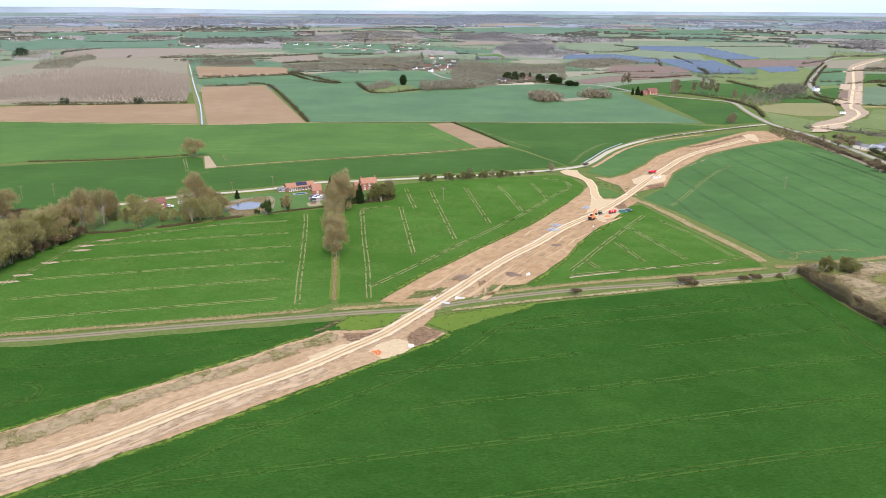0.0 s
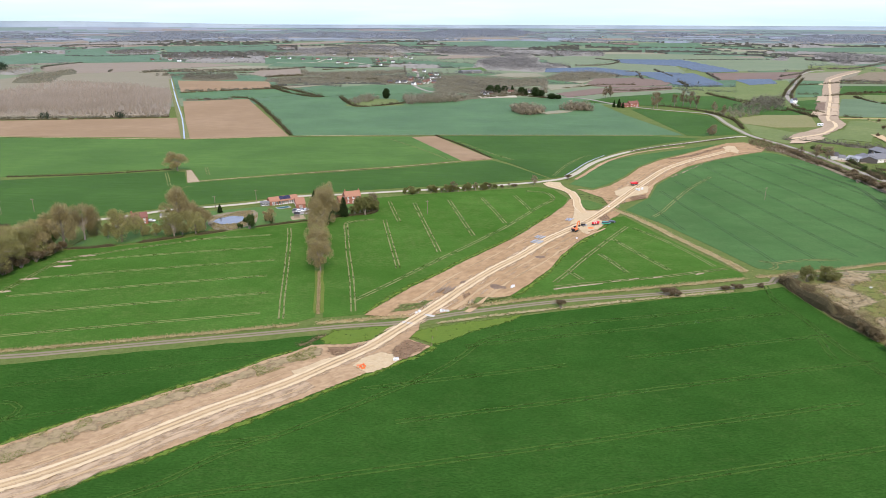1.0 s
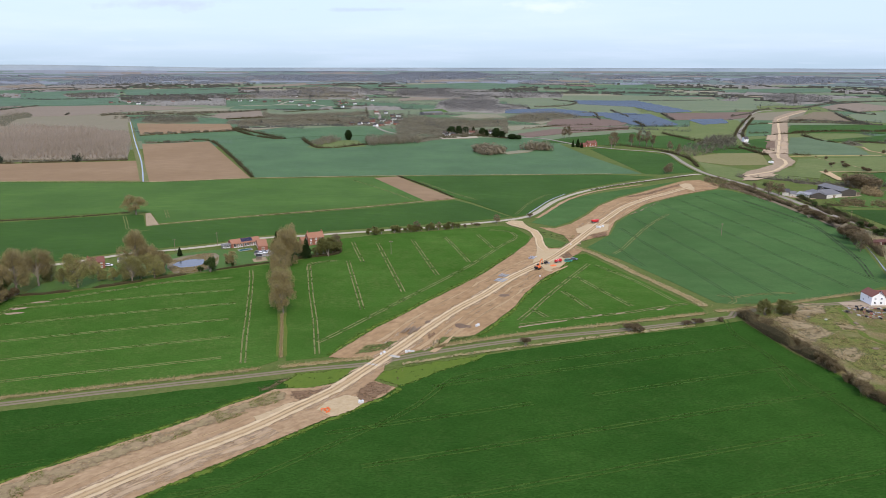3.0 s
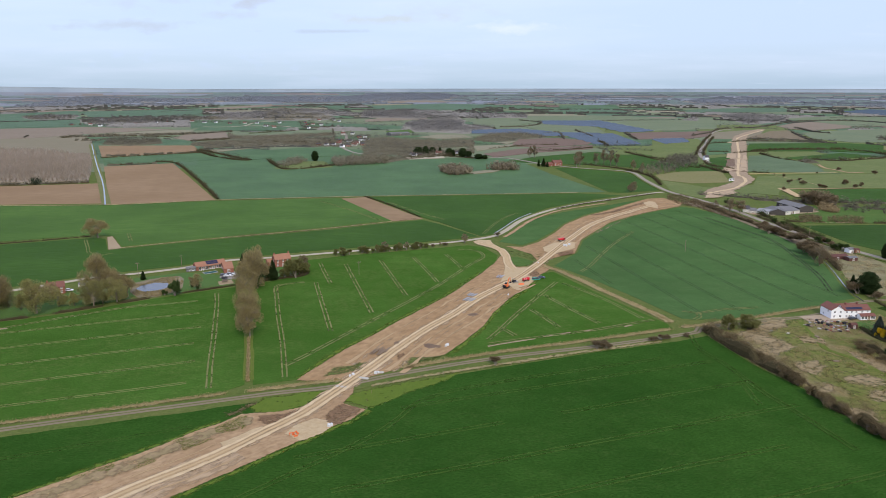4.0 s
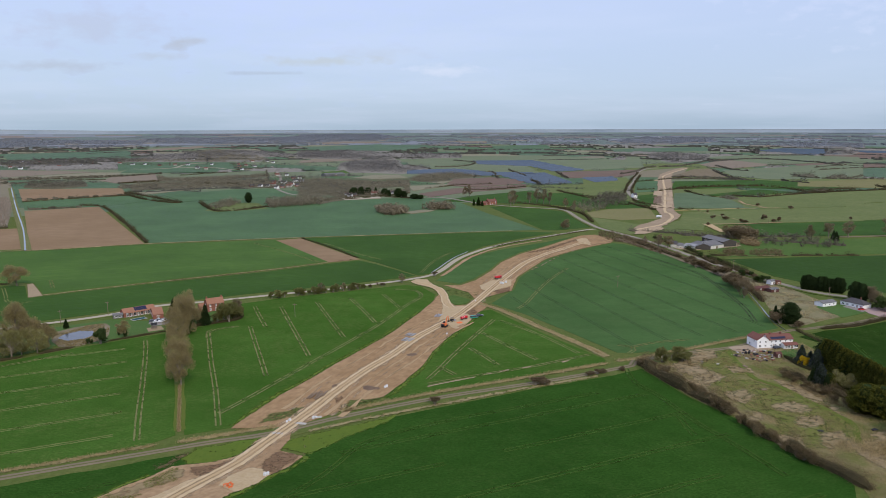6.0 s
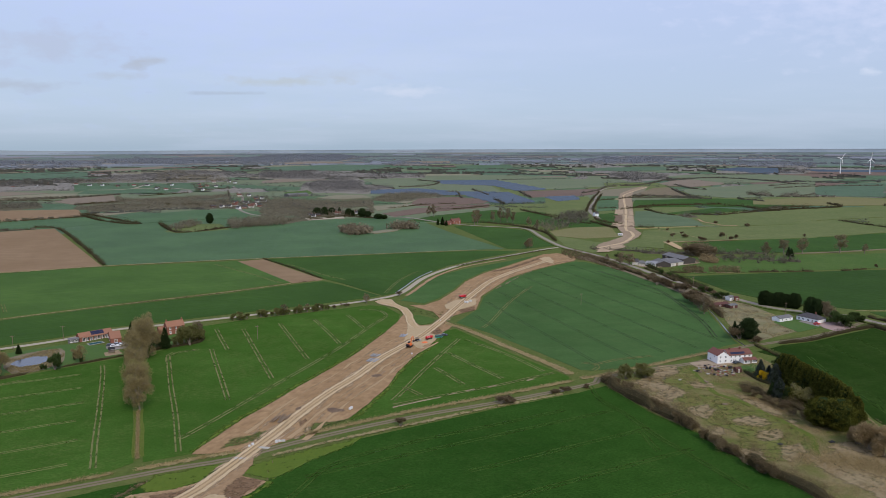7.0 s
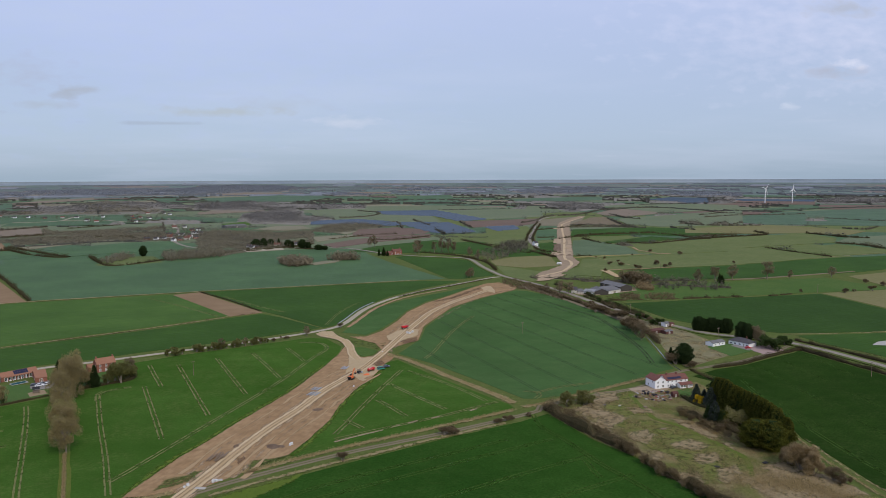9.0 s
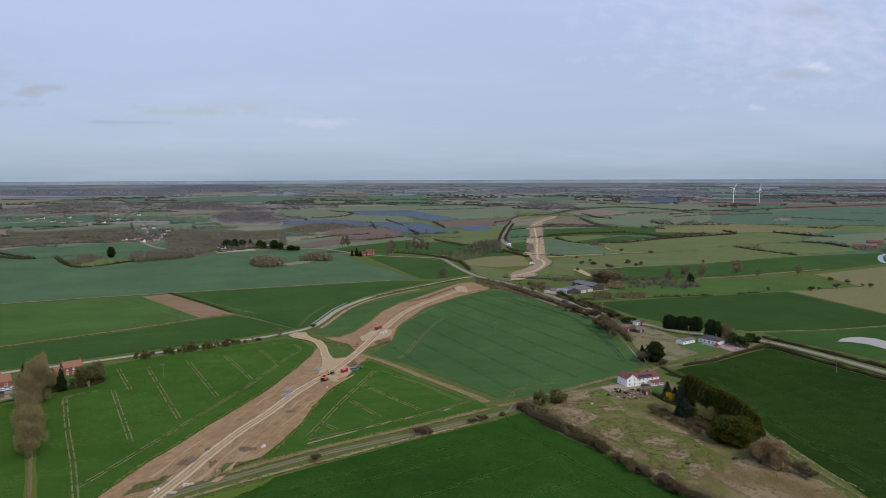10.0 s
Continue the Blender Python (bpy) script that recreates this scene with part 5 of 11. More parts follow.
plot("topsoil_corridor", [(-74.1, 276.2), (-69.6, 288.8), (-60.1, 312.8), (-50.7, 330.6), (-39.6, 354.7), (-25.5, 382.2), (-12.6, 409.2),
        (3.5, 452.1), (13.8, 483.8), (18.8, 506.1), (14.4, 530.4), (2.8, 547.7), (7.9, 552.7), (19.4, 531.3), (25.6, 498.9), (28.4, 472.6),
        (36.5, 474.0), (45.4, 486.4), (52.6, 471.0), (42.9, 452.3), (33.0, 424.6), (20.3, 397.9), (10.6, 371.3), (4.8, 348.1), (-4.9, 324.9),
        (-13.3, 307.8), (-25.5, 300.0), (-32.0, 290.8), (-45.2, 279.4),
        (-56.8, 276.2)], TOPSOIL_B, "stripped brown topsoil corridor beside the haul road", "earthworks", z=0.22, ragged=0.7, step=4.0, soft=1.2)
plot("topsoil_corridor", [(23.6, 535.9), (35.9, 534.3), (49.4, 552.2), (65.0, 586.4), (79.0, 626.3), (102.1, 667.2), (126.4, 697.5), (160.8, 744.8),
        (184.7, 776.9), (202.8, 783.8), (217.9, 752.2), (206.3, 727.6), (183.8, 708.2), (164.9, 690.1), (146.1, 669.9), (121.6, 639.2),
        (101.5, 597.5), (84.7, 562.7), (73.1, 514.3), (61.2, 503.7), (43.9, 486.1),
        (40.9, 510.1)], TOPSOIL_B, "stripped topsoil corridor running up to the main road", "earthworks", z=0.22, ragged=0.7, step=4.0, soft=1.2)
plot("grass_island", [(25.7, 500.1), (30.2, 502.0), (37.6, 492.1), (40.8, 487.3), (36.6, 477.5), (30.6, 474.1), (26.3, 478.6), (25.2, 488.3)], MEADOW, "rough grass island inside the junction", "grass", z=0.30, ragged=0.5, step=4.0)
plot("grass_strip", [(16.2, 534.5), (23.0, 523.3), (33.2, 518.2), (45.1, 511.4), (50.3, 515.2), (46.1, 499.2), (41.8, 490.6), (36.1, 498.8), (28.6, 508.9), (22.7, 515.9)], VERGE_PATCH, "weedy grass between the spur and the works", "grass", z=0.30, ragged=0.8, step=4.0, soft=0.8)
plot("grass_strip", [(-62.5, 291.4), (-45.8, 299.2), (-46.6, 288.2), (-56.8, 282.5),
        (-63.8, 280.0)], VERGE_PATCH, "weedy grass left beside the works", "grass", z=0.30, ragged=2.0, step=4.0, soft=2.5)
plot("grass_strip", [(-29.1, 305.7), (-13.2, 307.1), (-19.2, 301.1), (-27.4, 294.2),
        (-33.5, 293.1)], VERGE_PATCH, "weedy grass left beside the works", "grass", z=0.30, ragged=2.0, step=4.0, soft=2.5)
plot("weedy_bund", [(-166.6, 151.2), (-159.0, 159.5), (-153.8, 164.7), (-143.8, 177.2), (-132.2, 190.0), (-119.5, 203.9), (-105.6, 219.1),
        (-98.6, 228.7), (-91.3, 235.8), (-85.8, 242.8), (-80.7, 242.7), (-79.1, 235.9), (-88.7, 225.7), (-103.1, 208.8), (-121.2, 188.2),
        (-137.3, 167.9), (-151.9, 151.0), (-159.2, 143.1)], BUND_SOIL, "long low soil bund with patchy weeds", "earthworks", z=0.42, ragged=2.0, soft=2.5)
plot("sand_pad", [(-86.8, 222.0), (-85.4, 223.5), (-82.1, 228.2), (-78.4, 233.6), (-76.1, 235.0), (-73.0, 231.7), (-75.7, 225.2), (-79.6, 221.0), (-82.3, 217.0), (-84.7, 219.2)], SAND, "pale yellow sand pad beside the haul road", "earthworks", z=0.36, ragged=1.2, step=3.0, soft=1.0)
plot("sand_pad", [(-66.4, 229.6), (-64.3, 236.6), (-58.7, 242.0), (-52.2, 240.6), (-50.9, 235.6), (-52.6, 230.6), (-57.0, 225.8), (-59.5, 224.5)], SAND, "pale sandy hardstanding", "earthworks", z=0.36, ragged=0.8, step=3.0, soft=1.0)
plot("dark_spoil", [(-55.6, 244.0), (-50.2, 254.8), (-40.2, 250.3), (-44.6, 242.9), (-49.4, 237.3),
        (-52.9, 237.6)], DARK_SOIL, "dark brown spoil spread flat", "earthworks", z=0.36, ragged=2.0, soft=2.0)
plot("dark_spoil", [(-80.3, 242.7), (-71.0, 246.4), (-63.3, 252.0), (-67.5, 241.9), (-72.0, 234.3),
        (-78.1, 237.1)], DARK_SOIL, "dark brown spoil spread flat", "earthworks", z=0.36, ragged=2.0, soft=2.0)
plot("dark_spoil", [(-36.0, 306.7), (-32.3, 311.0), (-30.6, 305.4),
        (-33.6, 300.0)], DARK_SOIL, "dark wet spoil beside the haul road", "earthworks", z=0.36, ragged=1.0, soft=2.0)
plot("dark_spoil", [(58.3, 513.3), (73.3, 526.5), (71.9, 510.6),
        (61.2, 503.7)], DARK_SOIL, "dark spoil at the edge of the works", "earthworks", z=0.36, ragged=1.0, soft=2.0)
plot("dark_spoil", [(33.7, 456.1), (41.2, 463.2), (42.9, 452.3),
        (36.8, 443.1)], DARK_SOIL, "dark spoil beside parked plant", "earthworks", z=0.36, ragged=1.0, soft=2.0)
plot("sand_pad", [(51.3, 533.4), (61.7, 550.5), (78.6, 553.6), (75.0, 530.4), (58.3, 513.3),
        (50.9, 518.9)], SAND, "sandy hardstanding beside the haul road", "earthworks", z=0.36, ragged=1.0, soft=1.2)
plot("sand_pad", [(174.0, 748.0), (182.5, 758.5), (187.8, 756.3), (186.2, 732.3), (180.5, 711.7), (176.0, 720.3), (173.5, 731.4)], SAND, "pale scraped stone at the end of the works", "earthworks", z=0.36, ragged=1.6, step=4.0, soft=2.5)
for run, wide, mat in (([(184.9, 744.1), (193.8, 749.4), (201.0, 740.3), (207.7, 731.7)], 4.0, PALE_SCRAPE), ([(193.3, 761.5), (201.1, 767.3), (205.2, 752.7), (209.0, 733.9)], 2.4, RUT),
        ([(111.1, 673.7), (125.2, 684.7), (140.9, 702.4), (159.8, 728.3), (178.4, 753.0)], 7.0, DARK_SOIL), ([(172.0, 704.6), (183.3, 714.2), (194.3, 721.6), (204.8, 726.7)], 3.0, DARK_SOIL), ([(101.3, 590.5), (116.8, 617.4), (136.5, 652.4), (156.0, 680.8), (171.9, 696.3)], 3.0, PALE_SCRAPE)):
    ribbon("traffic_streak", run, wide, mat, 0.35, "streak of scraped soil at the end of the works", "earthworks", wander=1.6)
plot("sand_pad", [(21.2, 428.7), (33.4, 450.6), (39.9, 443.7), (33.8, 427.2),
        (23.5, 416.8)], SAND, "trampled pale ground under the plant", "earthworks", z=0.36, ragged=1.0, soft=1.2)
for line in ([(-141.8, 127.5), (-137.0, 133.1), (-128.4, 143.1), (-119.3, 154.5), (-108.3, 165.4), (-97.0, 178.4), (-84.7, 193.4), (-70.9, 209.9),
        (-55.5, 228.3), (-48.9, 236.9), (-43.7, 241.6), (-39.0, 250.0)], [(-164.5, 153.0), (-160.1, 160.9), (-154.9, 166.1), (-144.8, 178.8),
        (-133.2, 191.7), (-120.5, 205.7), (-106.5, 221.2), (-99.5, 230.9), (-92.1, 238.1)],
             [(-74.2, 278.8), (-70.0, 290.8), (-60.6, 315.1), (-51.1, 333.0), (-39.9, 357.5), (-25.7, 385.4), (-12.8, 412.7),
        (3.4, 456.3)], [(41.9, 448.0), (32.8, 420.9), (20.2, 394.6), (10.6, 368.4), (4.8, 345.5), (-4.8, 322.6), (-12.2, 306.6)]):
    ribbon("crop_margin", line, 4.2, WHEAT_EDGE, 0.20, "yellowish thin crop at the edge of the works", "field", wander=1.5)
# the far continuation of the works
plot("topsoil_corridor", [(252.2, 809.8), (270.2, 846.5), (300, 884), (324, 915), (339, 965), (352, 1014), (419, 1210), (560, 1616), (611, 1752),
        (681, 1883), (771, 2033), (788, 2029), (666, 1809), (589, 1609), (445, 1204), (373, 1001), (362, 946), (344, 910), (302.5, 844.1),
        (269.5, 800.8), (254.2, 785.5)], HAZY_SOIL, "far stretch of stripped topsoil corridor", "earthworks", z=0.78, ragged=3.0, soft=1.2)

plot("scrubby_bank", [(213.1, 748.6), (239.9, 786.6), (242.6, 747.4), (253.7, 681.3), (264.5, 621.9), (270.6, 559.3), (250.6, 501.4), (247.9, 526.6), (244.0, 591.9), (235.3, 654.6), (226.8, 707.5)], ROUGH_BANK, "brown scrubby bank between the main road and the crop", "bank", z=0.20, ragged=1.5, soft=2.0)

for pts, mat in (
        ([(367.5, 1084.7), (397.1, 1077.3), (382.5, 1030.1), (346.7, 1030.9)], FAR_SPREAD),
        ([(448.3, 1310.3), (462.0, 1306.8), (435.4, 1228.6), (416.1, 1222.1)], FAR_SPREAD),
        ([(464.0, 1281.0), (471.2, 1279.1), (445.6, 1203.6), (434.2, 1195.5)], FAR_SPREAD),
        ([(412.1, 1201.0), (426.2, 1208.4), (388.2, 1097.5), (373.0, 1092.2)], HEAP_SOIL),
        ([(427.8, 1186.3), (436.3, 1184.2), (402.7, 1084.8), (390.1, 1079.1)], FAR_SPREAD),
        ([(258.0, 808.4), (294.0, 840.8), (298.9, 823.8), (263.6, 783.2), (245.2, 778.5)], FAR_SPREAD)):
    plot("spread_stone", pts, mat, "pale stone and soil spread over the far works", "earthworks", z=0.9, ragged=2.0, step=5.0, soft=1.0)

# ---- roads and lanes ----
HAUL_NEAR = [(-152.2, 133.5), (-145.2, 142.9), (-135.0, 152.0), (-125.0, 163.3), (-114.8, 176.9), (-103.5, 192.0), (-90.2, 207.3), (-81.8, 218.0)]
HAUL = [(-152.2, 133.5), (-145.2, 142.9), (-135.0, 152.0), (-125.0, 163.3), (-114.8, 176.9), (-103.5, 192.0), (-90.2, 207.3), (-81.8, 218.0),
        (-73.3, 231.2), (-64.0, 245.6), (-54.9, 266.9), (-50.8, 276.6), (-44.6, 291.2), (-35.1, 316.5), (-23.9, 343.0), (-10.8, 368.5),
        (3.8, 401.7), (24.2, 436.9), (35.8, 462.2), (49.0, 495.0), (64.4, 535.8), (81.6, 578.6), (100.7, 623.0), (125.7, 663.4), (151.3, 696.2),
        (179.1, 732.0)]
ribbon("haul_road_spill", HAUL_NEAR, 11.0, PALE_SCRAPE, 0.30, "pale scrapes beside the haul road", "earthworks", wander=1.0, shift=-5.5)
ribbon("haul_road_spill", HAUL, 11.0, STONE_SPILL, 0.33, "loose stone spilled beside the haul road", "earthworks", wander=1.0)
ribbon("haul_road", HAUL, 6.6, HAUL_EDGE, 0.45, "pale crushed-stone haul road", "road", wander=0.25)
ribbon("haul_road_bed", HAUL, 3.3, HAUL_STONE, 0.49, "worn tan middle of the haul road", "road", wander=0.15)
for g in (-0.95, 0.95):
    ribbon("wheel_rut", HAUL, 0.8, RUT, 0.53, "tan wheel rut in crushed stone", "road", wander=0.2, shift=g)
for g in (-6.5, 7.0):
    ribbon("wheel_rut", HAUL_NEAR, 0.9, RUT, 0.345, "wheel rut in bare soil", "earthworks", wander=1.2, shift=g)
for g, w, mat in ((-11.0, 2.4, PALE_SCRAPE), (9.0, 2.0, PALE_SCRAPE), (-8.0, 1.6, RUT), (12.0, 1.4, RUT), (-15.0, 1.8, RUT)):
    ribbon("traffic_streak", HAUL[12:18], w, mat, 0.34, "streak of traffic over bare soil", "earthworks", wander=2.0, shift=g)
for g, w, mat in ((11.0, 2.0, PALE_SCRAPE), (-8.0, 1.8, RUT), (8.0, 1.6, RUT)):
    ribbon("traffic_streak", HAUL[20:25], w, mat, 0.34, "streak of traffic over bare soil", "earthworks", wander=1.5, shift=g)
SPUR = [(3.4, 546.0), (8.6, 540.2), (14.4, 532.5), (19.3, 523.2), (21.7, 510.4), (22.4, 498.2), (22.7, 484.9), (24.4, 472.3), (26.3, 464.8)]
ribbon("site_spur", SPUR, 6.8, HAUL_EDGE, 0.47, "pale stone spur from the haul road to the lane", "road", wander=0.8)
plot("works_junction", [(20.3, 483.2), (23.5, 486.5), (25.3, 475.4), (29.6, 469.4), (36.1, 471.2), (42.7, 482.5), (49.0, 501.0), (53.1, 501.2), (44.2, 473.1), (37.0, 457.8), (30.9, 447.6), (23.7, 440.4), (18.9, 436.2), (16.2, 430.8), (17.8, 447.1), (19.5, 461.5)], SAND, "open pale stone junction of haul road and spur", "road", z=0.40, soft=0.8)
plot("lane_apron", [(-1.9, 549.9), (3.4, 558.5), (12.3, 556.8), (13.9, 546.4), (19.4, 528.9), (16.3, 523.0), (9.3, 532.3), (2.1, 539.9)], SAND, "worn pale apron where the spur meets the lane", "road", z=0.38, ragged=0.4, step=4.0, soft=0.8)
ribbon("site_spur_bed", SPUR, 4.0, HAUL_STONE, 0.51, "worn tan middle of the stone spur", "road", wander=0.8)
ribbon("haul_road", [(257.6, 813.5), (280.5, 833.5), (307, 860), (342, 924), (354, 969), (360, 1004), (455, 1271), (571, 1613), (618, 1728),
        (777, 2001)], 5.0, HAUL_EDGE, 0.85, "far pale haul road", "road", wander=1.2, step=10)
FARM_ROAD = [(-351.8, 350.7), (-329.7, 364.4), (-315.9, 375.7), (-289.5, 392.4), (-265.9, 410.6), (-245.4, 430.7), (-223.0, 442.5), (-197.3, 458.5),
        (-172.7, 481.8), (-142.3, 492.7), (-119.4, 502.3), (-96.0, 512.2), (-55.9, 529.1), (-14.5, 550.6), (2.6, 562.1), (15.0, 572.9),
        (25.3, 594.9), (40.2, 639.6), (58.2, 676.0), (81.8, 710.6), (112.2, 742.4), (163.6, 787.4), (205.0, 822.1), (225.3, 829.9)]
ribbon("farm_road_verge", FARM_ROAD, 9.0, VERGE, 0.16, "rough grass verges of the farm road", "verge", wander=0.6)
ribbon("farm_road", FARM_ROAD, 4.6, PALE_ROAD, 0.24, "pale narrow farm road", "road", wander=0.2)
ribbon("new_kerb_strip", [(18.7, 582.3), (25.5, 601.9), (40.6, 647.6),
        (56.6, 681.5)], 1.2, LINING, 0.22, "grey lining along the road bend", "road edge", shift=3.0)
ribbon("soil_edge", [(21.1, 571.8), (30.9, 598.2), (44.9, 637.8), (60.3, 670.7), (86.8, 708.4),
        (134.9, 750.1)], 4.0, TOPSOIL, 0.2, "dug brown edge along the road bend", "earthworks", shift=-3.0, wander=1.0)
MAIN = [(106, 1113), (134, 1082), (169, 1055), (210, 1031), (220, 1003), (218, 932), (219.0, 862.0), (223.2, 821.6), (240.0, 762.0), (251.9, 702.4),
        (258.8, 641.6), (267.3, 583.4), (275.4, 545.4), (282.5, 520.4), (292.3, 494.3), (310.8, 477.9), (330.8, 465.4), (334.0, 453.3),
        (341.8, 430.2), (347.8, 399.8), (353.5, 360.7), (355.9, 334.5)]
ribbon("main_road_verge", MAIN, 12.0, VERGE, 0.60, "rough grass verges of the main road", "verge", wander=1.0)
ribbon("main_road", MAIN, 5.6, TARMAC, 0.68, "grey tarmac main road", "road")
ribbon("village_road", [(106, 1113), (52, 1208), (-2, 1224), (-59, 1242), (-115, 1230), (-165, 1250), (-209, 1283), (-247, 1367), (-278, 1480),
        (-299, 1669), (-349, 1905), (-423, 2216)], 6.0, TARMAC, 0.72, "grey road through the far village", "road", step=12)
ribbon("far_lane", [(367, 1149), (375, 1205), (395, 1295), (426, 1390), (483, 1543), (536, 1711), (612, 1901), (664, 1993),
        (697, 2022)], 6.0, TARMAC, 0.74, "far winding grey lane", "road", step=12)
TRACK = [(-219.7, 207.0), (-205.1, 214.9), (-186.2, 221.1), (-158.1, 232.7), (-128.4, 244.4), (-99.5, 255.6), (-78.1, 264.0), (-55.9, 271.4),
        (-29.1, 286.7), (11.5, 305.8), (55.6, 321.4), (82.4, 332.0), (110.7, 344.6), (114.3, 351.7), (132.1, 357.5), (147.3, 363.3), (170.4, 370.0),
        (185.8, 376.8), (201.0, 389.2), (217.8, 399.7), (241.2, 406.7), (271.1, 416.0), (303.3, 432.3), (327.5, 447.5)]
ribbon("lane_verge", TRACK, 13.0, VERGE, 0.15, "rough grass verges of the narrow lane", "verge", wander=1.2)
ribbon("narrow_lane", TRACK, 3.6, LANE, 0.23, "grey old single-track lane", "road", wander=0.2)
ribbon("grass_crown", TRACK, 0.7, LANE_GRASS, 0.26, "grass growing along the middle of the lane", "grass", wander=0.15)
ribbon("reed_verge", [(-223.9, 211.6), (-208.4, 218.8), (-189.5, 225.7), (-160.7, 237.1), (-130.7, 249.0),
        (-98.9, 262.1)], 3.4, REED_STRIP, 0.34, "strip of dry pale reeds beside the lane", "verge", wander=0.8)
ribbon("reed_verge", [(-90.1, 264.8), (-66.1, 273.9), (-55.9, 277.6)], 4.0, REED_STRIP, 0.34, "strip of dry pale reeds beside the lane", "verge", wander=0.8)
ribbon("reed_verge", [(-30.9, 291.6), (-10.4, 302.0), (11.6, 312.2), (56.8, 330.5),
        (98.7, 348.0)], 4.0, REED_STRIP, 0.34, "strip of dry pale reeds beside the lane", "verge", wander=0.8)
ribbon("reed_verge", [(-41.6, 272.2), (-19.1, 284.0), (11.4, 297.7), (54.9, 316.3),
        (89.6, 330.3)], 3.6, REED_THIN, 0.30, "strip of dry pale grass below the lane", "verge", wander=0.8)
ribbon("reed_verge", [(105.1, 351.9), (116.9, 355.0), (134.1, 363.2), (150.1, 370.2), (176.1, 382.6),
        (190.7, 389.0)], 4.0, REED_STRIP, 0.30, "strip of dry pale reeds beside the lane", "verge", wander=0.8)
ribbon("reed_verge", [(46.8, 475.9), (59.8, 455.3), (79.8, 409.7), (92.6, 382.1),
        (101.9, 359.3)], 6.0, REED_STRIP, 0.30, "dry grass strip between two fields", "verge", wander=1.2)
ribbon("field_ditch_bank", [(-109.8, 328.7), (-101.8, 302.4),
        (-93.6, 276.0)], 4.4, PATH_GRASS, 0.2, "rough bank of a field ditch", "verge", wander=0.8)
ribbon("field_ditch_bed", [(-109.6, 327.0), (-102.0, 302.4), (-93.5, 274.7)], 2.0, REED_STRIP, 0.26, "dry reddish ditch bed", "ditch", wander=0.6)
ribbon("field_edge_line", [(-266.0, 517.0), (-214.8, 548.4), (-117.8, 602.5),
        (-74.8, 631.6)], 3.0, REED_STRIP, 0.62, "dry grass line between two fields", "verge", wander=1.2)
ribbon("field_edge_line", [(-642, 690), (-604, 693), (-382.9, 710.9), (-273.9, 747.5), (-145.3, 775.9), (-11.3, 797.2),
        (116.3, 817.3)], 4.0, REED_STRIP, 0.62, "dry grass line between two fields", "verge", wander=1.5)
ribbon("straight_drain_bank", [(-793, 1462), (-591, 1097), (-464, 870),
        (-377.0, 712.0)], 9.0, DRAIN_BANK, 0.62, "rough tan and green banks of a straight drain", "bank", wander=0.3)
ribbon("straight_drain", [(-792, 1462), (-590, 1097), (-463, 871),
        (-378.2, 711.8)], 1.6, DITCH_WATER, 0.70, "straight drain with sky-lit water", "drain", wander=0.3)
ribbon("drain_bank", [(259.8, 590.6), (254.2, 547.9), (243.8, 493.4), (226.3, 429.3),
        (221.2, 398.9)], 7.0, VERGE, 0.2, "rough banks of the field drain", "bank", wander=0.8)
ribbon("field_drain", [(252.2, 543.6), (241.3, 490.0), (224.1, 426.7),
        (220.1, 400.5)], 0.7, DITCH_WATER, 0.30, "narrow drain with grey water", "drain", wander=0.2)
ribbon("field_edge_line", [(216.1, 290.6), (210.1, 261.4), (207.5, 235.2),
        (207.1, 215.0)], 2.0, REED_STRIP, 0.3, "dry grass along the field edge", "verge", wander=1.5)
ribbon("field_edge_line", [(347.1, 481.6), (411.9, 475.0), (466.4, 477.6)], 2.5, REED_STRIP, 0.3, "dry grass line between fields", "verge", wander=1.0)
ribbon("far_lane", [(462.9, 749.6), (519, 756), (611, 775), (660, 786)], 4.0, LANE, 0.66, "far lane between meadows", "road")
ribbon("farm_lane_edge", [(406, 871), (518, 881), (615, 898), (793, 945),
        (923, 965)], 3.0, REED_STRIP, 0.64, "dry grass line between pastures", "verge", wander=1.0)
ribbon("brook", [(916, 915), (875, 909), (834, 873), (797, 826), (801, 799)], 7.0, DITCH_WATER, 0.7, "bend of a pale brook", "brook")

# ---- scrub land, gardens, pond ----
SCRUB = [(117.1, 347.3), (124.2, 353.3), (146.2, 360.5), (180.7, 369.9), (185.0, 364.5), (217.1, 378.1), (216.3, 346.6), (214.8, 313.3),
        (211.0, 285.6), (208.2, 271.8), (201.2, 243.3), (202.6, 220.8), (197.4, 199.5), (148.2, 210.5), (153.0, 228.0), (146.6, 244.5),
        (133.2, 279.3), (123.2, 303.2)]
plot("scrub_land", SCRUB, SCRUB_GROUND, "overgrown paddock with tussocks and dry grass", "scrub", z=0.12)
ribbon("mown_path", [(169.5, 365.9), (165.7, 341.6), (163.9, 322.2), (169.5, 312.9), (173.6, 296.6), (177.4, 279.7), (177.8, 266.7), (169.9, 250.7)], 2.6, PATH_GRASS, 0.24, "green trodden grass path through the scrub", "path", wander=1.0, step=4)
plot("dry_patch", [(164.3, 253.3), (181.8, 252.3), (192.3, 238.6), (196.4, 222.2), (192.3, 209.2), (168.9, 214.4),
        (162.3, 234.8)], REED_BED, "sweep of dry brown reeds", "scrub", z=0.19, ragged=4.0, step=6.0, soft=5.0)
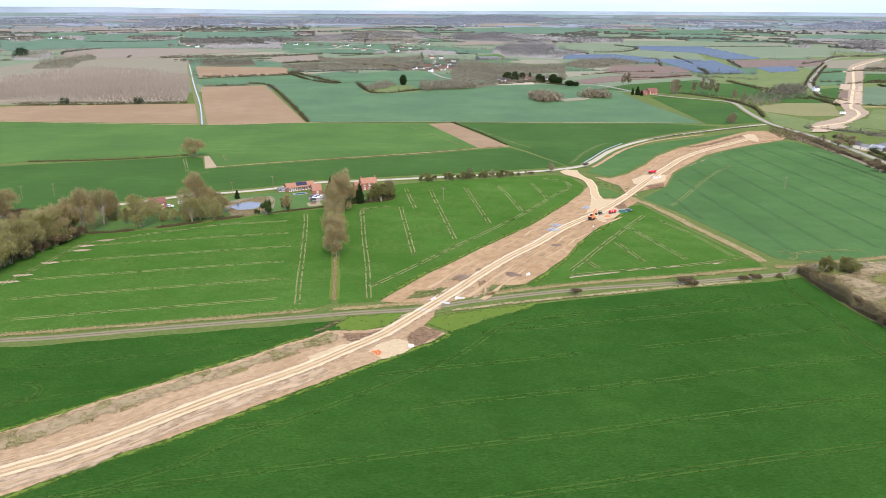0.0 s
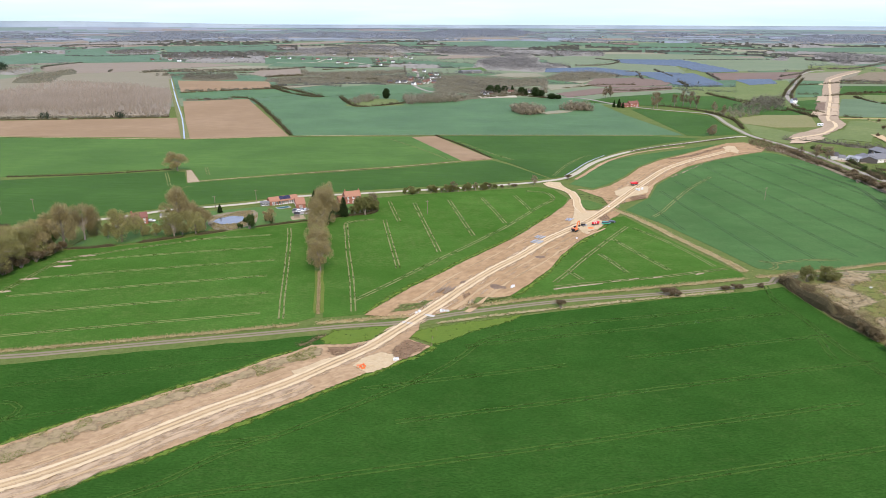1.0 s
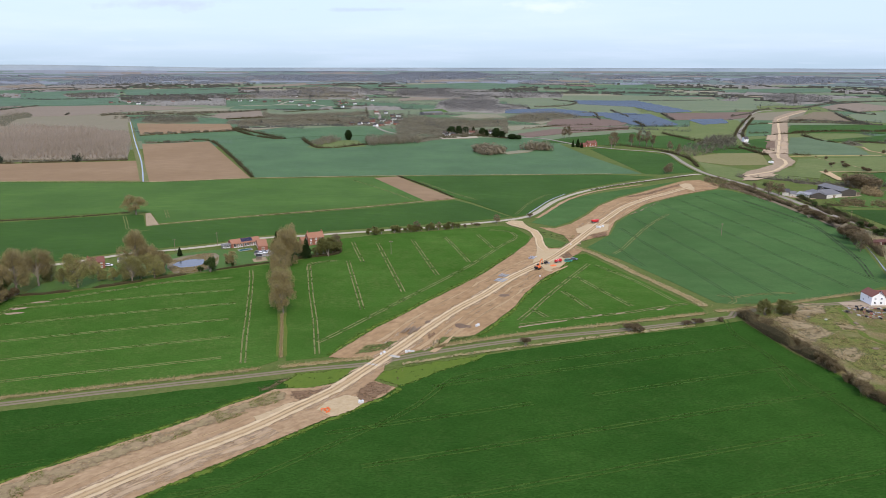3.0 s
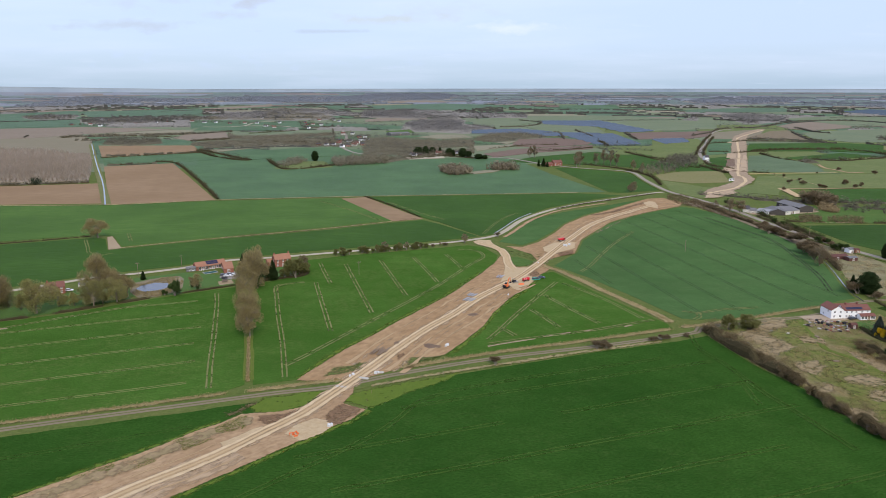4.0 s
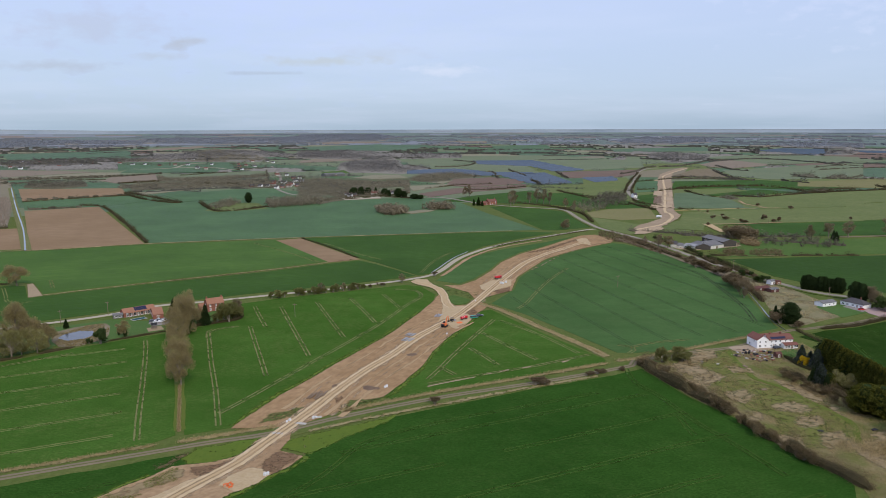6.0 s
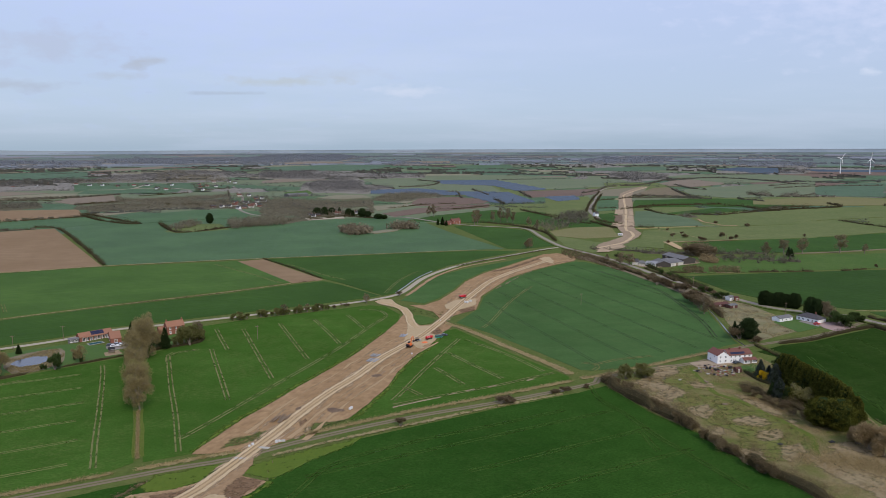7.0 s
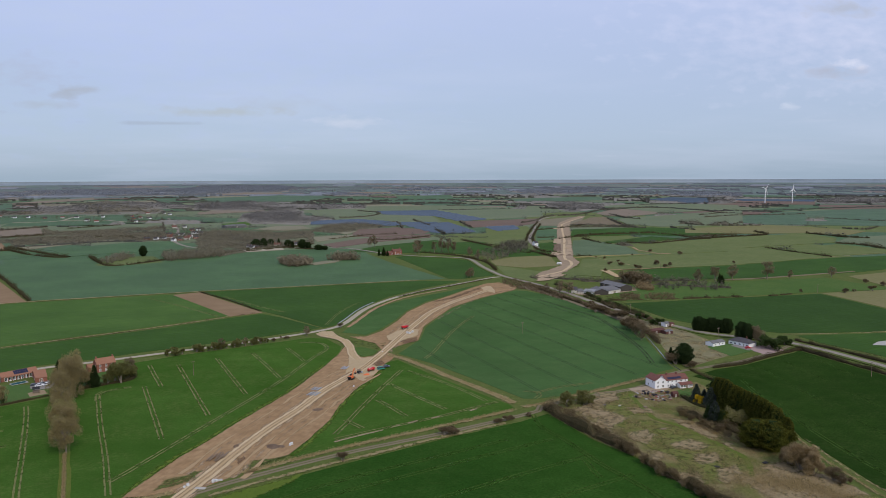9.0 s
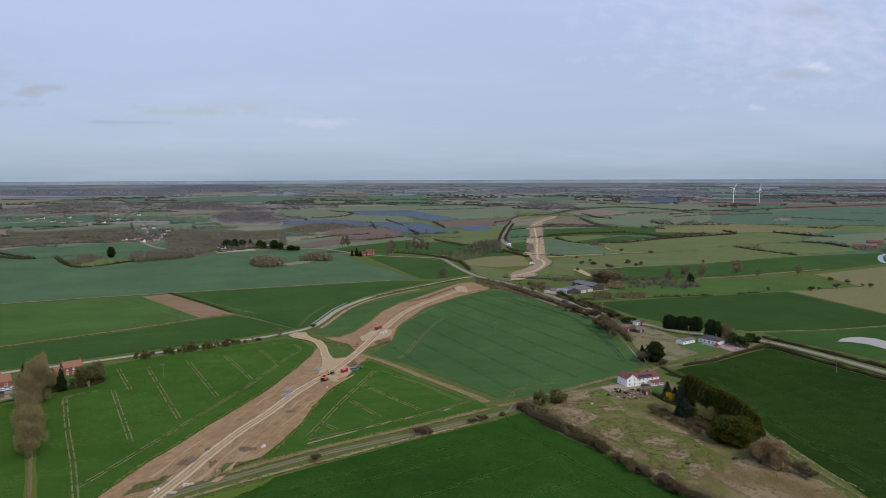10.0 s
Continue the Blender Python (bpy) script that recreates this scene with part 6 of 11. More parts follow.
for pts in ([(132.3, 325.9), (140.1, 334.7), (148.1, 334.7), (148.0, 324.0), (139.3, 314.3), (132.0, 314.3)], [(170.0, 304.1), (178.3, 312.1),
        (185.9, 312.0), (186.1, 302.1), (177.8, 293.1), (170.9, 296.2)], [(147.8, 358.0), (153.8, 362.9), (162.1, 362.1), (159.5, 353.3),
        (151.2, 349.2)], [(126.2, 341.5), (133.7, 349.2), (142.4, 351.2), (141.3, 343.7), (132.0, 336.5)]):
    plot("dry_patch", pts, REED_BED, "patch of pale dead grass", "scrub", z=0.19, rounded=True, soft=3.0)
for pts in ([(141.4, 321.5), (161.2, 322.7), (169.3, 309.7), (178.4, 292.8), (179.4, 270.8), (170.0, 253.5), (159.3, 254.3), (151.8, 267.3), (143.3, 286.1), (138.1, 301.1)], [(141.8, 344.2), (158.6, 357.6), (171.2, 371.0), (167.5, 348.9), (166.7, 327.7), (154.4, 327.4), (143.3, 329.5)], [(153.9, 280.8), (168.4, 278.1), (167.6, 259.6), (156.2, 245.2), (143.2, 247.6), (142.5, 264.3)], [(158.3, 316.2), (164.3, 302.5), (171.3, 284.0), (160.7, 257.0), (147.8, 256.8), (147.9, 283.5)]):
    plot("rough_grass", pts, ROUGH_GRASS, "bright rough grass in the paddock", "scrub", z=0.17, ragged=3.0, soft=3.0)
for pts in ([(150.4, 369.5), (163.4, 372.5), (163.7, 361.7), (148.3, 348.6), (139.9, 351.2)], [(171.0, 324.3), (178.2, 317.9), (182.6, 295.0), (175.4, 289.1), (171.0, 304.7)], [(131.9, 347.1), (149.8, 360.7), (156.7, 356.3), (144.1, 338.9), (131.6, 334.7)]):
    plot("dry_patch", pts, REED_BED, "sweep of pinkish dead grass", "scrub", z=0.20, ragged=2.5, soft=2.5)
for pts in ([(172.6, 314.6), (183.4, 313.9), (185.4, 300.9), (179.5, 291.6), (173.8, 294.8), (171.1, 306.7)], [(131.6, 348.6), (147.2, 341.0), (153.0, 325.3), (144.3, 316.7), (135.2, 322.3), (130.3, 334.0)],
        [(130.4, 327.2), (137.2, 317.4), (137.6, 297.5), (140.5, 282.5), (139.2, 274.8), (135.2, 281.5), (132.8, 301.1), (128.7, 316.2)], [(151.8, 370.2), (164.7, 367.5), (161.1, 356.1), (147.1, 347.6), (144.2, 355.0)],
        [(179.6, 261.3), (191.6, 264.6), (197.0, 255.0), (202.4, 241.9), (203.9, 227.1), (192.5, 225.5), (179.5, 228.7), (173.2, 241.7)]):
    plot("dry_patch", pts, REED_BED, "sweep of pale straw-coloured dead grass", "scrub", z=0.21, ragged=3.0, soft=3.0)
for pts in ([(141.3, 307.0), (152.7, 310.8), (154.5, 300.2), (145.6, 290.3), (138.7, 295.2)],
        [(154.0, 291.2), (167.6, 294.2), (173.3, 285.3), (164.3, 278.7), (152.9, 281.5)],
        [(158.5, 277.6), (170.2, 277.9), (168.4, 268.4), (156.0, 264.1), (152.7, 269.2)],
        [(141.1, 286.2), (147.4, 283.4), (146.0, 273.0), (138.2, 269.9), (135.6, 277.4)],
        [(159.9, 262.5), (170.7, 264.0), (168.7, 253.1), (156.2, 244.3), (152.3, 251.5)],
        [(142.6, 261.9), (153.0, 258.9), (149.0, 247.8), (139.2, 246.5), (136.9, 254.5)],
        [(137.4, 331.3), (148.2, 332.4), (147.5, 320.9), (138.9, 314.1), (134.0, 319.4)],
        [(180.1, 294.7), (183.1, 284.1), (180.0, 272.9), (175.0, 277.3)],
        [(156.8, 341.9), (170.4, 338.3), (167.7, 329.9), (155.8, 329.7)]):
    plot("dry_patch", pts, REED_BED, "tuft-strewn patch of tan dead grass", "scrub", z=0.225, ragged=2.5, soft=2.5)
ribbon("dry_margin", [(218.3, 285.0), (215.1, 267.2), (212.8, 251.8), (211.8, 236.2), (212.6, 222.8)], 1.8, REED_STRIP, 0.24, "fringe of dry grass along the crop edge", "verge", wander=1.0)
plot("farmyard", [(172.0, 371.9), (184.8, 374.7), (209.7, 384.7), (211.5, 374.5), (197.5, 368.4), (179.3, 361.4),
        (173.2, 365.0)], YARD_GRAVEL, "pale gravel yard of the white house", "yard", z=0.26, ragged=1.0)
plot("house_lawn", [(194.3, 362.4), (205.3, 366.6), (209.7, 358.9), (197.8, 352.9)], LAWN, "small green lawn", "lawn", z=0.22)
plot("waste_ground", [(266.7, 565.0), (283.4, 541.1), (280.6, 503.3), (282.0, 476.7), (283.7, 436.9), (257.3, 423.7), (227.6, 407.0),
        (231.4, 440.7), (244.0, 501.4)], WASTE_GROUND, "pale weedy waste ground", "waste ground", z=0.12)
plot("bungalow_lawn", [(277.2, 464.6), (294.1, 458.9), (298.7, 441.9), (270.7, 428.5),
        (268.7, 454.0)], LAWN, "mown green lawn of the bungalow", "lawn", z=0.2)
plot("bungalow_drive", [(295.2, 447.9), (313.9, 454.3), (315.8, 436.2), (295.7, 427.5),
        (293.9, 437.9)], PINK_GRAVEL, "pink gravel drive", "drive", z=0.24)
plot("bungalow_terrace", [(291.1, 457.7), (298.9, 448.8), (291.8, 440.0), (287.2, 455.1)], PAVING, "pale paved terrace", "terrace", z=0.28)
plot("pale_pond", [(387.1, 439.2), (397.0, 446.3), (413.4, 448.2), (421.1, 440.7), (421.5, 425.8), (415.3, 409.9), (402.6, 411.1), (401.2, 427.0),
        (394.8, 435.6)], POND_PALE, "pale beige-grey pond in a field", "pond", z=0.22, rounded=True)
plot("pond_margin", [(-204.5, 402.3), (-211.6, 420.4), (-205.3, 430.3), (-189.4, 439.3), (-180.5, 423.2), (-176.0, 404.8), (-184.8, 392.9),
        (-194.8, 391.1)], POND_EDGE, "dry reedy margin around the pond", "verge", z=0.18, rounded=True)
POND_LINE = [(-203.8, 407.8), (-203.8, 416.1), (-198.1, 422.9), (-190.3, 422.8), (-185.0, 414.0), (-187.5, 406.7), (-196.1, 402.5)]
BUNGALOW_LAWN = [(277.2, 464.6), (294.1, 458.9), (298.7, 441.9), (270.7, 428.5), (268.7, 454.0)]
plot("pond", [(-203.8, 407.8), (-203.8, 416.1), (-198.1, 422.9), (-190.3, 422.8), (-185.0, 414.0), (-187.5, 406.7),
        (-196.1, 402.5)], POND, "small garden pond with blue-grey water", "pond", z=0.26, rounded=True)
plot("garden_lawn", [(-257.9, 343.9), (-259.0, 363.8), (-240.9, 387.9), (-238.1, 409.9), (-216.2, 428.4), (-197.6, 389.4), (-220.6, 364.9),
        (-240.3, 351.3)], LAWN, "garden lawn round the brick cottages", "lawn", z=0.14)
plot("garden_lawn", [(-199.3, 392.9), (-217.5, 431.1), (-189.2, 448.6), (-158.9, 441.7), (-147.5, 426.3), (-145.6, 418.3), (-156.1, 412.4),
        (-175.7, 397.1)], LAWN, "garden lawn beside the pond", "lawn", z=0.14)
plot("pool_yard", [(-162.5, 436.6), (-165.3, 446.7), (-157.9, 452.7), (-151.5, 443.1), (-150.7, 435.8),
        (-157.3, 431.7)], PAVING, "paved pool yard", "yard", z=0.24)
plot("garden_lawn", [(-140.8, 427.5), (-142.7, 452.3), (-118.5, 481.2), (-110.4, 447.5),
        (-132.9, 426.1)], LAWN, "front garden of the red house", "lawn", z=0.14)
plot("field_entry", [(-301.6, 377.0), (-274.0, 392.5), (-245.3, 423.1), (-238.1, 409.9), (-261.1, 367.0), (-258.5, 344.8), (-265.5, 310.8),
        (-264.5, 286.1), (-265.2, 266.2), (-339.4, 349.4)], VERGE, "rough grass under roadside trees", "verge", z=0.11)

# where the solar panels stand
SOLAR_PLOTS = [[(209, 2463), (412, 2475), (448, 2105), (464, 1929), (373, 1870), (359, 2015), (350, 2134), (203, 2267)], [(-16, 1955), (116, 2008),
        (191, 1891), (132, 1817), (-19, 1825)], [(125, 1816), (214, 1855), (303, 1835), (313, 1781), (164, 1732)],
               [(211, 1742), (339, 1824), (338, 1685), (333, 1499), (261, 1471), (244, 1493)], [(387, 1633), (465, 1665), (448, 1562),
        (382, 1509)], [(1618, 3332), (1901, 3639), (2049, 3484), (1770, 3033), (1778, 2881), (1604, 2864)], [(2047, 3287), (2368, 3094),
        (2206, 2897), (1961, 3053)]]


# ---- plants ----
def lumps(n, r, low, high, rnd, flat=0.75):
    """Round lobes that together make a crown: centre and radius of each."""
    out = []
    for k in range(n):
        a = rnd.uniform(0, 2 * math.pi)
        t = rnd.random()
        z = low + (high - low) * t
        reach = r * (0.30 + 0.62 * math.sin(math.pi * min(1, 0.18 + 0.72 * t))) * rnd.uniform(0.45, 0.95)
        out.append((math.cos(a) * reach, math.sin(a) * reach, z, r * rnd.uniform(0.30, 0.52)))
    out.append((0, 0, high - r * 0.25, r * 0.45))
    return np.array(out)


def slivers(centres, lean_out, length, width, gen):
    """Thin triangles, one at each point, that lean along a way each."""
    n = len(centres)
    way = lean_out + gen.normal(0, 0.55, (n, 3))
    way /= np.linalg.norm(way, axis=1)[:, None] + 1e-9
    side = np.cross(way, gen.normal(0, 1, (n, 3)))
    side /= np.linalg.norm(side, axis=1)[:, None] + 1e-9
    le = (length * gen.uniform(0.6, 1.4, n))[:, None]
    wi = (width * gen.uniform(0.6, 1.5, n))[:, None]
    return np.stack([centres - side * wi - way * le * 0.4, centres + side * wi - way * le * 0.3, centres + way * le * 0.6], 1)


def limb(bm, a, b, ra, rb, sides=5):
    a, b = Vector(a), Vector(b)
    way = (b - a).normalized()
    u = way.orthogonal().normalized()
    w = way.cross(u)
    rows = []
    for p, r in ((a, ra), (b, rb)):
        rows.append([bm.verts.new(p + (u * math.cos(2 * math.pi * k / sides) + w * math.sin(2 * math.pi * k / sides)) * r) for k in range(sides)])
    for k in range(sides):
        bm.faces.new((rows[0][k], rows[0][(k + 1) % sides], rows[1][(k + 1) % sides], rows[1][k]))
    bm.faces.new(rows[1])
    bm.faces.new(rows[0][::-1])


def broadleaf(name, seed, mat, label, r=4.4, low=3.2, twigs=1500, length=0.62, width=0.06, ivy=False, crowns=11):
    """A tree ten metres high: trunk with limbs, and a crown of fine twigs in uneven lobes."""
    rnd, gen = random.Random(seed), np.random.default_rng(seed)
    top = tagged(new(name), label, "tree")
    lobes = lumps(crowns, r, low, 9.3, rnd)
    bm = bmesh.new()
    limb(bm, (0, 0, -0.3), (0.1, 0, low), 0.32, 0.24, 7)
    limb(bm, (0.1, 0, low), (0, 0.1, 7.5), 0.24, 0.07, 6)
    for x, y, z, q in lobes[:-1]:
        root = (0.1, 0, rnd.uniform(low * 0.7, max(low, z * 0.7)))
        knee = (x * 0.5, y * 0.5, root[2] + (z - root[2]) * 0.6)
        limb(bm, root, knee, 0.15, 0.09)
        limb(bm, knee, (x, y, z), 0.09, 0.03)
        for _ in range(3):
            limb(bm, (x * 0.8, y * 0.8, z - 0.2), (x + rnd.uniform(-1, 1) * q, y + rnd.uniform(-1, 1) * q, z + rnd.uniform(-0.2, 1) * q), 0.05, 0.015, 4)
    part("trunk", bm, BARK, top)
    pick = gen.integers(0, len(lobes), twigs)
    ball = gen.normal(0, 1, (twigs, 3))
    ball /= np.linalg.norm(ball, axis=1)[:, None]
    deep = gen.uniform(0.25, 1.0, twigs) ** 0.6
    c = lobes[pick, :3] + ball * (lobes[pick, 3] * deep)[:, None]
    c[:, 2] = np.maximum(c[:, 2], low * 0.55)
    tri_object("crown", slivers(c, ball + np.array([0, 0, 0.35]), length, width, gen), mat, top)
    if ivy:
        z = gen.uniform(0.2, 6.5, 500)
        a = gen.uniform(0, 6.28, 500)
        rr = 0.35 + 0.9 * np.exp(-((z - 3.5) / 2.5) ** 2) * gen.uniform(0.3, 1, 500)
        p = np.stack([np.cos(a) * rr, np.sin(a) * rr, z], 1)
        tri_object("ivy", slivers(p, p * np.array([1, 1, 0]), 0.5, 0.28, gen), IVY, top)
    return top


def bush(name, seed, mat, label, r=1.6, leaves=1300, width=0.075, length=0.42, dense=False):
    """A bush about three metres high: short stems and a low uneven crown down to the ground."""
    rnd, gen = random.Random(seed), np.random.default_rng(seed)
    top = tagged(new(name), label, "bush")
    lobes = lumps(7, r, 0.7, 2.6, rnd)
    bm = bmesh.new()
    for x, y, z, q in lobes:
        limb(bm, (x * 0.1, y * 0.1, -0.15), (x * 0.8, y * 0.8, z * 0.9), 0.06, 0.02, 4)
    part("stem", bm, BARK, top)
    pick = gen.integers(0, len(lobes), leaves)
    ball = gen.normal(0, 1, (leaves, 3))
    ball /= np.linalg.norm(ball, axis=1)[:, None]
    c = lobes[pick, :3] + ball * (lobes[pick, 3] * (gen.uniform(0.5, 1.0, leaves) if dense else gen.uniform(0.1, 1.0, leaves) ** 0.6))[:, None]
    c[:, 2] = np.maximum(c[:, 2], 0.1 + gen.uniform(0, 0.5, leaves))
    tri_object("crown", slivers(c, ball + np.array([0, 0, 0.3]), length, width, gen), mat, top)
    return top


def conifer(name, seed, mat, label, shape="cone", r=2.6, leaves=3000):
    """An evergreen ten metres high with drooping sprays round a dark heart."""
    rnd, gen = random.Random(seed), np.random.default_rng(seed)
    top = tagged(new(name), label, "tree")

    def girth(z):
        t = np.clip(z / 10.0, 0, 1)
        if shape == "cone":
            return r * (1 - t) ** 0.8 * np.minimum(1, 0.5 + t * 5)
        if shape == "flame":
            return r * (1 - t) ** 0.55 * np.minimum(1, 0.62 + t * 2.2) + 0.05
        return r * np.sqrt(np.clip(1 - (2 * np.clip((t - 0.02) / 0.98, 0, 1) ** 0.85 - 1) ** 2, 0.0, 1)) * 0.98 + 0.12

    bm = bmesh.new()
    limb(bm, (0, 0, -0.3), (0, 0, 4.0), 0.28, 0.15, 6)
    part("trunk", bm, BARK, top)
    bm = bmesh.new()
    rows, sides = [], 9
    for z in np.linspace(0.5, 9.4, 9):
        rows.append([bm.verts.new((math.cos(6.283 * k / sides) * q, math.sin(6.283 * k / sides) * q, z + rnd.uniform(-0.3, 0.3)))
                     for k in range(sides) for q in [float(girth(z)) * rnd.uniform(0.62, 0.86)]])
    for a, b in zip(rows, rows[1:]):
        for k in range(sides):
            bm.faces.new((a[k], a[(k + 1) % sides], b[(k + 1) % sides], b[k]))
    bm.faces.new(rows[-1])
    bm.faces.new(rows[0][::-1])
    part("heart", bm, CONIFER, top)
    z = gen.uniform(0.1, 9.8, leaves) * 0.98
    z = np.where(gen.random(leaves) < 0.4, z * 0.75, z)
    a = gen.uniform(0, 6.283, leaves)
    bulge = 1 + 0.16 * np.sin(a * 3 + z * 1.7 + seed) + 0.10 * np.sin(a * 7 - z * 2.3)
    q = girth(z) * bulge * gen.uniform(0.72, 1.08, leaves)
    p = np.stack([np.cos(a) * q, np.sin(a) * q, z], 1)
    tri_object("crown", slivers(p, np.stack([np.cos(a), np.sin(a), np.full(leaves, 0.1)], 1), 0.55, 0.15, gen), mat, top)
    return top


BUILDERS = {
    "ash": lambda s: broadleaf("tree", s, TWIG_TAN, "tall leafless tree with fine tan twigs", 4.6, 3.0, 8500, 0.62, 0.042, crowns=16),
    "grey": lambda s: broadleaf("tree", s, TWIG_GREY, "bare grey-brown tree with a rounded crown", 4.2, 2.8, 7000, 0.6, 0.042, crowns=15),
    "olive": lambda s: broadleaf("tree", s, TWIG_OLIVE, "spring tree with olive catkins and buds", 4.6, 1.8, 8500, 0.5, 0.055, crowns=16),
    "ivied": lambda s: broadleaf("tree", s, TWIG_TAN, "bare tree with an ivy-clad trunk", 3.6, 2.4, 6500, 0.55, 0.04, ivy=True, crowns=13),
    "thin": lambda s: broadleaf("tree", s, TWIG_GREY, "slender bare tree with an open crown", 3.0, 3.0, 3600, 0.6, 0.042),
    "tan_bush": lambda s: bush("bush", s, TWIG_BROWN, "bare brown thorn bush without leaves", leaves=2200, width=0.045, length=0.42),
    "olive_bush": lambda s: bush("bush", s, HEDGE_OLIVE, "budding olive-green bush in spring", dense=True),
    "ivy_bush": lambda s: bush("bush", s, IVY, "dense dark evergreen bush", dense=True, leaves=1200, width=0.11),
    "straw_bush": lambda s: bush("bush", s, STRAW_TWIG, "large rounded leafless straw-coloured bush", 1.7, 9000, 0.022, 0.42),
    "bramble_bush": lambda s: bush("bush", s, BRAMBLE, "fuzzy brown thorn bush without leaves", 1.7, 2300, 0.036, 0.45),
    "gorse": lambda s: bush("bush", s, GORSE, "gorse bush in bright yellow flower", dense=True, leaves=1100, width=0.11, length=0.3),
    "cone": lambda s: conifer("conifer", s, CONIFER, "dark green conifer of conical shape"),
    "dome": lambda s: conifer("conifer", s, CONIFER, "broad dense dark conifer", "dome", 4.4, 5200),
    "golden": lambda s: conifer("conifer", s, CONIFER_GOLD, "tall dark conifer with golden tips", "flame", 3.7, 5000),
    "golden_dome": lambda s: conifer("conifer", s, CONIFER_GOLD, "broad rounded conifer with golden tips", "dome", 4.4, 7500),
    "spruce": lambda s: conifer("conifer", s, SPRUCE_BLUE, "blue-grey spruce with drooping sprays", "cone", 3.6, 3800),
}
grown = {}


def grow(kind, places, group, vary=3, squat=1.0):
    """Plants of one kind at (x, y, height), each turned and stretched a little; the first of each form is the one the others copy."""
    for k, spot in enumerate(places):
        x, y, h = spot[:3]
        form = (kind, k % vary)
        px, py, pz, s = settle_land(x, y)
        fresh = form not in grown
        if fresh:
            grown[form] = BUILDERS[kind](11 + 7 * (k % vary) + 31 * list(BUILDERS).index(kind))
        size = h * float(s) / (3.0 if grown[form].name.startswith("bush") else 10.0)
        girth = size * squat * (1 + 0.14 * math.sin(k * 2.3 + h))
        if len(spot) > 3:
            base_r = {"bush": 1.75, "conifer": 3.6, "tree": 4.4}[grown[form].name.split(".")[0]]
            girth = spot[3] / 2 / base_r
        m = pose(float(px), float(py), float(pz), 0, 0, (k * 77 + h * 13) % 360) @ Matrix.Diagonal((girth, girth, size, 1))
        if fresh:
            grown[form].matrix_basis = m
            ob = grown[form]
        else:
            src = grown[form]
            keep = src.scale.copy()
            src.scale = (1, 1, 1)
            ob = copy_thing(src, m)
            src.scale = keep
        ob["group"] = group


def hedge(pts, width, height, mat, label, per_metre=16, gaps=0.0, seed=1, name="hedge", category="hedge"):
    """A hedge along a line: a coat of twigs over an uneven heart, coloured dark as the shade inside."""
    gen = np.random.default_rng(seed)
    line = curve_through(pts, 2.5)
    if gaps:
        runs, run = [], []
        for q in line:
            if noise.noise((q.x * 0.06, q.y * 0.06, seed * 1.7)) > gaps - 0.5:
                run.append(q)
            else:
                runs.append(run)
                run = []
        runs.append(run)
        runs = [r for r in runs if len(r) > 2]
    else:
        runs = [line]
    top = tagged(new(name), label, category)
    for run in runs:
        bm = bmesh.new()
        rows = []
        centres, outs = [], []
        for i, q in enumerate(run):
            a, b = run[max(0, i - 1)], run[min(len(run) - 1, i + 1)]
            way = (b - a).normalized()
            side = Vector((-way.y, way.x))
            end = 0.45 if i in (0, len(run) - 1) else 1.0
            h = height * (1 + 0.95 * noise.noise((q.x * 0.12, q.y * 0.12, seed))) * end
            w = width / 2 * (1 + 0.65 * noise.noise((q.x * 0.16, q.y * 0.16, seed + 5))) * end
            x0, y0, z0, s = settle_land(q.x, q.y)
            here = Vector((x0, y0, z0))
            flat = Vector((side.x, side.y, 0))
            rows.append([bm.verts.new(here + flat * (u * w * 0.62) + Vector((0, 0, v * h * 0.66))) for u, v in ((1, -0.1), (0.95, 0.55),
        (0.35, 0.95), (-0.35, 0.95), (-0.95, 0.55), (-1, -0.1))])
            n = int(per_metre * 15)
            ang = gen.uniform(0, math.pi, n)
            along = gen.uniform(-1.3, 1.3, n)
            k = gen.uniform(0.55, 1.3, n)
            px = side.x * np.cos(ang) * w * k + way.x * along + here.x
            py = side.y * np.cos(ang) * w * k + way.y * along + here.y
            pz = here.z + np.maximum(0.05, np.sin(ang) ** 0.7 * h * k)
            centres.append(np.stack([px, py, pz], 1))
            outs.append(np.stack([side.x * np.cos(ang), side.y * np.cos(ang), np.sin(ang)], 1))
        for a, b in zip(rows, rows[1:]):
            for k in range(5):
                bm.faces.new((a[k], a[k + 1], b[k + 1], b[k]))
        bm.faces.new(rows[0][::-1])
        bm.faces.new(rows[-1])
        # dark whatever the coat: paints depth and shade between the twigs
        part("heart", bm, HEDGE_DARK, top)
        big = min(1.0, height / 3.0)
        coat = tri_object("twig_coat", slivers(np.concatenate(centres), np.concatenate(outs), 0.55 * big, 0.05 * big, gen), mat, top)
        coat["kind"] = "stuff"
    return top


def reeds(pts, width, tall, per_metre, seed, label, mat=None):
    """A ragged stand of dry stalks along a line."""
    gen = np.random.default_rng(seed)
    line = np.array([tuple(q) for q in curve_through(pts, 1.0)])
    n = int(len(line) * per_metre * 2.6)
    c = line[gen.integers(0, len(line), n)] + gen.normal(0, width * 0.3, (n, 2))
    z = 0.3 + tall * gen.uniform(0.1, 0.45, n)
    p = np.stack([c[:, 0], c[:, 1], z], 1)
    ob = tri_object("reeds", slivers(p, np.tile([0.0, 0.0, 0.9], (n, 1)), tall * 0.62, 0.06, gen), mat or REED)
    return tagged(ob, label, "reeds", kind="stuff")


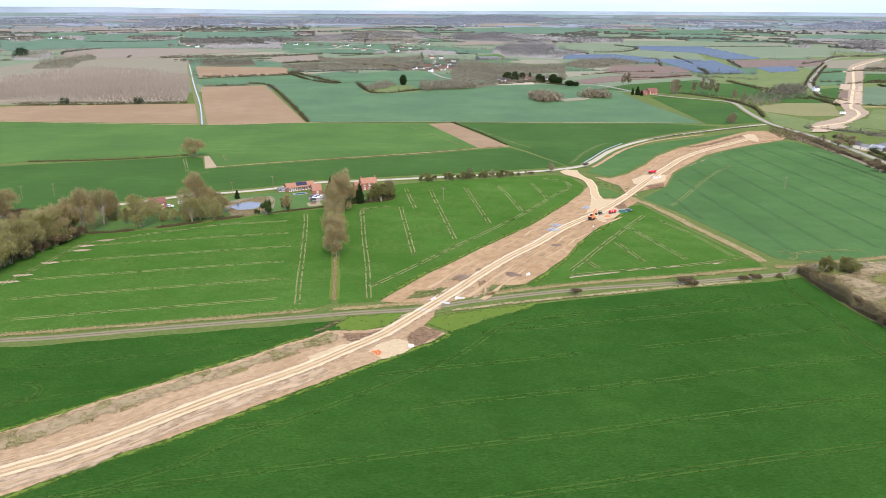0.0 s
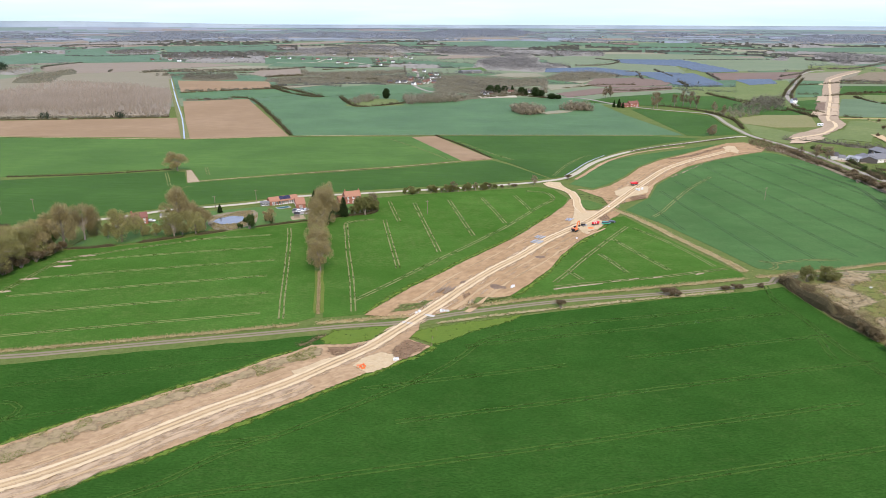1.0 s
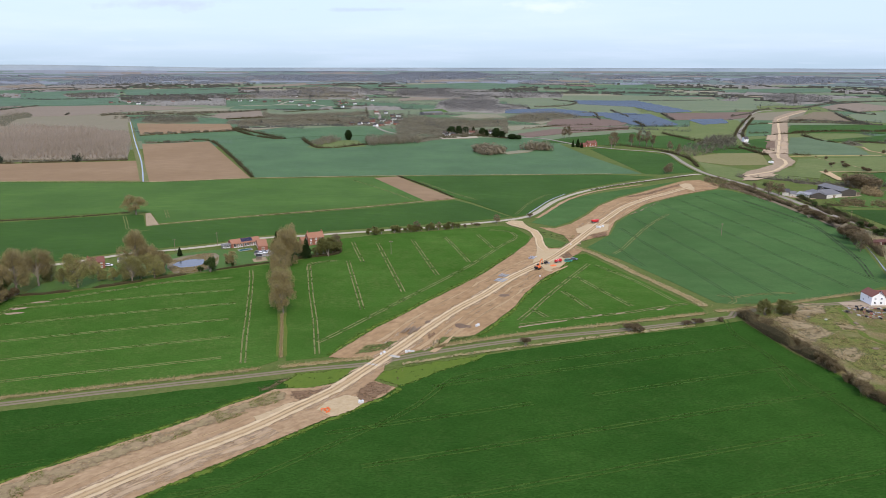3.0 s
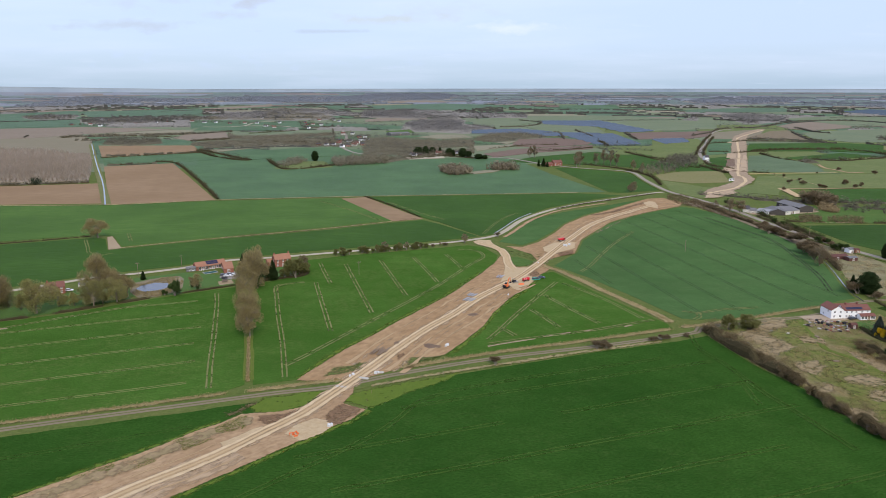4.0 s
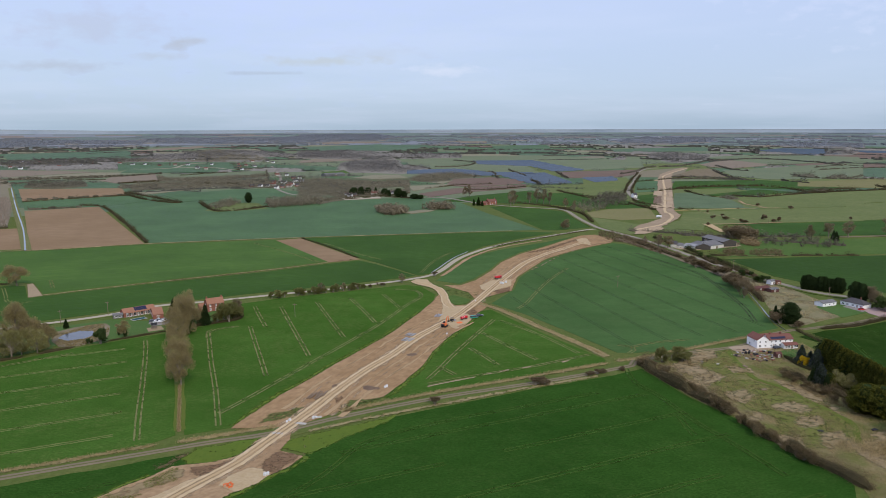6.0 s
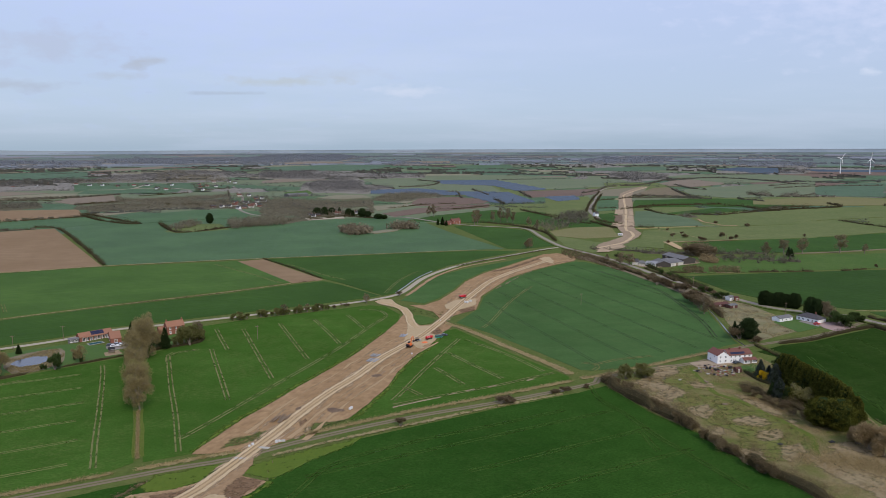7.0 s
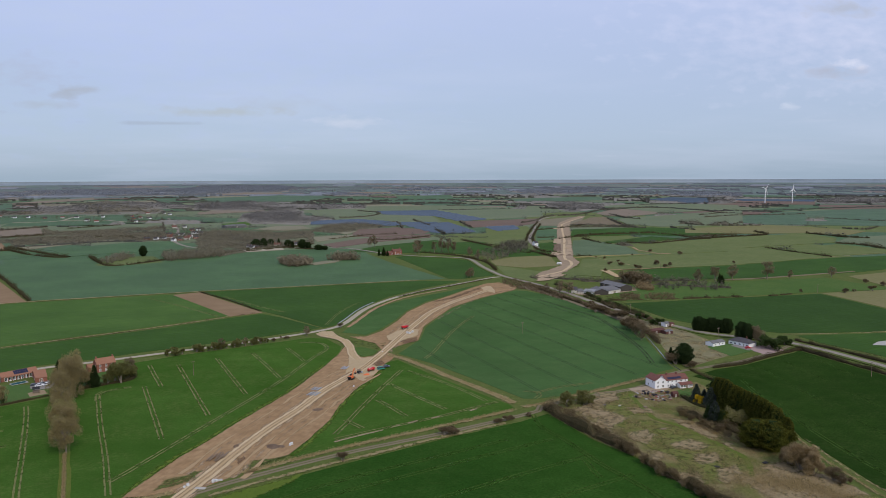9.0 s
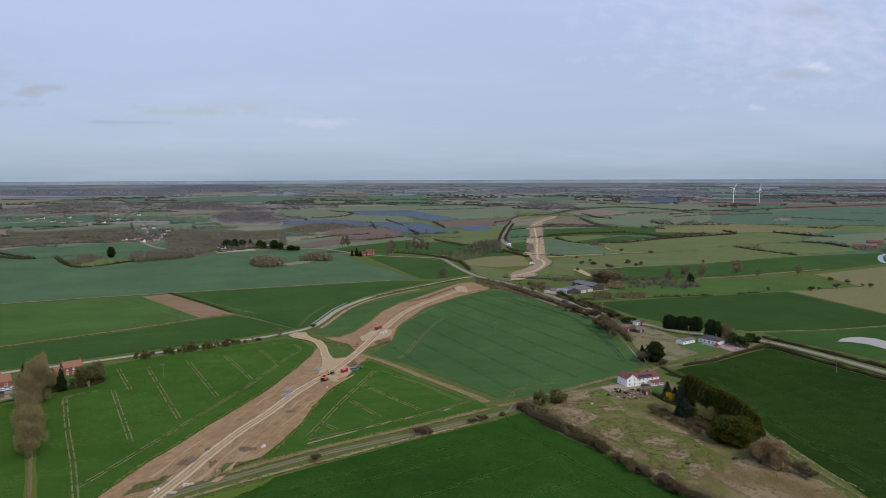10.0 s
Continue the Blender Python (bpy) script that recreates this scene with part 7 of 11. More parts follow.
def far_crowns(x, y, h, r, tris, gen, base=0.15, leaf=0.33, up=0.0):
    """Small trees far off: each a loose heap of triangles with an uneven outline."""
    px, py, pz, s = settle_land(np.asarray(x, float), np.asarray(y, float))
    n = len(px)
    h, r = h * s, r * s
    ball = gen.normal(0, 1, (n, tris, 3))
    ball /= np.linalg.norm(ball, axis=2)[:, :, None]
    ball[:, :, 2] = ball[:, :, 2] * 0.5 + 0.5
    c = np.empty((n, tris, 3))
    k = gen.uniform(0.45, 1.05, (n, tris))
    c[:, :, 0] = px[:, None] + ball[:, :, 0] * r[:, None] * k
    c[:, :, 1] = py[:, None] + ball[:, :, 1] * r[:, None] * k
    c[:, :, 2] = pz[:, None] + h[:, None] * (base + (1 - base) * ball[:, :, 2] * k)
    c = c.reshape(-1, 3)
    size = np.repeat(r, tris) * leaf
    a = gen.normal(0, 1, (len(c), 3, 3)) * size[:, None, None] * 0.85
    a -= a.mean(1)[:, None]
    face = ball.reshape(-1, 3) + gen.normal(0, 0.25, (len(c), 3)) + np.array([0, 0, up])
    face /= np.linalg.norm(face, axis=1)[:, None]
    a -= 0.85 * np.einsum("nij,nj->ni", a, face)[:, :, None] * face[:, None, :]
    return c[:, None, :] + a


def far_wood(name, pts, spacing, tall, mat, label, tris=14, seed=3, category="wood", squat=0.42, base=0.05, stems=False):
    gen = np.random.default_rng(seed)
    xs, ys = [p[0] for p in pts], [p[1] for p in pts]
    gx, gy = np.meshgrid(np.arange(min(xs), max(xs), spacing), np.arange(min(ys), max(ys), spacing))
    gx = (gx + gen.uniform(-0.45, 0.45, gx.shape) * spacing).ravel()
    gy = (gy + gen.uniform(-0.45, 0.45, gy.shape) * spacing).ravel()
    keep = np.array([inside(pts, a, b) for a, b in zip(gx, gy)], bool)
    gx, gy = gx[keep], gy[keep]
    h = tall * gen.uniform(0.6, 1.2, len(gx))
    if stems:
        h = h * np.array([max(0.4, 0.85 + 1.3 * noise.noise((a * 0.008, b * 0.008, seed))) for a, b in zip(gx, gy)])
        n = len(gx)
        at = np.repeat(np.stack([gx, gy, h * 0.5], 1), tris, 0) + gen.normal(0, 1,
        (n * tris, 3)) * np.repeat(h, tris)[:, None] * np.array([squat * 0.45, squat * 0.45, 0.16])
        ob = tri_object(name, slivers(at, np.tile([0, 0, 2.5], (n * tris, 1)), tall * 0.42, 0.13, gen), mat)
    else:
        ob = tri_object(name, far_crowns(gx, gy, h, h * squat, int(tris * 1.6), gen, base, 0.26), mat)
    return tagged(ob, label, category, kind="stuff")


CLEARINGS = []   # open ground inside the far woods


def canopy(name, pts, tall, mat, label, seed):
    """A wood seen from afar: one closed, lumpy roof of crowns with a ragged rim, and loose twigs over it."""
    gen = np.random.default_rng(seed)
    xy = np.array(pts, float)
    away = float(np.hypot(*xy.mean(0)))
    cell = max(6.0, away * 0.0038)
    low = xy.min(0) - cell
    nx, ny = (int(v) + 2 for v in (xy.max(0) + cell - low) / cell)
    gx, gy = np.meshgrid(low[0] + np.arange(nx) * cell, low[1] + np.arange(ny) * cell, indexing="ij")
    gx, gy = gx + gen.uniform(-0.3, 0.3, gx.shape) * cell, gy + gen.uniform(-0.3, 0.3, gy.shape) * cell
    on = inside_many(pts, gx.ravel(), gy.ravel()).reshape(gx.shape)
    for hole in CLEARINGS:
        on &= ~inside_many(hole, gx.ravel(), gy.ravel()).reshape(gx.shape)
    h = np.where(on, tall * gen.uniform(0.05, 0.30, gx.shape), -0.2)
    x, y, z, s = settle_land(gx, gy)
    p = np.stack([x, y, z + h * s], -1)
    a, b, c, d = p[:-1, :-1], p[1:, :-1], p[1:, 1:], p[:-1, 1:]
    some = on[:-1, :-1] | on[1:, :-1] | on[1:, 1:] | on[:-1, 1:]
    tris = np.concatenate([np.stack([a, b, c], -2)[some], np.stack([a, c, d], -2)[some]])
    # crowns stand in clumps of a few trees, taller and lower
    clump = np.array([noise.noise((u / (cell * 4.5), v / (cell * 4.5), seed * 1.7)) for u, v in zip(gx[on], gy[on])])
    tall_ = tall * np.clip(0.9 + 1.1 * clump, 0.3, 1.5) * gen.uniform(0.75, 1.2, int(on.sum()))
    dense = clump > -0.24
    loose = far_crowns(gx[on][dense], gy[on][dense], tall_[dense], cell * (0.5 + 0.25 * tall_[dense] / tall), 48 if away < 1800 else 20 if away < 3000 else 9, gen, 0.05,
                       0.15 if away < 1800 else 0.19 if away < 3000 else 0.26, 0.9)
    coat = tagged(tri_object(name, loose, mat), label, "wood", kind="stuff")
    # under the nearer woods this dark sheet paints the shade below the crowns
    tri_object("understorey", tris, WOOD_FLOOR if away < 2000 else WOOD_FLOOR_FAINT_HAZE, coat)["kind"] = "stuff"
    return coat


def ridges(a, b, width, tall, gen):
    """Low roof-shaped banks of twigs from a to b (plan points): the solid heart of a far hedge."""
    way = b - a
    side = np.stack([-way[:, 1], way[:, 0]], 1) / (np.linalg.norm(way, axis=1)[:, None] + 1e-6) * width[:, None] / 2

    def at(q, h):
        x, y, z, s = settle_land(q[:, 0], q[:, 1])
        return np.stack([x, y, z + h * s], 1)

    ground = np.full(len(a), -0.2)
    h0, h1 = tall * gen.uniform(0.55, 1.1, len(a)), tall * gen.uniform(0.55, 1.1, len(a))
    rows = [(at(a + side * u, ground if v == 0 else h0 * v), at(b + side * u, ground if v == 0 else h1 * v)) for u, v in ((1, 0), (0.7, 0.85), (-0.5, 1), (-1, 0))]
    out = []
    for (p, q), (r, t) in zip(rows, rows[1:]):
        out += [np.stack([p, q, t], 1), np.stack([p, t, r], 1)]
    return np.concatenate(out)


def far_hedge(lines, tall, mat, label, spacing=4.0, tris=12, seed=5, gaps=0.15):
    gen = np.random.default_rng(seed)
    xs, ys, a, b = [], [], [], []
    for pts in lines:
        line = curve_through(pts, spacing)
        for q, r in zip(line, line[1:]):
            if gen.random() > gaps:
                xs.append(q.x + gen.uniform(-1, 1)), ys.append(q.y + gen.uniform(-1, 1))
                a.append(tuple(q)), b.append(tuple(r))
    h = tall * gen.uniform(0.55, 1.35, len(xs))
    a, b = np.array(a), np.array(b)
    close = np.hypot(*a.mean(0)) < 1500
    heart = ridges(a, b, np.maximum(h * 0.9, 2.0), h * (0.34 if close else 0.62), gen)
    coat = far_crowns(xs, ys, h, np.maximum(h * 0.6, 2.0), int(tris * (2.6 if close else 1.4)), gen, 0.02, 0.16 if close else 0.24)
    ob = tri_object("hedgerow", np.concatenate([heart, coat]), mat)
    return tagged(ob, label, "hedgerow", kind="stuff")


# ---- planting: the wooded corner and the gardens ----
grow("olive", [(-263.5, 287.9, 18.7), (-265.9, 299.2, 18.9), (-264.6, 306.5, 18.1), (-265.6, 317.4, 17.4), (-264.9, 325.2, 16.5),
        (-264.7, 277.4, 20.3), (-275.0, 304.6, 16.1), (-273.9, 321.6, 17.3)], "trees of the wooded corner")
grow("ash", [(-260.1, 344.6, 23.9), (-258.5, 360.4, 21.1), (-274.4, 313.9, 18.5), (-267.9, 340.0, 18.1), (-277.4, 299.8, 18.2),
        (-274.5, 333.6, 18.1)], "trees of the wooded corner")
grow("ivied", [(-266.7, 330.9, 17.4), (-265.5, 341.5, 17.2), (-273.6, 325.6, 13.2), (-259.0, 326.3, 13.8)], "trees of the wooded corner")
grow("tan_bush", [(-262.6, 291.3, 6.5), (-261.7, 299.9, 6.4), (-260.6, 310.8, 6.5), (-259.6, 320.3, 6.4), (-259.6, 334.2, 6.3),
        (-263.3, 284.7, 5.9), (-262.4, 306.9, 7.4), (-260.2, 328.0, 7.1), (-260.3, 342.4, 5.1)], "bushes of the wooded corner", squat=1.3)
grow("ash", [(-322.2, 360.9, 18.2), (-329.1, 354.8, 17.3)], "roadside trees")
grow("tan_bush", [(-324.4, 358.0, 6.7), (-320.3, 361.2, 6.8), (-318.1, 364.0, 5.4), (-315.8, 366.9, 5.5), (-300.8, 370.9, 5.2),
        (-279.5, 386.2, 6.7), (-275.9, 389.5, 5.7)], "roadside bushes", squat=1.4)
grow("olive", [(-235.3, 360.0, 18.7), (-230.2, 372.5, 10.2), (-211.2, 373.6, 14.8), (-247.1, 364.8, 9.4), (-257.6, 370.0, 9.5),
        (-208.6, 378.8, 13.0), (-222.1, 374.0, 7.5)], "garden trees")
grow("ash", [(-218.0, 392.1, 24.1, 18.2), (-213.8, 395.4, 16.2, 11.7)], "garden trees")
grow("olive", [(-214.7, 380.2, 12.3, 11.4), (-202.2, 382.4, 13.0, 11.3)], "garden trees")
grow("ash", [(-201.0, 392.6, 11.9, 10.8), (-213.5, 400.7, 13.2, 9.6), (-243.0, 385.0, 9.8, 10.4)], "garden trees")
grow("cone", [(-263.1, 373.9, 9.6), (-208.9, 429.7, 6.1), (-248.8, 391.7, 6.4)], "garden conifers")
grow("ivy_bush", [(-174.6, 396.0, 8.1), (-180.8, 396.2, 3.5), (-241.7, 423.8, 3.4)], "pond bushes")
grow("ivied", [(-165.0, 406.8, 10.7), (-171.4, 413.7, 6.6)], "garden trees")
grow("ash", [(-109.0, 327.9, 15.7, 11.5), (-117.1, 347.6, 16.8, 11.5), (-123.6, 371.1, 17.7, 12.2), (-133.0, 397.3, 19.4, 13.7),
        (-135.8, 417.4, 22.3, 13.6), (-141.1, 441.9, 19.6, 12.8)], "trees along the ditch")
grow("olive", [(-114.2, 336.8, 14.0, 9.4), (-118.6, 359.3, 14.1, 10.6)], "trees along the ditch")
grow("cone", [(-150.8, 449.3, 13.5), (-126.7, 432.9, 13.4), (-135.2, 420.2, 14.5)], "garden conifers", squat=1.0)
grow("ivied", [(-133.3, 428.8, 14.8), (-132.5, 437.6, 9.8), (-130.8, 413.0, 13.6)], "garden trees")
grow("olive_bush", [(-117.0, 440.4, 11.3), (-112.6, 447.1, 11.4), (-113.4, 438.1, 9.7), (-121.0, 436.8, 6.8),
        (-110.4, 450.5, 6.1)], "garden bushes", squat=0.9)
grow("grey", [(-113.3, 456.1, 10.5), (-122.2, 456.0, 8.2)], "garden trees")
hedge([(-136.1, 425.5), (-126.0, 434.4), (-109.7, 444.6), (-112.8, 462.4),
        (-117.0, 478.1)], 3.0, 2.6, HEDGE_DARK, "clipped dark hedge round the red house garden", seed=2)
hedge([(-257.2, 342.9), (-239.7, 350.4), (-220.0, 363.9), (-187.1, 390.0)], 2.2, 1.8, HEDGE_DARK, "low garden hedge along the field", seed=3, gaps=0.2)
hedge([(-173.3, 400.1), (-156.1, 412.4), (-146.1, 419.6)], 1.6, 1.3, HEDGE_OLIVE, "low hedge below the pool garden", seed=4)
hedge([(-242.4, 417.8), (-237.6, 427.5), (-222.7, 437.8)], 3.0, 2.6, IVY, "dark evergreen hedge by the road", seed=6)
row = [(-99.6, 500.4), (-90.3, 504.0), (-78.7, 509.7), (-66.7, 513.8), (-54.9, 519.7), (-46.8, 523.0), (-36.8, 528.7)]
places = []
for k, q in enumerate(curve_through(row, 3.7)):
    if k not in (3, 21, 33):
        places.append((q.x + 0.6 * math.sin(k * 2.1), q.y + 0.6 * math.cos(k * 1.7), 4.6 + 1.3 * math.sin(k * 1.9)))
grow("olive_bush", places, "roadside bushes", 3, 1.15)
grow("thin", [(-66.2, 515.7, 7.6), (-50.7, 520.4, 6.4), (-40.8, 526.0, 4.7), (-7.9, 545.8, 7.4), (-26.6, 534.4, 3.5)], "roadside trees", squat=1.2)
grow("tan_bush", [(18.4, 569.2, 4.1), (-31.5, 531.6, 2.6), (-22.5, 537.1, 2.6)], "roadside bushes", squat=1.5)
grow("ash", [(-303.1, 553.4, 14.7, 18.2)], "field trees")
grow("grey", [(181.0, 829.6, 11.5), (177.3, 828.9, 7.9)], "field trees", squat=1.4)
grow("dome", [(-259, 1155, 16.9)], "far evergreens", squat=0.8)
grow("tan_bush", [(9.5, 296.7, 4.0)], "lane bushes", squat=1.5)
grow("tan_bush", [(57.2, 318.8, 4.1), (60.9, 320.2, 4.3), (86.0, 331.1, 2.7), (90.1, 332.6, 3.0), (93.4, 333.9, 2.5),
        (103.7, 337.3, 2.2)], "lane bushes", squat=1.5)
grow("olive_bush", [(128.1, 348.5, 7.8, 9.2), (138.1, 350.6, 8.2, 11.8)], "round scrub bushes")
hedge([(114.9, 347.8), (118.4, 332.5), (123.0, 313.2), (128.9, 296.8),
        (134.3, 281.7)], 6.5, 6.2, BRAMBLE, "thick overgrown brown thorn hedge", 30, seed=8)
hedge([(134.5, 273.9), (135.3, 267.5)], 5.0, 3.6, BRAMBLE, "short clump of overgrown thorn hedge", 30, seed=9)
hedge([(136.6, 263.6), (138.3, 256.3), (139.4, 252.7)], 6.5, 5.0, BRAMBLE, "clump of overgrown thorn hedge", 30, seed=10)
hedge([(139.6, 249.3), (143.9, 239.9), (148.5, 228.1), (151.9, 216.0)], 6.5, 4.6, BRAMBLE, "overgrown brown thorn hedge", 30, seed=11)
grow("golden", [(205.7, 336.8, 15.5), (206.2, 328.9, 16.6), (206.1, 321.5, 15.6), (205.6, 312.7, 15.9), (204.6, 304.4, 16.6), (203.6, 296.5, 17.1),
        (202.9, 288.9, 17.4), (202.3, 281.7, 17.0), (202.8, 275.8, 14.4), (201.2, 277.6, 15.6)], "conifer belt", squat=0.72)
grow("golden", [(205.9, 332.8, 16.1), (206.1, 325.2, 16.1), (205.9, 317.1, 15.8), (205.1, 308.5, 16.4), (204.1, 300.5, 17.0), (203.4, 292.7, 17.2),
        (202.5, 285.3, 17.1)], "conifer belt", squat=0.72)
grow("dome", [(211.2, 342.6, 12.8), (211.1, 332.6, 11.9), (209.9, 322.5, 12.5), (208.8, 313.7, 12.8)], "conifer belt")
grow("golden_dome", [(190.4, 279.5, 13.0, 10.5), (194.5, 274.5, 14.0, 10.0)], "conifer belt", 2)
grow("bramble_bush", [(116.3, 342.3, 4.6, 6), (118.3, 338.5, 5, 6.5), (121.8, 335.4, 4.2, 6), (122.8, 328.8, 5, 6.5), (124.4, 321.5, 4.6, 6), (125.4, 314.6, 5.2, 6.5), (127.3, 307.8, 4.6, 6), (128.1, 301.5, 5, 6.5), (129.1, 295.3, 4.4, 6), (129.9, 289.3, 5, 6.5), (131.5, 284.7, 5.4, 6.5), (132.5, 280.8, 4.4, 5.5), (133.3, 271.4, 4, 5), (135.0, 263.6, 5, 6.5), (135.8, 258.9, 5.4, 7), (137.7, 254.9, 4.6, 6), (139.0, 246.2, 4.6, 6), (139.7, 241.3, 5, 6.5), (141.2, 238.3, 4.6, 6), (143.1, 235.0, 4.6, 6)], "thorn hedge bushes")
grow("bramble_bush", [(179.1, 324.0, 3.4, 5.5), (179.5, 317.1, 3.8, 6), (181.4, 310.5, 3.4, 5.5), (182.6, 304.3, 3.8, 6), (183.8, 298.3, 3.4, 5.5), (185.5, 292.4, 3.6, 5.5), (187.0, 287.3, 3.4, 5)], "garden hedge bushes")
grow("golden_dome", [(198.1, 306.3, 5, 4.5), (193.6, 311.1, 6.5, 5.0)], "garden conifers", 2)
grow("spruce", [(197.2, 342.7, 10.6), (200.4, 334.1, 11.0), (190.1, 312.8, 11.0, 8.5), (203.4, 345.4, 6.3)], "garden spruces")
grow("cone", [(187.7, 315.0, 8.1), (190.1, 307.7, 7.4), (202.8, 349.7, 5.1)], "garden conifers")
grow("gorse", [(195.9, 340.0, 4.9, 4.5), (197.3, 337.7, 5.2, 4.2), (198.4, 305.8, 3.4, 2.7)], "flowering gorse", squat=1.2)
grow("olive", [(198.8, 304.1, 7.9), (196.3, 308.8, 7.7)], "garden trees")
grow("straw_bush", [(193.1, 253.3, 11.1, 12.8), (195.0, 248.1, 10.0, 10.6), (192.8, 259.5, 7.9, 9.7)], "scrub bushes")
grow("tan_bush", [(199.2, 241.5, 5.6), (200.3, 239.0, 4.6), (185.3, 300.7, 4.4)], "scrub bushes", squat=1.3)
hedge([(182.3, 332.5), (185.8, 317.2), (191.4, 300.9), (193.5, 288.1)], 5.0, 3.4, TWIG_BROWN, "brown hedge across the scrub paddock", 26, seed=12)
hedge([(194.7, 353.6), (195.2, 339.2), (198.4, 330.7)], 3.0, 2.4, IVY, "dark clipped hedge beside the lawn", 22, seed=13)
hedge([(226.6, 401.7), (228.0, 390.7), (228.5, 375.5)], 3.0, 2.4, HEDGE_OLIVE, "olive hedge behind the white house", 18, seed=14)
hedge([(243.2, 403.4), (267.0, 409.5), (297.5, 423.9), (319.7, 433.6),
        (329.5, 434.8)], 3.6, 2.4, HEDGE_DARK, "brown field hedge beside the lane", 18, seed=15)
hedge([(327.7, 440.4), (330.8, 416.2), (335.3, 385.1), (341.4, 347.3),
        (344.7, 323.7)], 3.4, 2.6, HEDGE_DARK, "brown field hedge below the lane", 18, seed=16)
hedge([(343.0, 462.6), (348.7, 439.1), (355.6, 408.9), (363.5, 370.4),
        (365.8, 344.1)], 3.4, 2.6, HEDGE_DARK, "brown field hedge above the lane", 18, seed=17)
grow("dome", [(230.3, 416.4, 13.8)], "garden conifers", squat=0.78)
grow("cone", [(225.6, 424.9, 9.8), (224.6, 419.2, 8.2)], "garden conifers")
grow("tan_bush", [(224.7, 416.2, 7.4), (229.5, 433.2, 4.6), (230.0, 406.5, 5.1)], "drain bushes", squat=1.4)
grow("dome", [(288.2, 505.8, 11.4), (290.5, 504.3, 12.3), (292.8, 502.8, 11.2), (295.1, 501.4, 10.6), (297.4, 499.9, 11.8), (299.6, 498.4, 12.1), (301.9, 497.0, 10.8), (304.1, 495.5, 10.8), (306.4, 494.1, 12.2), (308.6, 492.6, 11.8)], "conifer screen", squat=0.5)
grow("dome", [(303.5, 467.9, 14.8), (305.4, 463.7, 14.3)], "garden conifers", squat=0.6)
grow("grey", [(311.0, 462.4, 11.7), (310.3, 466.3, 11.8), (309.9, 455.2, 10.8), (233.4, 484.1, 11.9), (237.7, 502.9, 9.7)], "garden trees")
grow("ivy_bush", [(307.6, 445.0, 8.1), (314.6, 443.4, 7.3), (323.8, 452.0, 5.8), (308.4, 439.6, 6.8), (326.5, 451.4, 6.6), (267.8, 535.3, 4.7),
        (271.1, 529.9, 5.6)], "garden bushes", squat=1.4)
hedge([(264.8, 633.8), (263.3, 592.6), (256.9, 547.3), (248.2, 500.4),
        (240.9, 471.2)], 5.0, 3.8, TWIG_BROWN, "dark bushy hedge beside the drain", 18, seed=18, gaps=0.2)
hedge([(261.6, 671.1), (267.3, 620.8), (269.7, 582.8), (274.0, 553.1)], 3.6, 3.0, HEDGE_DARK, "brown roadside hedge with bare twigs", 14, seed=19, gaps=0.15)
hedge([(231.4, 734.6), (237.0, 694.8), (246.4, 631.9), (253.8, 589.2)], 4.5, 3.4, TWIG_BROWN, "scrubby brown hedge beside the road", 14, seed=20)
grow("tan_bush", [(242.1, 592.0, 6.1), (248.9, 590.4, 6.1), (248.2, 564.2, 7.8), (248.9, 554.0, 8.6), (241.0, 523.3, 9.1), (251.9, 624.4, 5.3),
        (237.7, 502.9, 10.5)], "drain bushes", squat=1.4)
hedge([(260.6, 756.7), (266.3, 715.5), (270.5, 671.5), (273.5, 617.4), (278.6, 572.8)], 4.2, 3.4, IVY, "dark evergreen hedge along the main road", 20, seed=31, gaps=0.12)
hedge([(231.1, 762.0), (235.9, 698.6), (244.8, 649.8), (249.5, 599.0), (251.3, 555.4)], 4.0, 3.0, TWIG_BROWN, "scrubby brown growth on the road bank", 20, seed=32, gaps=0.3)
grow("tan_bush", [(246.0, 594.2, 6), (248.2, 583.3, 4), (242.8, 614.1, 4), (242.5, 523.2, 9), (242.4, 514.9, 8), (236.9, 667.3, 3.5), (269.0, 540.7, 5), (268.3, 559.7, 5)], "bushes of the road bank", squat=1.5)
grow("thin", [(244.4, 694.1, 13.5), (253.2, 691.7, 12.5), (236.0, 712.0, 9.0), (470.6, 747.8, 17.9), (514, 747, 21.4), (539, 741, 11.4),
        (598, 747, 12.3), (451.5, 752.4, 15.9), (419.2, 732.4, 16.7), (348.2, 777.1, 10.6)], "meadow trees", squat=1.3)
grow("cone", [(446.7, 734.8, 10.4), (444.5, 726.4, 10.3)], "far evergreens", squat=1.2)
grow("tan_bush", [(349.4, 749.1, 12.9), (358.7, 746.9, 11.6), (346.9, 758.7, 10.4), (366.9, 753.9, 7.8)], "farm bushes", squat=1.5)
reeds([(-219.2, 214.4), (-208.4, 218.8), (-189.5, 225.7), (-160.7, 237.1), (-130.7, 249.0),
        (-98.9, 262.1)], 3.0, 1.3, 14, 21, "dry reeds beside the lane")
reeds([(-90.1, 264.8), (-66.1, 273.9), (-55.9, 277.6)], 3.2, 1.4, 14, 22, "dry reeds beside the lane")
reeds([(-30.9, 291.6), (-10.4, 302.0), (11.6, 312.2), (56.8, 330.5), (98.7, 348.0)], 3.4, 1.4, 14, 23, "dry reeds beside the lane")
reeds([(-41.6, 272.2), (-19.1, 284.0), (11.4, 297.7), (54.9, 316.3), (89.6, 330.3)], 3.0, 0.7, 4, 24, "dry grass below the lane")
reeds([(105.1, 351.9), (116.9, 355.0), (134.1, 363.2), (150.1, 370.2), (176.1, 382.6), (190.7, 389.0)], 3.2, 1.3, 14, 25, "dry reeds beside the lane")
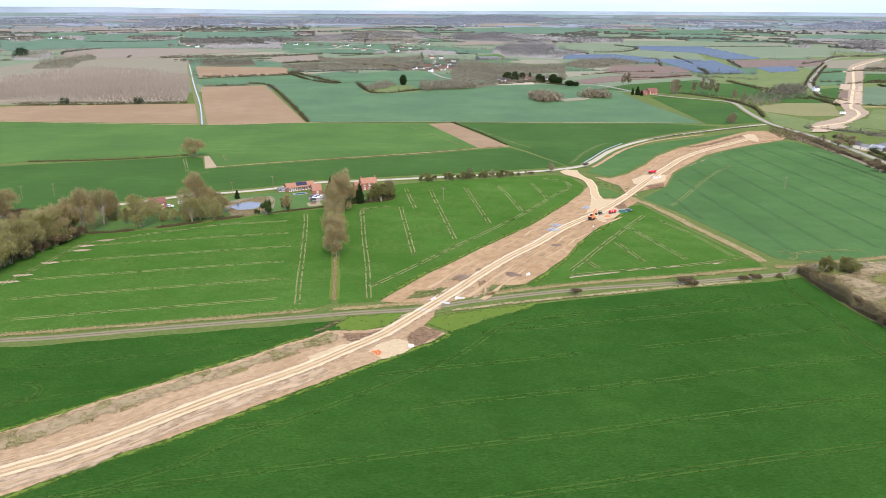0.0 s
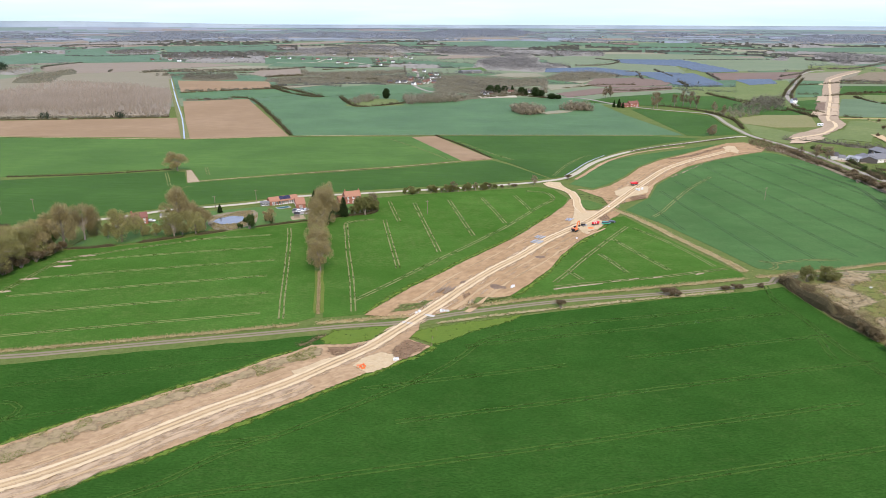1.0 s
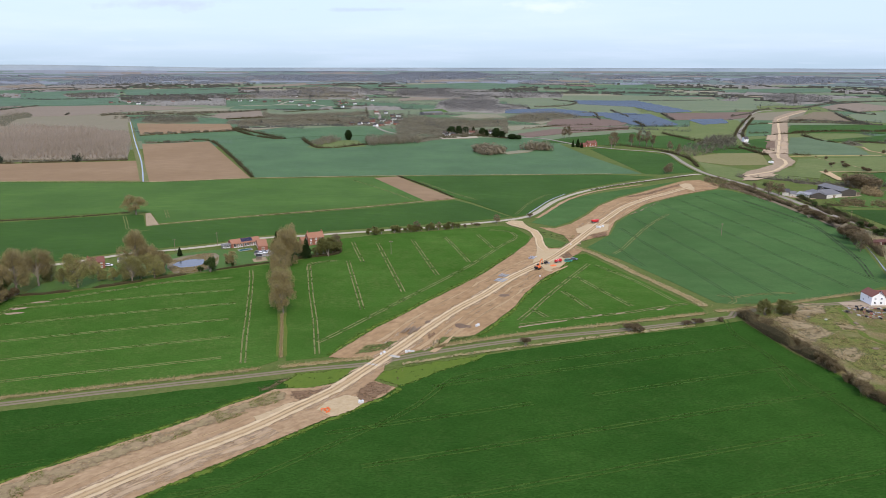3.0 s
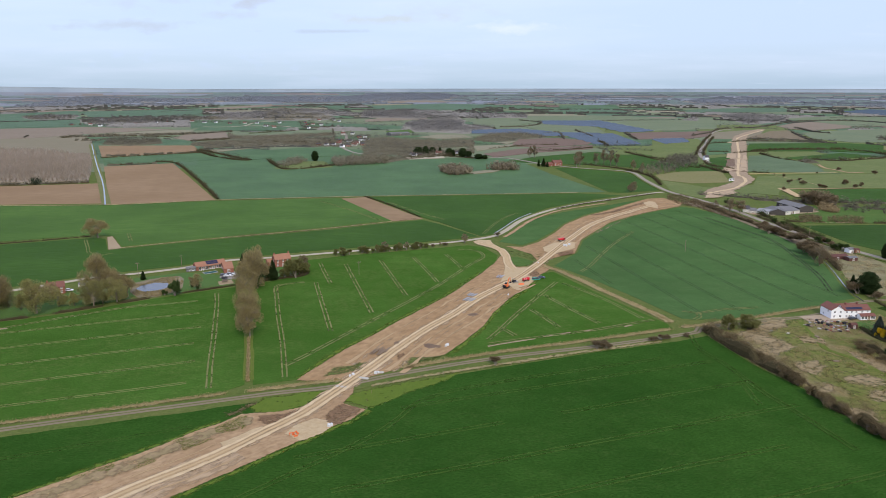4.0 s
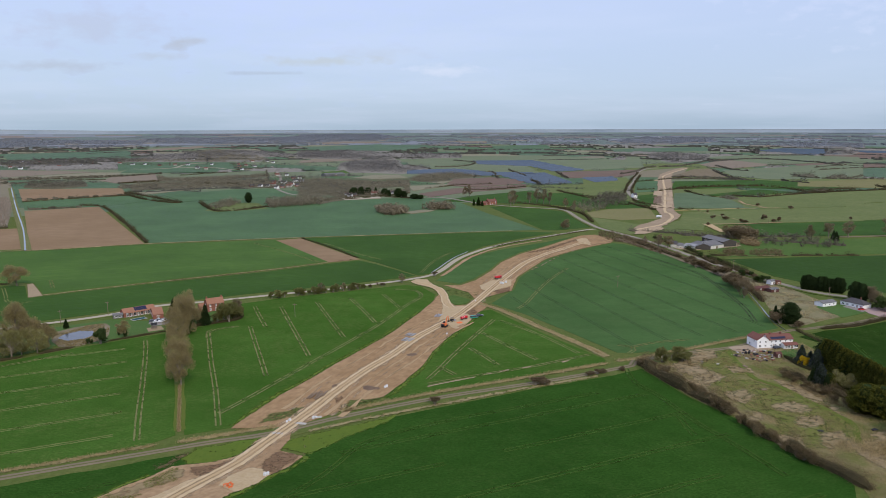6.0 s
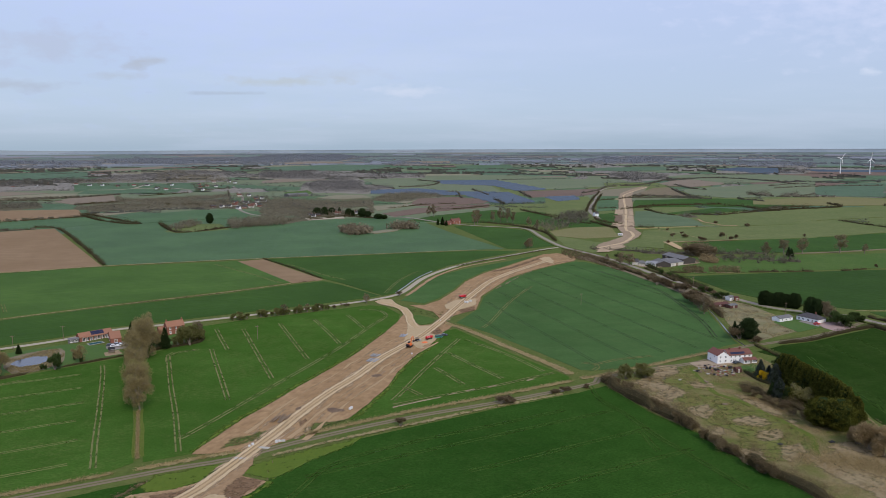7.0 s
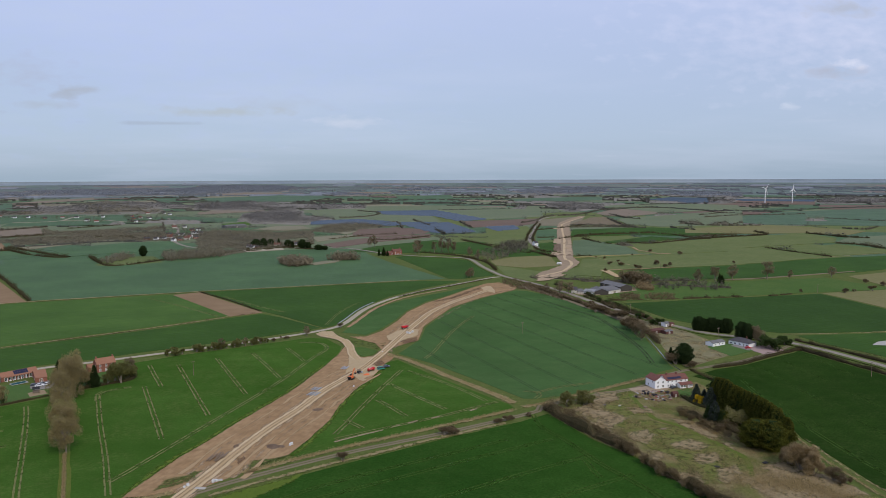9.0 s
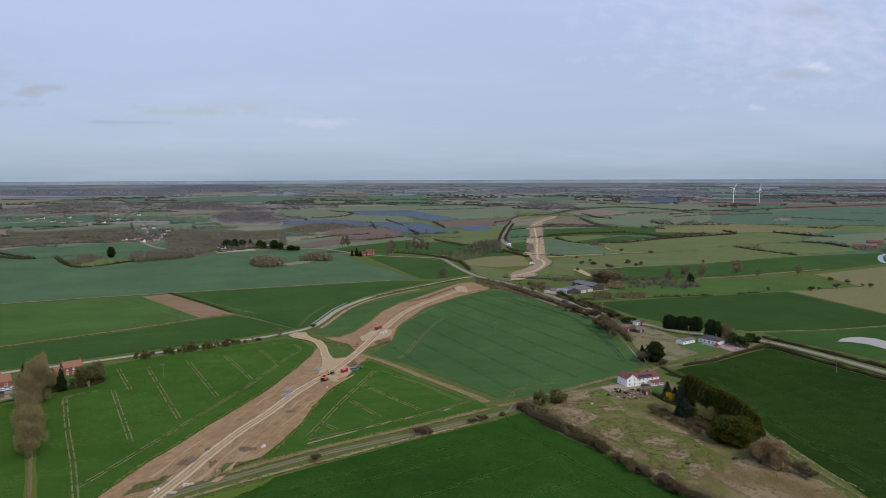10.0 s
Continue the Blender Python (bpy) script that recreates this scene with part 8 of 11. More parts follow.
reeds([(-109.3, 327.0), (-102.0, 302.4), (-93.5, 274.7)], 1.2, 1.1, 22, 30, "dead tan reeds in the field ditch", REED)
reeds([(46.8, 475.9), (59.8, 455.3), (79.8, 409.7), (92.6, 382.1), (101.9, 359.3)], 4.5, 1.0, 14, 26, "dry grass between two fields")
reeds([(216.1, 290.6), (210.1, 261.4), (207.5, 235.2), (207.1, 215.0)], 2.2, 0.8, 8, 27, "dry grass along the field edge")
reeds([(165.6, 247.3), (178.8, 244.4), (188.1, 233.1), (193.3, 215.7)], 16.0, 1.4, 90, 28, "bed of dry reeds in the scrub")
reeds([(177.3, 315.7), (181.3, 304.0), (183.4, 288.1)], 5.0, 1.2, 30, 29, "dry reeds below the hedge")

# tussocks over the scrub paddock
gen = np.random.default_rng(41)
tx = gen.uniform(40, 330, 60000)
ty = gen.uniform(150, 480, 60000)
keep = np.array([inside(SCRUB, a, b) and noise.noise((a * 0.05, b * 0.05, 3)) > -0.12 for a, b in zip(tx, ty)])
tx, ty = tx[keep], ty[keep]
tagged(tri_object("dry_tussocks", slivers(np.stack([tx, ty, np.full(len(tx), 0.25)], 1), np.tile([0, 0, 1.0],
        (len(tx), 1)), 0.45, 0.08, gen), DRY_GRASS),
       "tussocks of dry grass over the paddock", "grass", kind="stuff")
pick = gen.random(len(tx)) < 0.25
tx, ty = tx[pick] + 1.0, ty[pick] + 0.6
tagged(tri_object("bramble_tufts", slivers(np.stack([tx, ty, np.full(len(tx), 0.35)], 1), np.tile([0, 0, 0.6],
        (len(tx), 1)), 0.6, 0.12, gen), TWIG_BROWN),
       "brown bramble tufts over the paddock", "bramble", kind="stuff")

# hedgerows and woods farther off
far_hedge([[(-425.2, 509.8), (-363.6, 530.3), (-311.7, 559.2)]], 1.9, HEDGE_DARK, "low trimmed thorn hedge between two crops", 2.2, 20, 50, 0.04)
far_hedge([[(-512, 1131), (-466, 1104), (-363, 920), (-276.6, 755.2)]], 4.2, HEDGE_DARK, "thorn hedgerows between the fields", 2.6, 28, 51, 0.08)
far_hedge([[(-121.0, 780.5), (-82.3, 716.2), (-50.2, 655.9)]], 2.0, HEDGE_DARK, "low dark hedge beside the ploughed strip", 2.4, 16, 49, 0.1)
far_hedge([[(-215.6, 550.6), (-182.9, 568.3), (-140.1, 590.9), (-95.9, 619.7),
        (-51.2, 649.9)]], 1.4, HEDGE_DARK, "thin low hedge between the fields", 3.2, 10, 52, 0.4)
far_hedge([[(80.4, 707.2), (111.7, 738.9), (149.3, 770.2), (176.0, 793.5),
        (203.1, 813.9)]], 1.6, HEDGE_DARK, "low hedge along the farm road", 2.2, 24, 53, 0.2)
far_hedge([[(-683, 817), (-603, 838), (-485, 878)], [(-628, 1187), (-562, 1244), (-495, 1292)], [(-563, 1076), (-501, 1106)], [(-966, 1639),
        (-891, 1718), (-697, 1678)]], 5.0, HEDGE_DARK, "dark hedgerows of the far fields", 4.0, 28, 54, 0.1)
far_hedge([[(-336, 1157), (-298, 1071), (-276, 1037), (-247, 1051), (-207, 1105), (-153, 1158), (-67, 1221)], [(-518, 1323), (-449, 1223),
        (-389, 1166), (-368, 1160)], [(-571, 1810), (-482, 1924)]], 5.5, HEDGE_DARK, "dark hedgerows round the far paddock", 4.0, 32, 55, 0.05)
far_hedge([[(279.6, 649.7), (295.7, 646.0), (348.6, 643.6), (415.7, 641.7)], [(439.8, 639.5), (478.7, 648.6)], [(276, 1292), (313, 1116),
        (330, 1077)]], 4.2, HEDGE_DARK, "broken hedgerow of the meadow", 4.5, 28, 56, 0.3)
far_hedge([[(298.4, 774.9), (343.2, 750.6), (374.3, 729.9), (435.8, 694.2)], [(251.6, 810.0), (290.5, 791.0), (336.2, 765.9),
        (428.8, 753.1)]], 6.0, WOOD_FAR_DARK, "dark trees round the farm", 4.5, 32, 57, 0.1)
grow("tan_bush", [(387, 900, 6.1), (401, 897, 6.1), (451, 897, 7.7), (451, 872, 4.5), (545, 1006, 6.1), (470, 893, 4.6), (558, 884, 4.7),
        (531.7, 643.6, 5.3), (545.6, 648.0, 3.0), (566.7, 646.9, 6.0), (607, 679, 5.1), (609.1, 648.8, 5.5), (603.4, 654.2, 3.7), (602, 698, 5.2),
        (489.1, 653.7, 4.2)], "meadow bushes", squat=1.2)
far_wood("thicket", [(-49.1, 1021.3), (-37.2, 1049.0), (-18.1, 1041.0), (-4.1, 1019.4), (-9.4, 986.4), (-27.0, 974.4), (-42.1, 987.8)], 5.5, 10.9, THICKET, "thicket of bare grey-brown scrub trees", 44, 61, squat=0.55)
plot("dry_patch", [(-9.6, 1006.1), (14.6, 1032.6), (35.0, 1031.7), (26.3, 1011.4), (-1.6, 986.1)], HAZY_DRY, "pale dead grass between two thickets", "scrub", z=0.2)
far_wood("thicket", [(14.8, 1046.8), (36.2, 1068.1), (59.8, 1067.1), (59.8, 1037.8), (35.0, 1031.7)], 5.5, 11.5, THICKET, "thicket of bare tan trees", 44, 62, squat=0.55)
far_wood("bare_wood", [(-235, 1151), (-186, 1197), (-138, 1188), (-139, 1119),
        (-209, 1073)], 6.5, 11.0, WOOD_FAR, "grove of bare brown trees", 40, 63)
far_wood("bare_wood", [(-304, 1086), (-295, 1175), (-269, 1144), (-280, 1059)], 6.5, 9.0, WOOD_FAR, "grove of bare brown trees", 40, 64)
grow("thin", [(150, 1078, 22.7), (157, 1094, 23.0), (198, 1123, 22.6), (206, 1110, 22.3), (213, 1098, 18.9), (91, 1216, 19.5), (99, 1217, 21.3),
        (183, 1106, 19.2), (227, 1047, 15.1), (231, 1011, 14.5)], "tall roadside trees", squat=0.9)
grow("dome", [(-99, 1249, 16, 12), (-87, 1252, 17, 9), (-77, 1290, 12, 9), (-46, 1257, 13, 10), (-22, 1226, 16, 11), (-12, 1216, 12, 8), (5, 1196, 9, 11), (15, 1195, 7, 8)], "far evergreens")
grow("cone", [(-63, 1279, 14), (-38, 1246, 12)], "far evergreens")
grow("cone", [(95, 1089, 11), (102, 1088, 13), (107, 1080, 9)], "far evergreens", squat=1.0)
far_wood("evergreen_grove", [(-1301, 1566), (-1417, 1716), (-1437, 1786),
        (-1276, 1592)], 15.0, 12.0, WOOD_EVERGREEN, "dark evergreens on the far hillside", 30, 68)
far_wood("poplar_plantation", [(-766, 829), (-715, 857), (-494, 894), (-598, 1096), (-692, 1114), (-786, 1058),
        (-879, 956)], 7.0, 15.0, POPLAR, "plantation of pale bare poplars in rows", 30, 69, squat=0.20, stems=True)
far_wood("poplar_plantation", [(-879, 956), (-786, 1058), (-692, 1114), (-606, 1112), (-681, 1242), (-813, 1313), (-930, 1343), (-947, 1187),
        (-970, 1058)], 7.0, 9.0, POPLAR, "young pale plantation of thin stems", 22, 70, squat=0.3, stems=True)
far_wood("bare_wood", [(260, 1093), (323, 1194), (365, 1172), (323, 1079),
        (274, 1031)], 10.0, 11.0, WOOD_FAR_DARK, "dark thicket beside the far lane", 20, 75)
far_wood("bare_wood", [(337.0, 752.0), (358.5, 784.3), (399.3, 764.9), (454.3, 724.0), (427.0, 680.1),
        (357.4, 696.7)], 12.0, 7.5, WOOD_FAR_DARK, "thicket beside the farm", 44, 77)

far_hedge([[(271, 1328), (292, 1238), (311, 1200), (325, 1187)], [(154, 1130), (190, 1093), (220, 1046), (228, 1011)], [(215, 1038), (234, 977),
        (227, 886)], [(363, 1163), (357, 1112), (376, 1064)], [(382, 1274), (424, 1400), (479, 1555), (579, 1820)], [(387, 1223), (408, 1316),
        (473, 1503), (551, 1714)],
           [(479, 1529), (534, 1566)], [(426, 1339), (464, 1347)], [(458, 1308), (506, 1346), (533, 1351)], [(386, 1029),
        (404, 1010)], [(545, 1568), (656, 1675)]], 4.5, HEDGE_DARK, "dark hedgerows round the far lane", 2.8, 26, 80, 0.08)
far_wood("bare_wood", [(314, 1209), (360, 1270), (375, 1238), (343, 1137),
        (311, 1131)], 7.0, 8.0, WOOD_FAR_DARK, "dark thicket beside the lane", 34, 81)
far_wood("bare_wood", [(225, 1034), (256, 1079), (295, 1073), (274, 1008), (236, 989)], 9.0, 8.0, WOOD_FAR, "bare copse beside the main road", 34, 82)
plot("plantation_floor", [(-766, 829), (-715, 850), (-494, 894), (-606, 1112), (-681, 1242), (-813, 1313), (-930, 1343), (-970, 1058), (-879, 956)], PLANTATION, "pale leaf litter under the poplar plantation", "wood floor", z=0.16)

# far woods and hedgerows, with the open ground between
for name, mat, label, pts in (
        ("stubble_field", HAZY_DRY, "pale rough ground beside a long shed", [(-140.7, 1689.1), (-92.8, 1783.8), (-30.1, 1780.3), (-6.2, 1681.9), (-72.3, 1632.0)]),
        ("meadow", MEADOW, "small green paddock among bare trees", [(-234.9, 1900.9), (-181.2, 1995.1), (-158.7, 1873.7), (-214.1, 1811.4)]),
        ("yard", PALE_ROAD, "pale hardstanding beside the far houses", [(-116.7, 1210.5), (-55.2, 1237.1), (-51.1, 1207.6), (-108.5, 1182.1)]),
        ("meadow", HAZY_WHEAT, "green strip among the village trees", [(-190.2, 1233.2), (-145.2, 1261.5), (-121.5, 1220.3), (-177.0, 1176.1)]),
        ("meadow", HAZY_PASTURE, "dull paddock among bare trees", [(-72.4, 1382.9), (-18.8, 1431.9), (-9.5, 1379.9), (-59.0, 1322.7)]),
        ("rough_field", HAZY_DRY, "pale strip of rough ground in the wood", [(40.2, 1544.3), (91.3, 1589.7), (64.9, 1497.7)])):
    plot(name, pts, mat, label, z=0.15)
    CLEARINGS.append(pts)
canopy("bare_wood", [(-1264, 1536), (-1346, 1641), (-1336, 1688), (-1370, 1802), (-1241, 1621), (-1212, 1528)], 11, WOOD_FAR, "bare grey-brown wood among the far fields", 300)
canopy("bare_wood", [(-1049, 1319), (-1127, 1440), (-1167, 1596), (-1179, 1700), (-1091, 1573), (-1089, 1517), (-993, 1345)], 15, WOOD_FAR, "bare grey-brown wood among the far fields", 301)
canopy("bare_wood", [(-769, 1467), (-812, 1577), (-720, 1615), (-659, 1490), (-697, 1436)], 11, WOOD_FAR_DARK, "dark bare thicket among the far fields", 302)
canopy("bare_wood", [(-598, 1503), (-546, 1564), (-453, 1600), (-330, 1680), (-314, 1596), (-473, 1498), (-567, 1434)], 7, WOOD_FAR, "bare grey-brown wood among the far fields", 303)
canopy("bare_wood", [(-580, 1684), (-493, 1742), (-360, 1835), (-341, 1735), (-467, 1651), (-555, 1614)], 6, WOOD_FAR, "bare grey-brown wood among the far fields", 304)
canopy("bare_wood", [(-197, 1939), (-226, 2397), (-115, 2748), (-40, 2553), (-44, 1973)], 11, WOOD_FAINT_HAZE, "far hazy wood of bare trees", 305)
canopy("bare_wood", [(-967, 3432), (-896, 3704), (-630, 3370), (-462, 2966), (-616, 2820), (-819, 2991)], 12, WOOD_FAINT_HAZE, "far hazy wood of bare trees", 306)
canopy("bare_wood", [(-519, 3327), (-288, 3612), (-221, 2918), (-424, 2719)], 12, WOOD_FAINT_HAZE, "far hazy wood of bare trees", 307)
canopy("bare_wood", [(-3539, 4217), (-3518, 4721), (-2797, 4156), (-3340, 4969), (-4568, 5452)], 14, WOOD_HAZY, "distant belt of woodland tinted with blue haze", 308)
canopy("bare_wood", [(-2466, 3763), (-2231, 4065), (-2281, 5121), (-1681, 4636), (-2185, 6033), (-3601, 6374)], 15, WOOD_HAZY, "distant belt of woodland tinted with blue haze", 309)
canopy("bare_wood", [(-1985, 4137), (-1919, 4564), (-1700, 4486), (-1783, 4074)], 14, WOOD_HAZY, "distant belt of woodland tinted with blue haze", 310)
canopy("bare_wood", [(-1784, 4922), (-910, 4871), (-213, 5996), (-300, 8363), (-2569, 7098)], 15, WOOD_HAZY, "distant belt of woodland tinted with blue haze", 311)
canopy("bare_wood", [(-1695, 2658), (-1648, 2903), (-1522, 2756), (-1556, 2539)], 10, WOOD_FAINT_HAZE, "far hazy wood of bare trees", 312)
canopy("bare_wood", [(-1352, 2494), (-1218, 2622), (-1112, 2804), (-965, 2455), (-1058, 2275), (-1207, 2241)], 9, WOOD_FAINT_HAZE, "far hazy wood of bare trees", 313)
canopy("bare_wood", [(-1046, 2664), (-1039, 2996), (-947, 3360), (-776, 3126), (-705, 2651), (-889, 2561)], 11, WOOD_FAINT_HAZE, "far hazy wood of bare trees", 314)
canopy("bare_wood", [(-355, 1464), (-270, 1426), (-315, 1630), (-380, 1566), (-435, 1538)], 6, WOOD_FAR, "bare grey-brown wood among the far fields", 315)
canopy("bare_wood", [(-178, 1150), (-247, 1607), (-207, 1693), (-146, 1602), (-70, 1582), (-8, 1612), (-5, 1458), (-2, 1309), (-55, 1237), (-101, 1210), (-139, 1131)], 10, WOOD_FAR, "bare grey-brown wood among the far fields", 316)
canopy("bare_wood", [(-6, 1611), (26, 1798), (120, 1836), (165, 1710), (94, 1641), (66, 1512)], 8, WOOD_FAR, "bare grey-brown wood among the far fields", 317)
canopy("bare_wood", [(-172, 1897), (-205, 2359), (-107, 2425), (-3, 2180), (54, 2061), (-24, 1822), (-83, 1869)], 10, WOOD_FAINT_HAZE, "far hazy wood of bare trees", 318)
canopy("bare_wood", [(-114, 2587), (-111, 2770), (-68, 2767), (-54, 2626), (-82, 2542)], 19, WOOD_FAINT_HAZE, "far hazy wood of bare trees", 319)
canopy("bare_wood", [(-45, 2670), (-38, 2976), (57, 3086), (204, 2957), (186, 2700)], 13, WOOD_FAINT_HAZE, "far hazy wood of bare trees", 320)
canopy("bare_wood", [(-418, 2744), (-517, 3401), (-170, 3301), (-120, 2722), (-239, 2639)], 11, WOOD_FAINT_HAZE, "far hazy wood of bare trees", 321)
canopy("bare_wood", [(-910, 6003), (-890, 7378), (-290, 6668), (-96, 7601), (-438, 10088), (-1562, 10328)], 14, WOOD_HAZY, "distant belt of woodland tinted with blue haze", 322)
canopy("bare_wood", [(72, 4943), (185, 5447), (383, 4757), (118, 4510)], 11, WOOD_HAZY, "distant belt of woodland tinted with blue haze", 323)
canopy("bare_wood", [(671, 6016), (1227, 7755), (1337, 7361), (912, 5758)], 15, WOOD_HAZY, "distant belt of woodland tinted with blue haze", 324)
canopy("bare_wood", [(1458, 5286), (2375, 7188), (2648, 6232), (2033, 4870), (1445, 4366)], 13, WOOD_HAZY, "distant belt of woodland tinted with blue haze", 325)
canopy("bare_wood", [(894, 2695), (979, 2953), (1102, 3002), (1162, 2775), (1023, 2465), (842, 2289)], 12, WOOD_FAINT_HAZE, "far hazy wood of bare trees", 326)
canopy("bare_wood", [(993, 2003), (1057, 2083), (1089, 2081), (1084, 2025)], 13, WOOD_FAR_DARK, "dark bare thicket among the far fields", 327)
canopy("bare_wood", [(886, 1652), (929, 1707), (969, 1705), (940, 1631)], 11, WOOD_FAR_DARK, "dark bare thicket among the far fields", 328)
canopy("bare_wood", [(2106, 4173), (2805, 4941), (2856, 4476), (2320, 3633), (2085, 3566)], 12, WOOD_HAZY, "distant belt of woodland tinted with blue haze", 329)
canopy("bare_wood", [(720, 1264), (758, 1319), (778, 1318), (764, 1284)], 9, WOOD_FAR_DARK, "dark bare thicket among the far fields", 330)
canopy("bare_wood", [(517, 1182), (547, 1220), (536, 1154), (517, 1146)], 8, WOOD_FAR_DARK, "dark bare thicket among the far fields", 331)
canopy("bare_wood", [(704, 2529), (819, 2801), (802, 2655), (737, 2485)], 10, WOOD_FAINT_HAZE, "far hazy wood of bare trees", 332)
canopy("bare_wood", [(1255, 1676), (1332, 1761), (1368, 1751), (1306, 1662)], 14, WOOD_FAR, "bare grey-brown wood among the far fields", 333)
canopy("bare_wood", [(2255, 2961), (2833, 3443), (2894, 3016), (2541, 2647), (2076, 2654)], 11, WOOD_FAINT_HAZE, "far hazy wood of bare trees", 334)
canopy("bare_wood", [(1659, 2847), (1912, 3239), (1980, 3130), (1756, 2818)], 12, WOOD_FAINT_HAZE, "far hazy wood of bare trees", 335)
canopy("bare_wood", [(954, 1616), (996, 1673), (1026, 1664), (984, 1586)], 12, WOOD_FAR_DARK, "dark bare thicket among the far fields", 336)
far_hedge([[(-1267, 1703), (-1335, 1809), (-1358, 2002)]], 6, WOOD_FAR_DARK, "dark field hedgerow with scattered trees", 6, 16, 400, 0.06)
far_hedge([[(-2247, 2878), (-2349, 3142), (-2275, 3243)]], 5, HEDGE_HAZED, "dark field hedgerow with scattered trees", 12, 16, 401, 0.06)
far_hedge([[(-1669, 2372), (-1524, 2364), (-1413, 2574)]], 6, HEDGE_HAZED, "dark field hedgerow with scattered trees", 6, 16, 402, 0.06)
far_hedge([[(-1445, 2667), (-1282, 2761), (-1151, 3030)]], 5, HEDGE_HAZED, "dark field hedgerow with scattered trees", 12, 16, 403, 0.06)
far_hedge([[(-1846, 3359), (-1598, 3512), (-1455, 3837)]], 6, HEDGE_HAZED, "dark field hedgerow with scattered trees", 12, 16, 404, 0.06)
far_hedge([[(-2538, 3015), (-2349, 3223), (-2214, 3624)]], 6, HEDGE_HAZED, "dark field hedgerow with scattered trees", 12, 16, 405, 0.06)
far_hedge([[(-1448, 3304), (-1304, 3592)]], 6, HEDGE_HAZED, "dark field hedgerow with scattered trees", 12, 16, 406, 0.06)
far_hedge([[(-971, 1659), (-828, 1711), (-709, 1780), (-642, 1889)]], 7, WOOD_FAR_DARK, "thick dark field hedgerow", 6, 16, 407, 0.06)
far_hedge([[(-883, 1562), (-831, 1573)]], 5, WOOD_FAR_DARK, "dark field hedgerow with scattered trees", 6, 16, 408, 0.06)
far_hedge([[(-440, 2213), (-327, 1663)]], 5, WOOD_FAR_DARK, "dark field hedgerow with scattered trees", 6, 16, 409, 0.06)
far_hedge([[(-435, 1538), (-369, 1520), (-347, 1480)]], 6, HEDGE_DARK, "dark field hedgerow with scattered trees", 3.5, 16, 410, 0.06)
far_hedge([[(-522, 1348), (-462, 1275), (-403, 1202), (-366, 1161)]], 6, HEDGE_DARK, "dark field hedgerow with scattered trees", 3.5, 16, 411, 0.06)
far_hedge([[(-624, 1564), (-555, 1614)]], 6, HEDGE_DARK, "dark field hedgerow with scattered trees", 3.5, 16, 412, 0.06)
far_hedge([[(-491, 2025), (-450, 2062), (-411, 2071)]], 7, WOOD_FAR_DARK, "thick dark field hedgerow", 6, 16, 413, 0.06)
far_hedge([[(-1273, 1496), (-1255, 1519)]], 6, WOOD_FAR_DARK, "dark field hedgerow with scattered trees", 6, 16, 414, 0.06)
far_hedge([[(-153, 1316), (-2, 1206)]], 6, HEDGE_DARK, "dark field hedgerow with scattered trees", 3.5, 16, 415, 0.06)
far_hedge([[(-1049, 1642), (-1087, 1720)]], 5, WOOD_FAR_DARK, "dark field hedgerow with scattered trees", 6, 16, 416, 0.06)
far_hedge([[(507, 1355), (597, 1389), (706, 1396)]], 6, HEDGE_DARK, "dark field hedgerow with scattered trees", 3.5, 16, 417, 0.06)
far_hedge([[(505, 1308), (502, 1222), (525, 1154)]], 6, HEDGE_DARK, "dark field hedgerow with scattered trees", 3.5, 16, 418, 0.06)
far_hedge([[(550, 1210), (588, 1189), (665, 1225), (772, 1307), (855, 1338)]], 7, HEDGE_DARK, "thick dark field hedgerow", 3.5, 16, 419, 0.06)
far_hedge([[(688, 1371), (714, 1358), (718, 1286), (734, 1242)]], 7, HEDGE_DARK, "thick dark field hedgerow", 3.5, 16, 420, 0.06)
far_hedge([[(574, 1598), (683, 1592), (747, 1539)]], 6, WOOD_FAR_DARK, "dark field hedgerow with scattered trees", 6, 16, 421, 0.06)
far_hedge([[(609, 1667), (692, 1644), (731, 1573)]], 6, WOOD_FAR_DARK, "dark field hedgerow with scattered trees", 6, 16, 422, 0.06)
far_hedge([[(811, 1911), (746, 1678), (730, 1556)]], 7, WOOD_FAR_DARK, "thick dark field hedgerow", 6, 16, 423, 0.06)
far_hedge([[(908, 2123), (873, 1932), (885, 1859)]], 6, WOOD_FAR_DARK, "dark field hedgerow with scattered trees", 6, 16, 424, 0.06)
far_hedge([[(595, 1876), (682, 2050), (809, 2129), (992, 2388), (1107, 2500), (1261, 2489), (1308, 2293), (1265, 2070)]], 6, WOOD_FAR_DARK, "dark field hedgerow with scattered trees", 6, 16, 425, 0.06)
far_hedge([[(1310, 2763), (1463, 2804), (1591, 2794)]], 6, HEDGE_HAZED, "dark field hedgerow with scattered trees", 12, 16, 426, 0.06)
far_hedge([[(807, 1536), (825, 1459)]], 6, WOOD_FAR_DARK, "dark field hedgerow with scattered trees", 6, 16, 427, 0.06)
far_hedge([[(520, 1770), (595, 1876)]], 6, WOOD_FAR_DARK, "dark field hedgerow with scattered trees", 6, 16, 428, 0.06)
far_hedge([[(293, 1147), (323, 1191), (360, 1189)]], 8, HEDGE_DARK, "thick dark field hedgerow", 3.5, 16, 429, 0.06)
far_hedge([[(339, 1102), (344, 1055), (348, 1012)]], 8, HEDGE_DARK, "thick dark field hedgerow", 3.5, 16, 430, 0.06)
far_hedge([[(-11, 2212), (53, 2033)]], 6, WOOD_FAR_DARK, "dark field hedgerow with scattered trees", 6, 16, 431, 0.06)
